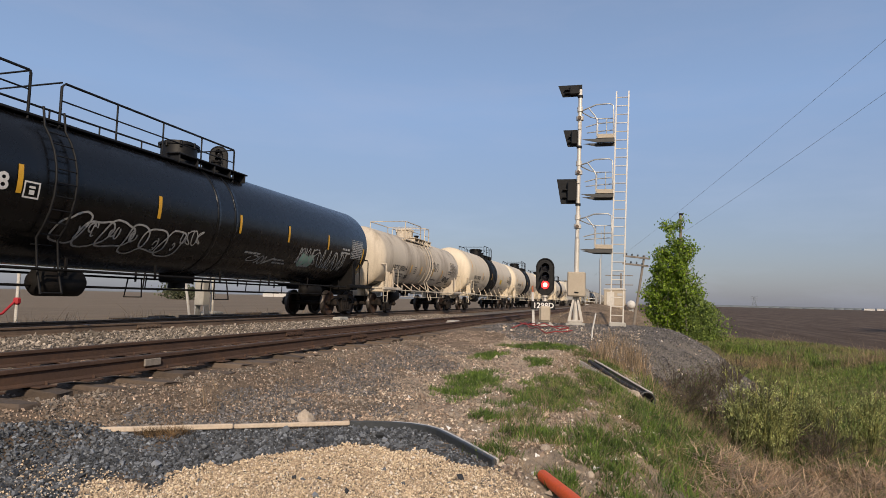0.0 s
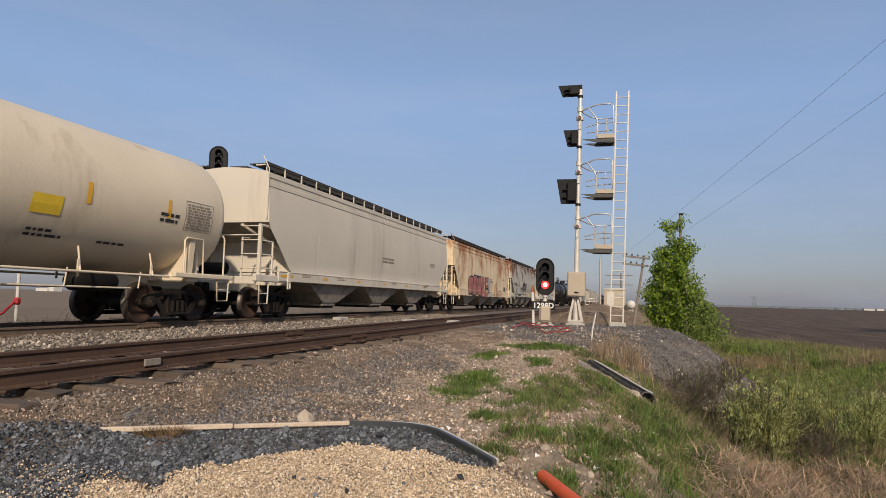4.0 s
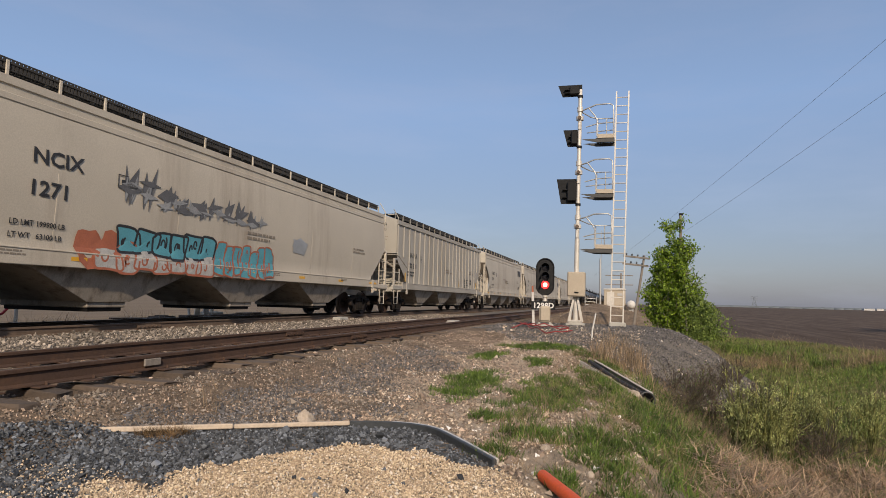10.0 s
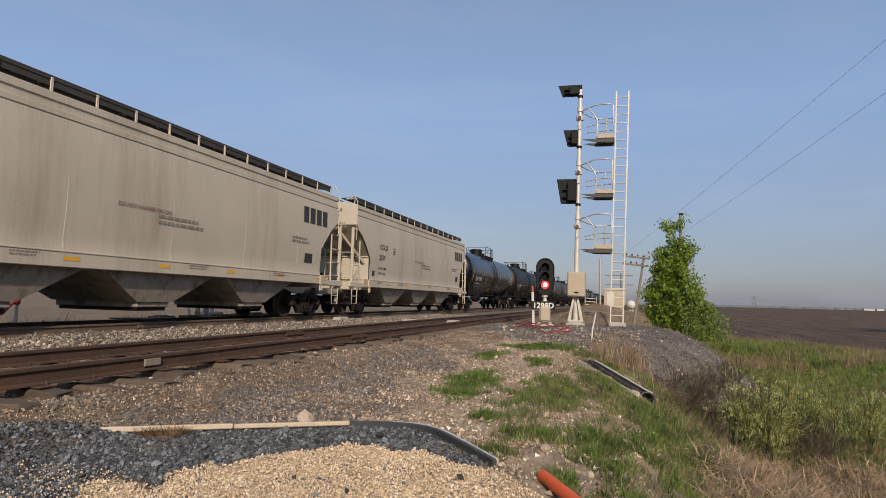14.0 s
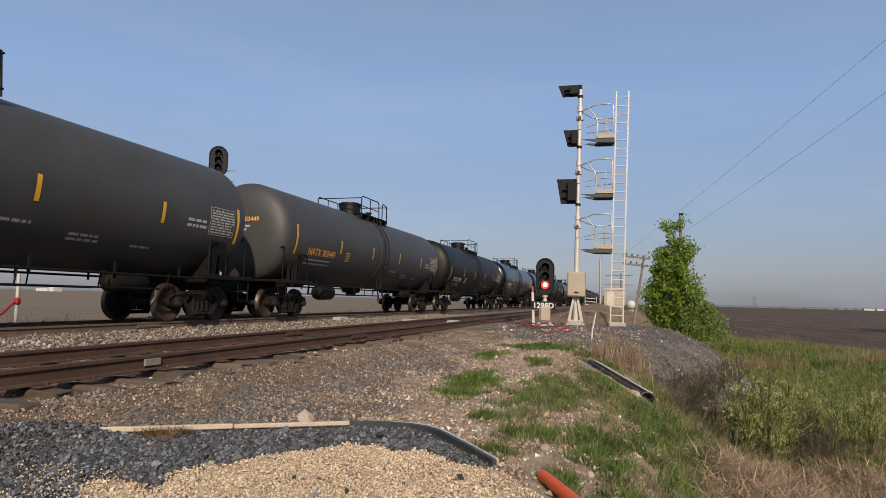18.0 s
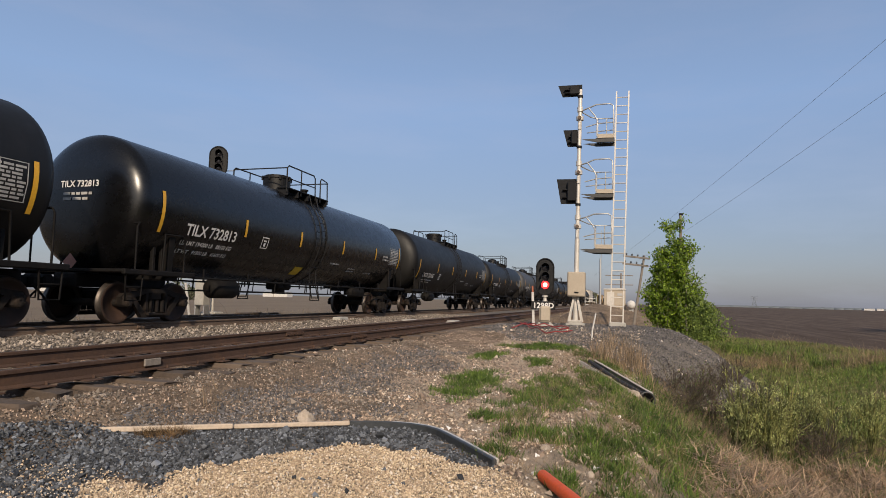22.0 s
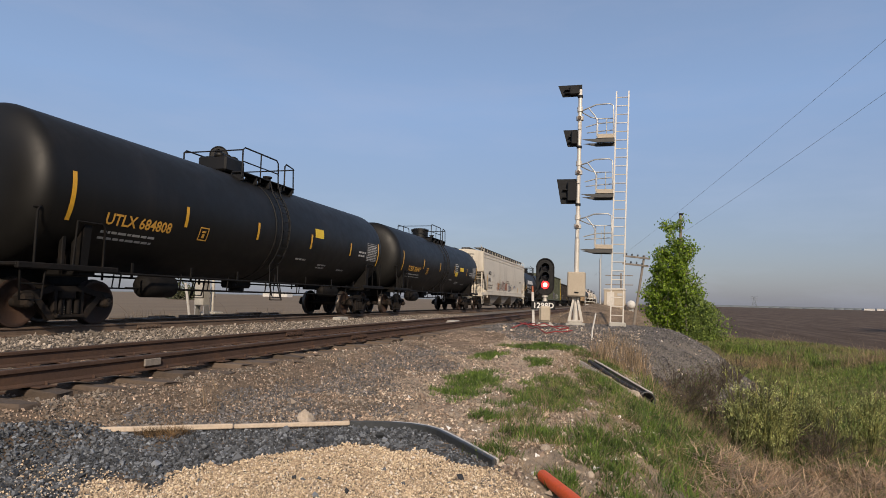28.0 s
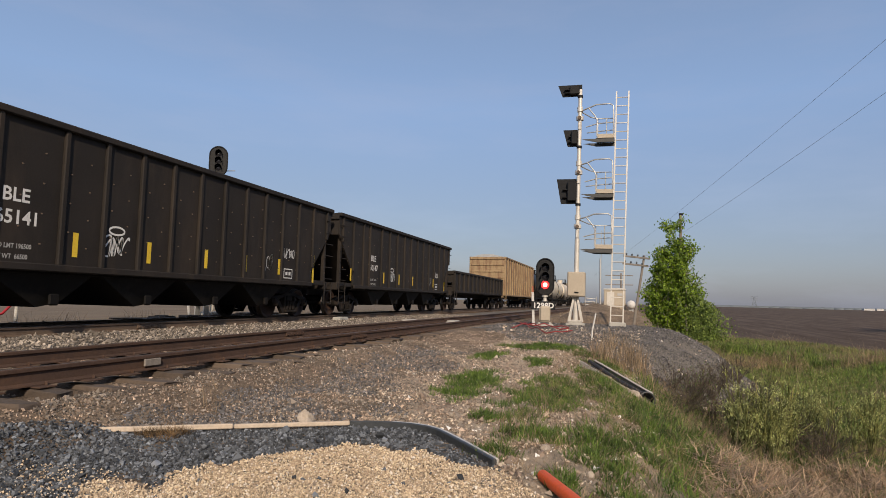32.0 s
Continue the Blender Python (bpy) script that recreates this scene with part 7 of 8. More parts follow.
def shrub(name, x, y, h, spreadr, stems, leaves, leaf_mat, leaf_size, label, category, group="", stem_mat="twig", lift=0.0, jit=0.04):
    z = float(ground_z(x, y)) - 0.05 + lift
    rng = random.Random(int(1000 * x + 77 * y))
    t = thing(name, label, category, group, "", pose(x, y, z))
    g, tips = Geo(), []
    for k in range(stems):
        a = rng.uniform(0, 6.28)
        r = spreadr * rng.uniform(0.15, 1.0)
        hh = h * rng.uniform(0.6, 1.0) * (1.15 - 0.4 * r / spreadr)
        pts = [(r * 0.15 * math.cos(a), r * 0.15 * math.sin(a), 0)]
        for q in range(1, 6):
            f = q / 5
            pts.append((r * f ** 1.3 * math.cos(a) + rng.uniform(-0.04, 0.04), r * f ** 1.3 * math.sin(a) + rng.uniform(-0.04, 0.04), hh * f))
        g.tube(pts, 0.004 * h + 0.0015, 4)
        tips += pts[2:]
        for q in range(2):
            b = pts[rng.randint(2, 4)]
            e = (b[0] + rng.uniform(-0.2, 0.2) * h, b[1] + rng.uniform(-0.2, 0.2) * h, b[2] + rng.uniform(0.05, 0.22) * h)
            g.tube([b, e], 0.004 * h, 3)
            tips.append(e)
    part("branchwork", g, stem_mat, t)["kind"] = "stuff"
    if leaves:
        base = np.array(tips)[RNG.integers(0, len(tips), leaves)]
        pos = base + RNG.normal(0, jit * h, base.shape)
        pos[:, 2] = np.maximum(pos[:, 2], 0.06)
        bulk("leaves", NARROW, pos, turns(leaves), leaf_size * RNG.uniform(0.6, 1.3, leaves), leaf_mat, "", "", "stuff", t)
    return t


def build_brush():
    rng = random.Random(21)
    for x0, x1, y0, y1, n, h in ((1.55, 2.5, 10.5, 11.2, 8, 1.45), (3.0, 4.9, 11.9, 13.0, 10, 1.25)):
        for k in range(n):
            shrub("willow_shrub", rng.uniform(x0, x1), rng.uniform(y0, y1), h * rng.uniform(0.7, 1.1), 0.24, 13, 620, "willow", 0.033, "feathery yellow-green willow shoots in the ditch", "shrub", "willow shrubs in the ditch", "yellow_blade", jit=0.022)
    bare = [(1.55, 14.6, 0.9), (1.9, 15.2, 0.9), (2.3, 16.2, 0.9), (2.7, 15.2, 0.9), (1.3, 13.6, 0.8), (1.9, 13.6, 0.9), (2.6, 14.0, 0.9), (3.2, 14.6, 0.8), (3.3, 13.2, 0.8), (2.9, 12.4, 0.8), (3.1, 11.4, 0.7), (2.9, 10.9, 0.6),
            (3.4, 17.0, 0.8), (2.8, 17.5, 0.8), (1.0, 14.2, 0.7), (1.2, 12.7, 0.7), (1.6, 12.6, 0.8), (2.1, 12.4, 0.9), (0.9, 11.6, 0.5), (2.5, 12.0, 0.7), (2.7, 11.5, 0.6), (3.8, 14.2, 0.7)]
    for k, (x, y, h) in enumerate(bare):
        shrub("bare_bush", x, y, h, 0.6, 34, 230, "olive" if k % 4 else "blade", 0.036, "grey-brown twiggy bush with small olive leaves", "bush", "bare bushes in the ditch")


build_brush()


def build_tree():
    x, y = 1.93, 26.0
    z = float(ground_z(x, y)) - 0.05
    base = -0.72 - z
    t = thing("poplar_tree", "young bright green poplar tree with dense leaves", "tree", "", "", pose(x, y, z))
    H = 4.5
    g, tips = Geo(), []
    rng = random.Random(5)
    trunks = [(0.0, 0.0, 1.0, 0.0), (0.35, 0.2, 0.8, 0.3), (-0.3, -0.1, 0.78, -0.25), (0.5, -0.2, 0.62, 0.25), (-0.5, 0.2, 0.6, -0.15), (0.7, 0.1, 0.42, 0.25), (-0.85, 0.0, 0.62, -0.1), (-0.6, 0.3, 0.45, -0.35)]
    for tx, ty, f, lean in trunks:
        pts = [(0.74 * tx + lean * q / 8 * 0.4 + rng.uniform(-0.04, 0.04), ty + rng.uniform(-0.04, 0.04), H * f * q / 8) for q in range(9)]
        for q in range(8):
            g.cyl(pts[q], pts[q + 1], 0.055 * (1 - q / 8.5), 7, 0.055 * (1 - (q + 1) / 8.5), False)
        for k in range(int(44 * f)):
            q = rng.uniform(0.8, 7.8)
            i = int(q)
            b = Vector(pts[i]).lerp(Vector(pts[i + 1]), q - i)
            a = rng.uniform(0, 6.28)
            ln = (0.25 + 0.78 * math.sin(math.pi * min(1, (q + 0.6) / 9.5)) ** 0.8) * rng.uniform(0.35, 0.82) * (0.6 + 0.4 * f)
            e = b + Vector((math.cos(a) * ln, math.sin(a) * ln, ln * rng.uniform(0.35, 0.9)))
            m = (b + e) / 2 + Vector((0, 0, -0.05))
            g.tube([b, m, e], 0.012, 4)
            tips += [m, e, (m + e) / 2, b.lerp(m, 0.6)]
    part("trunk", g, "bark", t, "several pale slim stems")
    tips = np.array([p[:] for p in tips])
    n = 22000
    c = tips[RNG.integers(0, len(tips), n)]
    pos = c + RNG.normal(0, 0.10, (n, 3))
    # low suckers thicken the foot of the tree
    k = 6000
    lo = np.stack([RNG.normal(0.95, 0.40, k), RNG.normal(-0.2, 0.4, k), RNG.uniform(0.0, 1.0, k) ** 1.3], 1)
    lo[:, 2] *= 2.1 - 0.75 * np.abs(lo[:, 0] - 0.3)
    lo[:, 2] = np.maximum(lo[:, 2], 0.0)
    bulk("low_growth", LEAVES, lo, turns(k), RNG.uniform(0.05, 0.10, k), "fresh", "yellow-green shoots at the foot", "", "stuff", t)
    bulk("crown", LEAVES, pos, turns(len(pos)), RNG.uniform(0.06, 0.115, len(pos)), "leaf", "", "", "stuff", t)


build_tree()


# ---- signals ----
def lamp_head(parent, at, lit=None, w=0.29, h=0.62, back=True):
    """Three-light signal head facing -y: rounded backboard, hooded lenses."""
    g = Geo()
    n = 12
    out = [(w * math.cos(math.pi * k / n), h - w + w * math.sin(math.pi * k / n)) for k in range(n + 1)] + [(w * math.cos(math.pi + math.pi * k / n), -h + w + w * math.sin(math.pi + math.pi * k / n)) for k in range(n + 1)]
    g.prism(out, 1, -0.015, 0.02)
    rim = [(0.93 * u, -0.03, 0.965 * v) for u, v in out] + [(0.93 * out[0][0], -0.03, 0.965 * out[0][1])]
    g.tube(rim, 0.022, 6)
    hd = part("backboard", g, "signal_black", parent, "", at)
    part("lamp_housing", Geo().box((0, 0.14, 0), (0.32, 0.24, 1.0), 0.05), "signal_black", parent, "", at)
    for k, z in enumerate((0.31, 0.02, -0.27)):
        hood = Geo()
        m = 14
        for q in range(m):
            a0, a1 = radians(-25 + 230 * q / m), radians(-25 + 230 * (q + 1) / m)
            pts = []
            for r in (0.135, 0.147):
                for a in (a0, a1):
                    pts.append((r * math.cos(a), r * math.sin(a)))
            p = [(pts[0][0], -0.02, z + pts[0][1]), (pts[1][0], -0.02, z + pts[1][1]), (pts[1][0] * 0.95, -0.26, z + pts[1][1] * 0.95), (pts[0][0] * 0.95, -0.26, z + pts[0][1] * 0.95)]
            o = [(pts[2][0], -0.02, z + pts[2][1]), (pts[3][0], -0.02, z + pts[3][1]), (pts[3][0] * 0.95, -0.26, z + pts[3][1] * 0.95), (pts[2][0] * 0.95, -0.26, z + pts[2][1] * 0.95)]
            hood.add(p + o, [(0, 1, 2, 3), (7, 6, 5, 4), (2, 3, 7, 6)])
        part("hood", hood, "signal_black", parent, "", at)
        on = lit == k
        part("lens", Geo().lathe([(-0.055, 0.001), (-0.05, 0.06), (-0.025, 0.115), (-0.016, 0.13)], 20, (0, 0, z), 1), "lamp_red" if on else "lens", parent, "lit red lens" if on else "dark lens", at)
        if on:
            part("lens_core", Geo().lathe([(-0.068, 0.001), (-0.064, 0.05), (-0.056, 0.075)], 18, (0, 0, z), 1), "lamp_core", parent, "bright core of the lit lens", at)
    return hd


def plain_text(s, size, material, parent, at, name="lettering"):
    vs, fs = letters(s, size)
    w = max(v[0] for v in vs) / 2
    return part(name, Geo().add([(x - w, 0, y) for x, y, _ in vs], fs), material, parent, "", at)


def build_dwarf():
    z = -0.12
    t = thing("dwarf_signal", "short black three-light signal showing red, on a pale post", "railway signal", "", "", pose(-2.50, 20.5, z, 0, 0, 8))
    part("base", Geo().box((0, 0, 0.04), (0.56, 0.5, 0.10), 0.02).box((-0.18, 0, 0.12), (0.08, 0.3, 0.06), 0.01).box((0.18, 0, 0.12), (0.08, 0.3, 0.06), 0.01), "concrete", t)
    part("junction_box", Geo().box((0, 0, 0.42), (0.36, 0.32, 0.52), 0.05).box((0, -0.17, 0.42), (0.28, 0.03, 0.42), 0.02).cyl((0.05, -0.19, 0.30), (0.05, -0.15, 0.30), 0.03, 8), "cabinet", t)
    part("post", Geo().cyl((0, 0, 0.68), (0, 0, 1.15), 0.06, 14).cyl((0, 0, 0.98), (0, 0, 1.03), 0.1, 14).cyl((0, 0, 0.82), (0, 0, 0.86), 0.09, 14), "alu", t)
    part("figure_board", Geo().box((-0.05, -0.10, 0.70), (0.78, 0.02, 0.27), 0.004), "signal_black", t, "black board with white figures")
    plain_text("1298D", 0.25, "white", t, pose(-0.05, -0.114, 0.615))
    lamp_head(t, pose(0.0, -0.05, 1.645), 2, 0.30, 0.62)
    # white marker post beside it
    p = thing("marker_post", "white marker post with a rusty top", "marker post", "", "", pose(-2.85, 20.4, -0.15, 0, -2, 0))
    part("shaft", Geo().box((0, 0, 0.58), (0.085, 0.05, 1.16), 0.01), "far_wall", p)
    part("tip", Geo().box((0, 0, 1.26), (0.06, 0.045, 0.22), 0.01), "brick_spray", p, "rust-red top")


build_dwarf()


def build_mast():
    z0 = -0.10
    t = thing("mast_signal", "tall pale signal mast with three black heads and a ladder", "railway signal", "", "", pose(-1.60, 21.7, z0, 0, 0.9, 0))
    part("base", Geo().box((0, 0, 0.05), (0.62, 0.5, 0.10), 0.02).box((0, 0, 0.13), (0.44, 0.34, 0.06), 0.01), "concrete", t)
    b = Geo()
    for sx in (-1, 1):
        b.prism([(sx * 0.26, 0.14), (sx * 0.18, 0.14), (sx * 0.02, 1.0), (sx * 0.09, 1.0)], 1, -0.14, -0.11)
        b.prism([(sx * 0.26, 0.14), (sx * 0.18, 0.14), (sx * 0.02, 1.0), (sx * 0.09, 1.0)], 1, 0.11, 0.14)
    b.cyl((0, 0, 0.15), (0, 0, 1.0), 0.09, 12).box((0, 0, 0.18), (0.5, 0.34, 0.04), 0.01)
    part("pedestal", b, "alu", t)
    part("relay_case", Geo().box((0.02, -0.16, 1.42), (0.60, 0.36, 0.84), 0.03).box((0.02, -0.35, 1.42), (0.54, 0.02, 0.78), 0.008), "cabinet", t)
    part("case_latch", Geo().box((0.04, -0.37, 1.14), (0.15, 0.03, 0.05), 0.01), "signal_black", t)
    part("pole", Geo().cyl((0, 0, 1.0), (0, 0, 3.0), 0.085, 14).cyl((0, 0, 3.0), (0, 0, 8.3), 0.07, 14), "alu", t)
    for z in (7.55, 5.62, 3.72):
        part("bracket", Geo().cyl((0, 0, z - 0.05), (0, 0, z + 0.12), 0.10, 12).cyl((0, 0, z - 0.35), (0, 0, z - 0.22), 0.13, 12).box((0, -0.02, z - 0.55), (0.10, 0.16, 0.3), 0.02), "alu", t)
        part("junction", Geo().cyl((0, -0.10, z - 0.30), (0, -0.2, z - 0.30), 0.06, 10), "rail_bright", t, "rusty junction cap")
        # platform
        pl = Geo()
        zf = z - 1.06
        pl.box((0.88, 0.12, zf), (0.62, 0.62, 0.03), 0.006)
        pl.prism([(0.10, zf - 0.03), (0.57, zf - 0.14), (1.19, zf - 0.14), (1.19, zf - 0.02), (0.3, zf - 0.02)], 1, -0.20, -0.17)
        pl.prism([(0.10, zf - 0.03), (0.57, zf - 0.14), (1.19, zf - 0.14), (1.19, zf - 0.02), (0.3, zf - 0.02)], 1, 0.42, 0.45)
        part("platform", pl, "grate", t)
        part("toe_board", Geo().box((0.90, -0.20, zf + 0.07), (0.56, 0.02, 0.14), 0.004), "cabinet", t)
        r = Geo()
        r.tube([(0.08, -0.05, z - 0.02), (0.30, -0.18, z + 0.02), (0.55, -0.20, z + 0.12), (1.02, -0.20, z + 0.14), (1.14, -0.20, z + 0.06), (1.17, -0.20, z - 0.9)], 0.024, 6)
        r.tube([(0.08, 0.05, z - 0.06), (0.36, 0.36, z - 0.15), (0.60, 0.42, z - 0.2), (1.15, 0.42, z - 0.2), (1.17, 0.42, z - 0.9)], 0.022, 6)
        r.tube([(0.30, -0.18, z + 0.02), (0.52, -0.2, z - 0.26), (0.60, -0.20, z - 0.42), (0.60, -0.20, z - 1.0)], 0.022, 6)
        r.tube([(0.22, -0.2, z - 0.66), (0.62, -0.20, z - 0.55), (1.15, -0.20, z - 0.52)], 0.02, 6)
        r.tube([(0.22, 0.42, z - 0.70), (0.62, 0.42, z - 0.66), (1.15, 0.42, z - 0.62)], 0.018, 6)
        for x in (0.60, 0.9, 1.15):
            r.tube([(x, 0.42, zf), (x, 0.42, z - 0.2)], 0.018, 6)
        part("railing", r, "galv", t)
    # heads seen from behind and the side
    for z, w, h, x in ((8.30, 0.78, 0.42, -0.34), (6.58, 0.50, 0.60, -0.26), (4.68, 0.72, 0.88, -0.34)):
        g = Geo()
        g.prism([(x - w / 2 - 0.06, z + h / 2), (x + w / 2, z + h / 2), (x + w / 2, z - h / 2), (x - w / 2 + 0.10, z - h / 2)], 1, 0.06, 0.10)
        g.box((x + w * 0.18, 0.0, z), (w * 0.45, 0.18, h * 0.8), 0.03)
        for s in (-0.25, 0.05):
            g.box((x + 0.05, -0.01, z + s * h), (w * 0.7, 0.10, 0.035), 0.01)
        part("signal_head", g, "signal_black", t)
        part("head_clamp", Geo().box((-0.02, 0.02, z - 0.1), (0.16, 0.14, h * 0.8), 0.02).cyl((0, 0, z - h / 2 - 0.08), (0, 0, z - h / 2), 0.095, 12), "signal_black", t)
    # ladder
    for x0, x1 in ((1.16, 1.232), (1.57, 1.642)):
        part("ladder_rail", Geo().prism([(x0 - 0.022, 0.13), (x0 + 0.022, 0.13), (x1 + 0.022, 8.18), (x1 - 0.022, 8.18)], 1, 0.01, 0.09), "alu", t)
    rung = shared("ladder_rung", lambda: Geo().cyl((-0.19, 0, 0), (0.19, 0, 0), 0.018, 8), "alu")
    for k in range(26):
        z = 0.42 + 0.302 * k
        part("ladder_rung", rung, "galv", t, "", pose(1.365 + 0.0715 * z / 8, 0.05, z))
    part("ladder_foot", Geo().box((1.39, 0.05, 0.08), (0.56, 0.35, 0.22), 0.03), "concrete", t)


build_mast()


def build_left_signal():
    x, y = -16.0, 21.4
    t = thing("far_signal", "mast signal with a dark head beyond the main track", "railway signal", "", "", pose(x, y, -0.22))
    part("pole", Geo().cyl((0, 0, 0), (0, 0, 5.9), 0.07, 12).cyl((-0.38, 0.1, 0), (-0.38, 0.1, 6.0), 0.03, 8), "alu", t)
    part("base", Geo().box((0, 0, 0.1), (0.7, 0.6, 0.2), 0.04), "concrete", t)
    lamp_head(t, pose(0, -0.1, 6.36, 0, 0, 33), None, 0.37, 0.63)
    rl = Geo()
    for a in (-0.9, -0.45, 0.0):
        rl.tube([(a * 0.6 - 0.1, 0.2, 5.15), (a * 0.6 - 0.1, 0.2, 6.05)], 0.02, 5)
    rl.tube([(-0.7, 0.2, 6.03), (0.5, 0.35, 6.03)], 0.02, 5).tube([(-0.7, 0.2, 5.6), (0.5, 0.35, 5.6)], 0.018, 5)
    part("railing", rl, "galv", t)
    part("platform", Geo().box((-0.1, 0.25, 5.12), (1.2, 0.5, 0.05), 0.01), "alu", t)
    c = thing("signal_case", "grey equipment case on legs beyond the main track", "equipment case", "", "", pose(-16.0, 20.75, -0.22))
    part("case", Geo().box((0, 0, 0.95), (0.42, 0.42, 1.0), 0.03), "concrete", c)
    for a in (-0.2, 0.2):
        part("leg", Geo().box((a, 0, 0.22), (0.06, 0.3, 0.46), 0.01), "galv", c)
    p = thing("leaning_post", "leaning white post beyond the main track", "post", "", "", pose(-16.0, 20.08, -0.24, 0, 0, 0) @ pose(0, 0, 0, 14, 0, 0))
    part("shaft", Geo().box((0, 0, 0.68), (0.09, 0.06, 1.36), 0.01), "far_wall", p)
    p = thing("barrier_post", "white post with red tape beyond the main track", "post", "", "", pose(-16.0, 13.0, -0.35))
    part("shaft", Geo().cyl((0, 0, 0), (0, 0, 1.5), 0.045, 10), "far_wall", p)
    part("tape", Geo().tube([(0, -0.05, 0.72), (0.0, -0.4, 0.38), (0, -0.9, 0.25), (0, -2.4, 0.2)], 0.035, 6).box((0, 0, 0.72), (0.16, 0.16, 0.2), 0.04), "red", p, "red plastic tape")
    pj = Geo()
    rng = random.Random(3)
    for k in range(16):
        pj.box((-15.2 + rng.uniform(-0.7, 0.5), 16.6 + k * 0.55 + rng.uniform(-0.2, 0.2), -0.20 + rng.uniform(0, 0.08)), (rng.uniform(0.15, 0.4), rng.uniform(0.4, 1.5), rng.uniform(0.04, 0.12)), 0.01, Matrix.Rotation(rng.uniform(-0.5, 0.5), 3, "Z"))
    tagged(part("discarded_planks", pj, "tie", None), "grey planks lying beyond the main track", "planks", "", "stuff")


build_left_signal()


# ---- small things beside the line ----
def build_details():
    # pale board and black edging round the gravel pad
    def strip(pts, w, h, z):
        g = Geo()
        for (x0, y0), (x1, y1) in zip(pts, pts[1:]):
            a = math.atan2(y1 - y0, x1 - x0)
            g.box(((x0 + x1) / 2, (y0 + y1) / 2, z), (math.hypot(x1 - x0, y1 - y0) + 0.01, w, h), 0.008, Matrix.Rotation(a, 3, "Z"))
        return g
    solo("board", strip([(-4.33, 4.333), (-3.39, 4.913)], 0.045, 0.045, -0.486), "board", "pale sawn board edging the gravel", "board", "boards edging the gravel")
    solo("board", strip([(-3.378, 4.928), (-2.50, 5.468)], 0.04, 0.04, -0.49), "board", "pale sawn board edging the gravel", "board", "boards edging the gravel")
    e = [(-2.49, 5.474), (-2.30, 5.556), (-2.13, 5.594), (-1.93, 5.60), (-1.75, 5.55), (-1.62, 5.46), (-1.50, 5.33), (-1.25, 5.03), (-0.917, 4.600)]
    solo("edging_strip", strip(e, 0.035, 0.10, -0.52), "edging", "black plastic edging strip round the gravel", "edging")
    solo("metal_edging", strip([(x, y + 0.045) for x, y in e[2:]], 0.05, 0.05, -0.50), "alu", "grey metal cap on the edging", "edging")
    bm = bmesh.new()
    bmesh.ops.create_icosphere(bm, subdivisions=3, radius=0.14)
    for v in bm.verts:
        v.co *= 0.8 + 0.45 * noise.noise(v.co * 9)
        k = 1 - 0.45 * max(0.0, v.co.z / 0.14)
        v.co.x, v.co.y, v.co.z = v.co.x * k, v.co.y * k, v.co.z * 1.15
    me = bpy.data.meshes.new("rock")
    bm.to_mesh(me)
    bm.free()
    me.materials.append(M["rock"])
    tagged(part("rock", me, "rock", None, "", pose(-2.93, 5.42, -0.485) @ Matrix.Scale(0.70, 4)), "pale pointed rock by the board", "rock")
    rng = random.Random(9)
    for x, y, s in ((-1.75, 6.4, 0.22), (-0.55, 6.0, 0.28), (-0.75, 5.6, 0.25), (-0.62, 5.25, 0.3), (-0.3, 5.4, 0.22), (-0.1, 5.2, 0.2), (-0.25, 5.0, 0.26), (-1.2, 9.2, 0.3), (-0.9, 8.4, 0.45), (-2.9, 9.9, 0.3), (-2.1, 7.4, 0.2), (-1.5, 7.1, 0.22), (0.17, 10.2, 0.8)):
        tagged(part("rock", me, "rock", None, "", pose(x, y, float(ground_z(x, y)) + 0.02, rng.uniform(0, 90), rng.uniform(0, 90), rng.uniform(0, 360)) @ Matrix.Scale(s, 4)), "small pale rock half sunk in the dirt", "rock", "small rocks on the dirt")
    # orange conduit end
    g = Geo().tube([(-0.535, 4.38, -0.495), (-0.30, 3.95, -0.50), (0.0, 3.4, -0.53), (0.35, 2.8, -0.62)], 0.042, 14)
    solo("orange_conduit", g, "orange", "orange plastic conduit poking out of the ground", "pipe")
    # steel channel with a pipe end on the bank
    c = thing("cable_trough", "dark steel cable trough sloping down the bank", "cable trough", "", "")
    a, b = Vector((-0.66, 11.75, -0.47)), Vector((0.30, 10.55, -0.85))
    d = (b - a).normalized()
    sd = d.cross(Vector((0, 0, 1))).normalized()
    up = sd.cross(d)
    def beam(u, w, du, dw):
        pts = []
        for e in (a, b):
            for i, j in ((0, 0), (1, 0), (1, 1), (0, 1)):
                pts.append(e + sd * (u + du * i) + up * (w + dw * j))
        return Geo().add(pts, [(3, 2, 1, 0), (4, 5, 6, 7)] + [(i, (i + 1) % 4, 4 + (i + 1) % 4, 4 + i) for i in range(4)])
    part("channel", beam(-0.16, 0.0, 0.32, 0.02), "edging", c)
    part("flange", beam(-0.16, 0.02, 0.015, 0.10), "edging", c)
    part("flange", beam(0.145, 0.02, 0.015, 0.10), "alu", c, "bare metal edge")
    part("rim", beam(-0.175, 0.115, 0.035, 0.015), "alu", c, "bare metal edge")
    part("cable", Geo().tube([a + up * 0.10 - sd * 0.05, (a + b) / 2 + up * 0.09, b + up * 0.12 + sd * 0.04], 0.035, 8), "wire", c)
    part("pipe_end", Geo().lathe([(-0.35, 0.13), (0.0, 0.13), (0.0, 0.11), (-0.35, 0.11)], 20, (0, 0, 0), 1), "edging", c, "open black pipe end", Matrix.Translation(b + Vector((0.06, -0.06, 0.03))) @ pose(0, 0, 0, 8, 0, 190))
    # red hose on the mound
    g = Geo()
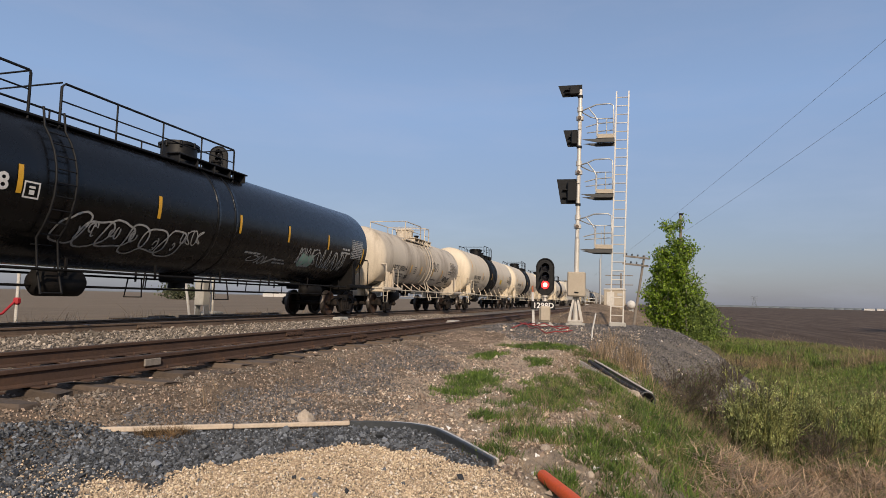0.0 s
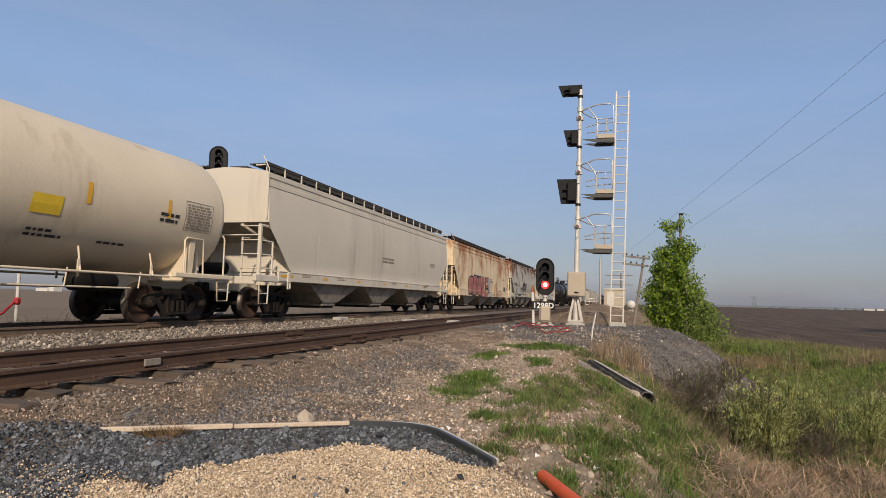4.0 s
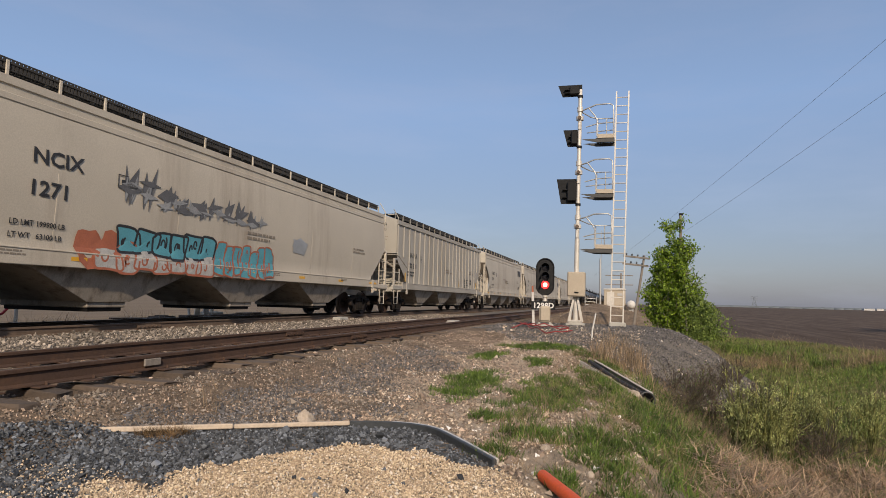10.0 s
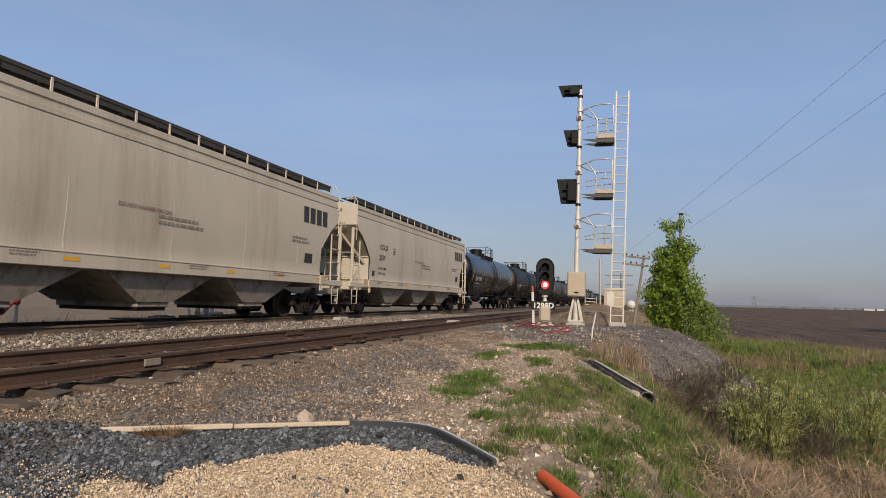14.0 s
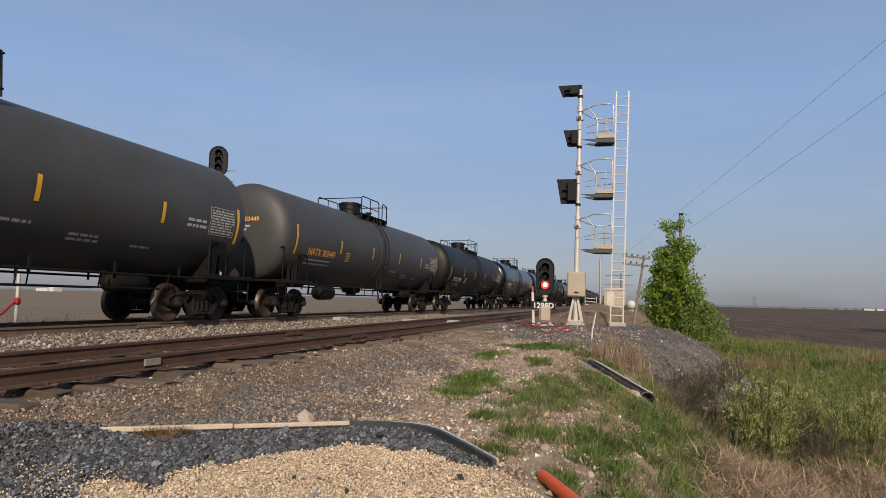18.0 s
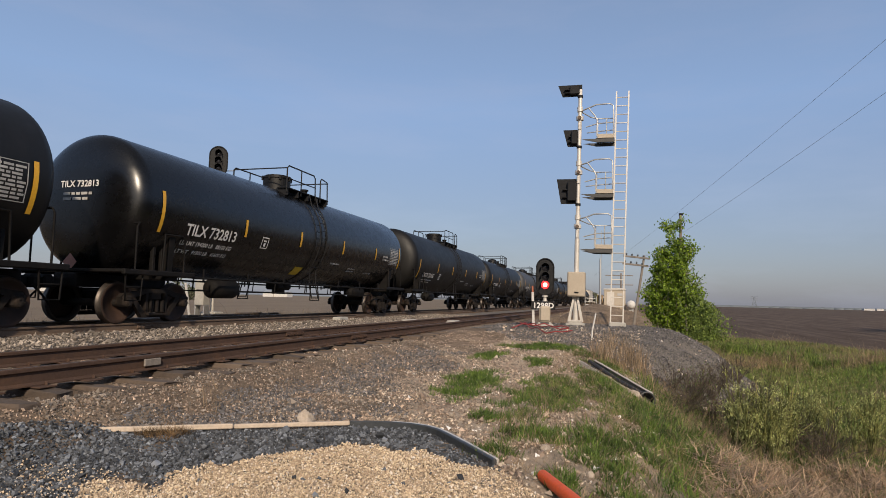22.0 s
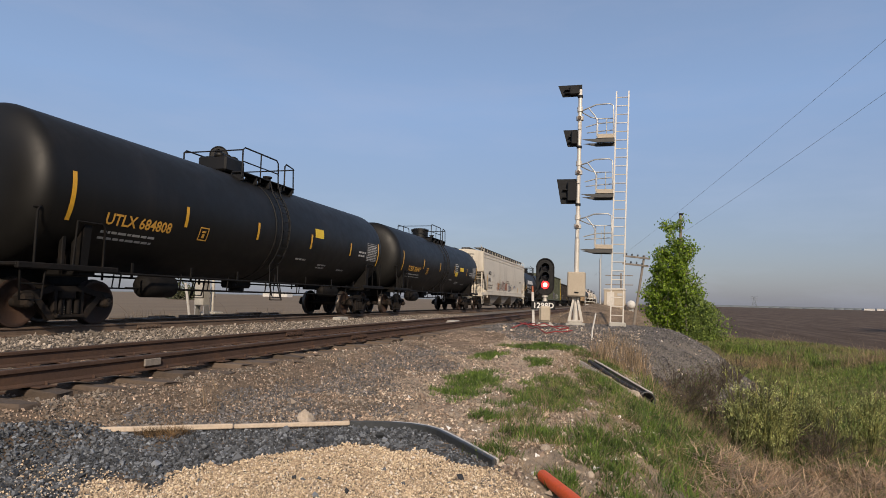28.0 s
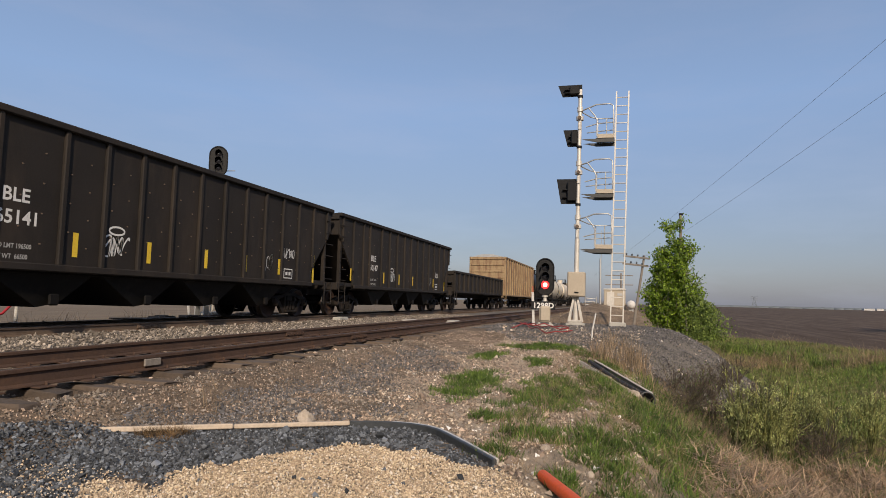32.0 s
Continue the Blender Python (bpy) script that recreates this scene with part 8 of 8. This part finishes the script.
    for k in range(3):
        pts = []
        for q in range(14):
            f = q / 13
            px = -3.3 + 1.7 * f + 0.1 * k
            py = 18.9 + 1.1 * math.sin(3.0 * f + k) - 0.9 * f * (1 - f) * 4 * (0.5 + 0.3 * k)
            pts.append((px, py, float(ground_z(px, py)) + 0.05 + 0.08 * math.sin(9 * f + 2 * k) ** 2))
        g.tube(pts, 0.016, 6)
    solo("red_hose", g, "hose", "tangled red plastic hose on the mound", "hose")
    # wooden stake
    solo("stake", Geo().tube([(-0.85, 17.0, -0.62), (-0.80, 17.0, 0.0), (-0.72, 17.05, 0.42)], 0.022, 6), "far_wall", "thin pale leaning stake in dry grass", "stake")
    # cross-ties boxes between the siding rails
    for x, y in ((-7.45, 21.2), (-5.95, 21.7), (-10.2, 21.2)):
        solo("rail_box", Geo().box((x, y, -0.13), (0.32, 0.7, 0.16), 0.03).cyl((x - 0.1, y - 0.36, -0.13), (x - 0.1, y - 0.33, -0.13), 0.05, 8).cyl((x + 0.1, y - 0.36, -0.13), (x + 0.1, y - 0.33, -0.13), 0.05, 8), "concrete", "pale concrete block beside the rail", "track block", "blocks beside the rails")
    solo("joint_plate", Geo().box((-5.30, 6.05, -0.115), (0.025, 0.26, 0.085), 0.008), "pole", "pale tag on the siding rail web", "tag")


build_details()


def build_background():
    # equipment house, propane tank, fence and poles beyond the mound
    h = thing("equipment_house", "beige steel equipment house beyond the mound", "equipment house", "", "", pose(-0.55, 40, 0.30))
    part("wall", Geo().box((0, 0.6, 0.62), (1.3, 1.2, 1.25), 0.03), "cabinet", h)
    part("roof", Geo().box((0, 0.6, 1.28), (1.36, 1.32, 0.08), 0.02), "alu", h)
    part("door", Geo().box((-0.25, -0.01, 0.60), (0.45, 0.03, 1.0), 0.008), "alu", h)
    part("vent", Geo().box((0.32, -0.01, 0.95), (0.3, 0.03, 0.16), 0.008), "galv", h)
    part("floor_slab", Geo().box((0, 0.6, -0.12), (1.5, 1.5, 0.28), 0.03), "concrete", h)
    p = thing("propane_tank", "white propane tank on its side", "propane tank", "", "", pose(0.42, 39.6, 0.30))
    part("tank", Geo().lathe([(-0.6, 0.002), (-0.57, 0.14), (-0.45, 0.26), (0.45, 0.26), (0.57, 0.14), (0.6, 0.002)], 24, (0, 0, 0.35), 1), "far_wall", p)
    part("stand", Geo().box((0, -0.3, -0.2), (0.3, 0.1, 0.7), 0.02).box((0, 0.3, -0.2), (0.3, 0.1, 0.7), 0.02), "galv", p)
    f = thing("metal_gate", "small galvanised metal gate frame", "gate", "", "", pose(-2.0, 40, 0.0))
    for k in range(4):
        part("bar", Geo().tube([(-0.35, 0, 0.4 + 0.2 * k), (0.35, 0.1, 0.35 + 0.2 * k)], 0.025, 6), "galv", f)
    for x in (-0.35, 0.35):
        part("post", Geo().cyl((x, 0, -0.6), (x, 0, 1.1), 0.03, 8), "galv", f)
    r = thing("radio_mast", "slim grey radio mast with a whip antenna", "mast", "", "", pose(-1.42, 40, -0.9))
    part("tube", Geo().cyl((0, 0, 0), (0.0, 0, 4.4), 0.06, 10), "galv", r)
    part("whip", Geo().cyl((0.05, 0, 4.4), (0.08, 0, 6.2), 0.018, 6), "galv", r)
    # leaning utility pole with cross-arms
    u = thing("utility_pole", "leaning grey timber pole with two cross-arms", "utility pole", "utility poles along the line", "", pose(0.36, 32, -1.1) @ pose(0, 0, 0, 0, 8.3, 0))
    part("shaft", Geo().cyl((0, 0, 0), (0, 0, 4.25), 0.075, 12, 0.055), "pole", u)
    for z in (4.1, 3.72):
        part("cross_arm", Geo().box((-0.35, -0.1, z), (1.25, 0.08, 0.09), 0.01, Matrix.Rotation(radians(-2), 3, "Y")), "pole", u)
        for k in range(4):
            part("insulator", Geo().lathe([(0.0, 0.025), (0.05, 0.045), (0.09, 0.04), (0.11, 0.01)], 8, (-0.85 + 0.27 * k, -0.1, z + 0.04), 2), "edging", u)
    v = thing("utility_pole", "distant timber pole with cross-arms", "utility pole", "utility poles along the line", "", pose(-0.3, 72, -1.1))
    part("shaft", Geo().cyl((0, 0, 0), (0, 0, 5.2), 0.12, 10, 0.09), "pole", v)
    for z in (4.95, 3.9):
        part("cross_arm", Geo().box((-0.2, 0, z), (3.0, 0.1, 0.1), 0.01), "pole", v)
    s = thing("snag_post", "bare weathered pole standing in the tree", "post", "", "", pose(2.2, 26.4, -1.0))
    part("shaft", Geo().cyl((0, 0, 0), (0, 0, 5.35), 0.07, 8, 0.05), "pole", s)
    part("cap", Geo().box((0.02, 0, 5.36), (0.16, 0.12, 0.09), 0.02), "signal_black", s)
    # overhead lines
    def sag(a, b, d):
        a, b = Vector(a), Vector(b)
        return [a.lerp(b, q / 24) - Vector((0, 0, d * 4 * (q / 24) * (1 - q / 24))) for q in range(25)]
    for k, (a, b) in enumerate((((10.9, 30, 13.05), (3.0, 62, 8.6)), ((10.85, 30, 10.97), (3.4, 62, 7.2)))):
        d = (Vector(a) - Vector(b))
        solo("overhead_cable", Geo().tube(sag(Vector(a) + d * 0.8, Vector(b) - d * 0.9, 0.8 + 0.3 * k), 0.008, 5), "thin_cable", "thin dark overhead cable", "cable", "overhead cables")


build_background()


# ---- distance ----
def build_distance():
    def belt(name, pts, h, seed, label):
        rng = random.Random(seed)
        g = Geo()
        for (x0, y0), (x1, y1) in zip(pts, pts[1:]):
            n = 170
            for k in range(n):
                f = (k + rng.uniform(-0.5, 0.5)) / n
                x, y = x0 + (x1 - x0) * f, y0 + (y1 - y0) * f
                r = h * rng.uniform(1.2, 3.4)
                g.lathe([(-1, r), (h * rng.uniform(0.3, 0.6), r * 0.95), (h * rng.uniform(0.6, 0.9), r * 0.6), (h * rng.uniform(0.9, 1.05), 0.01)], 7, (x, y, -1.5), 2)
        solo(name, g, "far_haze", label, "trees", "", "stuff")
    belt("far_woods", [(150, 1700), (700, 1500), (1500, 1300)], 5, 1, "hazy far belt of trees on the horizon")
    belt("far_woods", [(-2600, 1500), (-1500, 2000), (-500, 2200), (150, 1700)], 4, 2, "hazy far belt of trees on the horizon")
    # unseen tree belt right of and behind the camera, added to darken tank reflections
    n = 5200
    f = RNG.uniform(0, 1, n)
    top = 9.5 + 1.6 * np.sin(f * 37) + 1.1 * np.sin(f * 91 + 2) + 0.7 * np.sin(f * 190)
    p = np.stack([30 + 5 * np.sin(f * 9) + RNG.normal(0, 1.6, n), 52 - 125 * f, RNG.uniform(0, 1, n) ** 0.8 * top - 1.2], 1)
    bulk("tree_belt", LEAVES, p, turns(n), RNG.uniform(1.0, 2.2, n), "belt_leaf", "dark belt of leafy trees out of view, added for reflections", "trees")
    t = thing("pylon", "distant lattice power pylon", "pylon", "", "", pose(276, 1500, -1.2))
    g = Geo()
    for sx in (-1, 1):
        g.tube([(sx * 6, 0, 0), (sx * 2.2, 0, 13), (sx * 1.2, 0, 24)], 0.5, 4)
        g.tube([(sx * 5, 0, 4), (-sx * 2.4, 0, 13)], 0.35, 4)
    for z in (17, 21, 24):
        g.tube([(-7, 0, z), (7, 0, z)], 0.4, 4)
    # the lattice wears the same haze-tinted grey as the far trees
    part("lattice", g, "far_haze", t)
    for k, (x, y, w, hh) in enumerate(((494, 1500, 20, 3), (514, 1500, 12, 3.5), (505, 1510, 34, 2.2))):
        b = thing("farm_building", "distant low white farm building", "building", "farm buildings on the horizon", "", pose(x, y, -1.2))
        part("wall", Geo().box((0, 0, hh / 2), (w, 10, hh), 0.0), "far_wall", b)
        part("roof", Geo().prism([(-5.4, hh), (5.4, hh), (0, hh + 2)], 0, -w / 2, w / 2), "galv", b)
    for k, (x, y, w, hh) in enumerate(((-462, 400, 12, 3), (-455, 402, 7, 4), (-268, 430, 9, 3.5), (-258, 432, 12, 3))):
        b = thing("farm_building", "distant white farm building beyond the stubble field", "building", "farm buildings on the horizon", "", pose(x, y, -0.6))
        part("wall", Geo().box((0, 0, hh / 2), (w, 8, hh), 0.0), "far_wall", b)
        part("roof", Geo().prism([(-4.4, hh), (4.4, hh), (0, hh + 1.6)], 0, -w / 2, w / 2), "galv", b)
    # a clump of green bushes beyond the far field edge
    for x, y, s in ((-83, 100, 1.0), (-79, 101, 0.8)):
        t = thing("field_bush", "round green bush at the field edge", "bush", "bushes at the field edge", "", pose(x, y, -0.6))
        n = 900
        p = RNG.normal(0, 1, (n, 3)) * np.array([1.5, 1.2, 0.9]) * s + np.array([0, 0, 1.5 * s])
        p[:, 2] = np.maximum(p[:, 2], 0.1)
        bulk("crown", LEAVES, p, turns(n), RNG.uniform(0.3, 0.6, n) * s, "field_leaf", "", "", "stuff", t)
        part("stems", Geo().tube([(0, 0, 0), (0.1, 0, 1.6 * s)], 0.08, 5), "bark", t)


build_distance()


def motions():
    """The whole train rolls past at an even speed."""
    for car in CARS:
        y, x = car.location.y, car.location.x
        walk(car, [(t, pose(x, y - SPEED * t, 0)) for t in (0, 8, 16, 24, 32)])


motions()
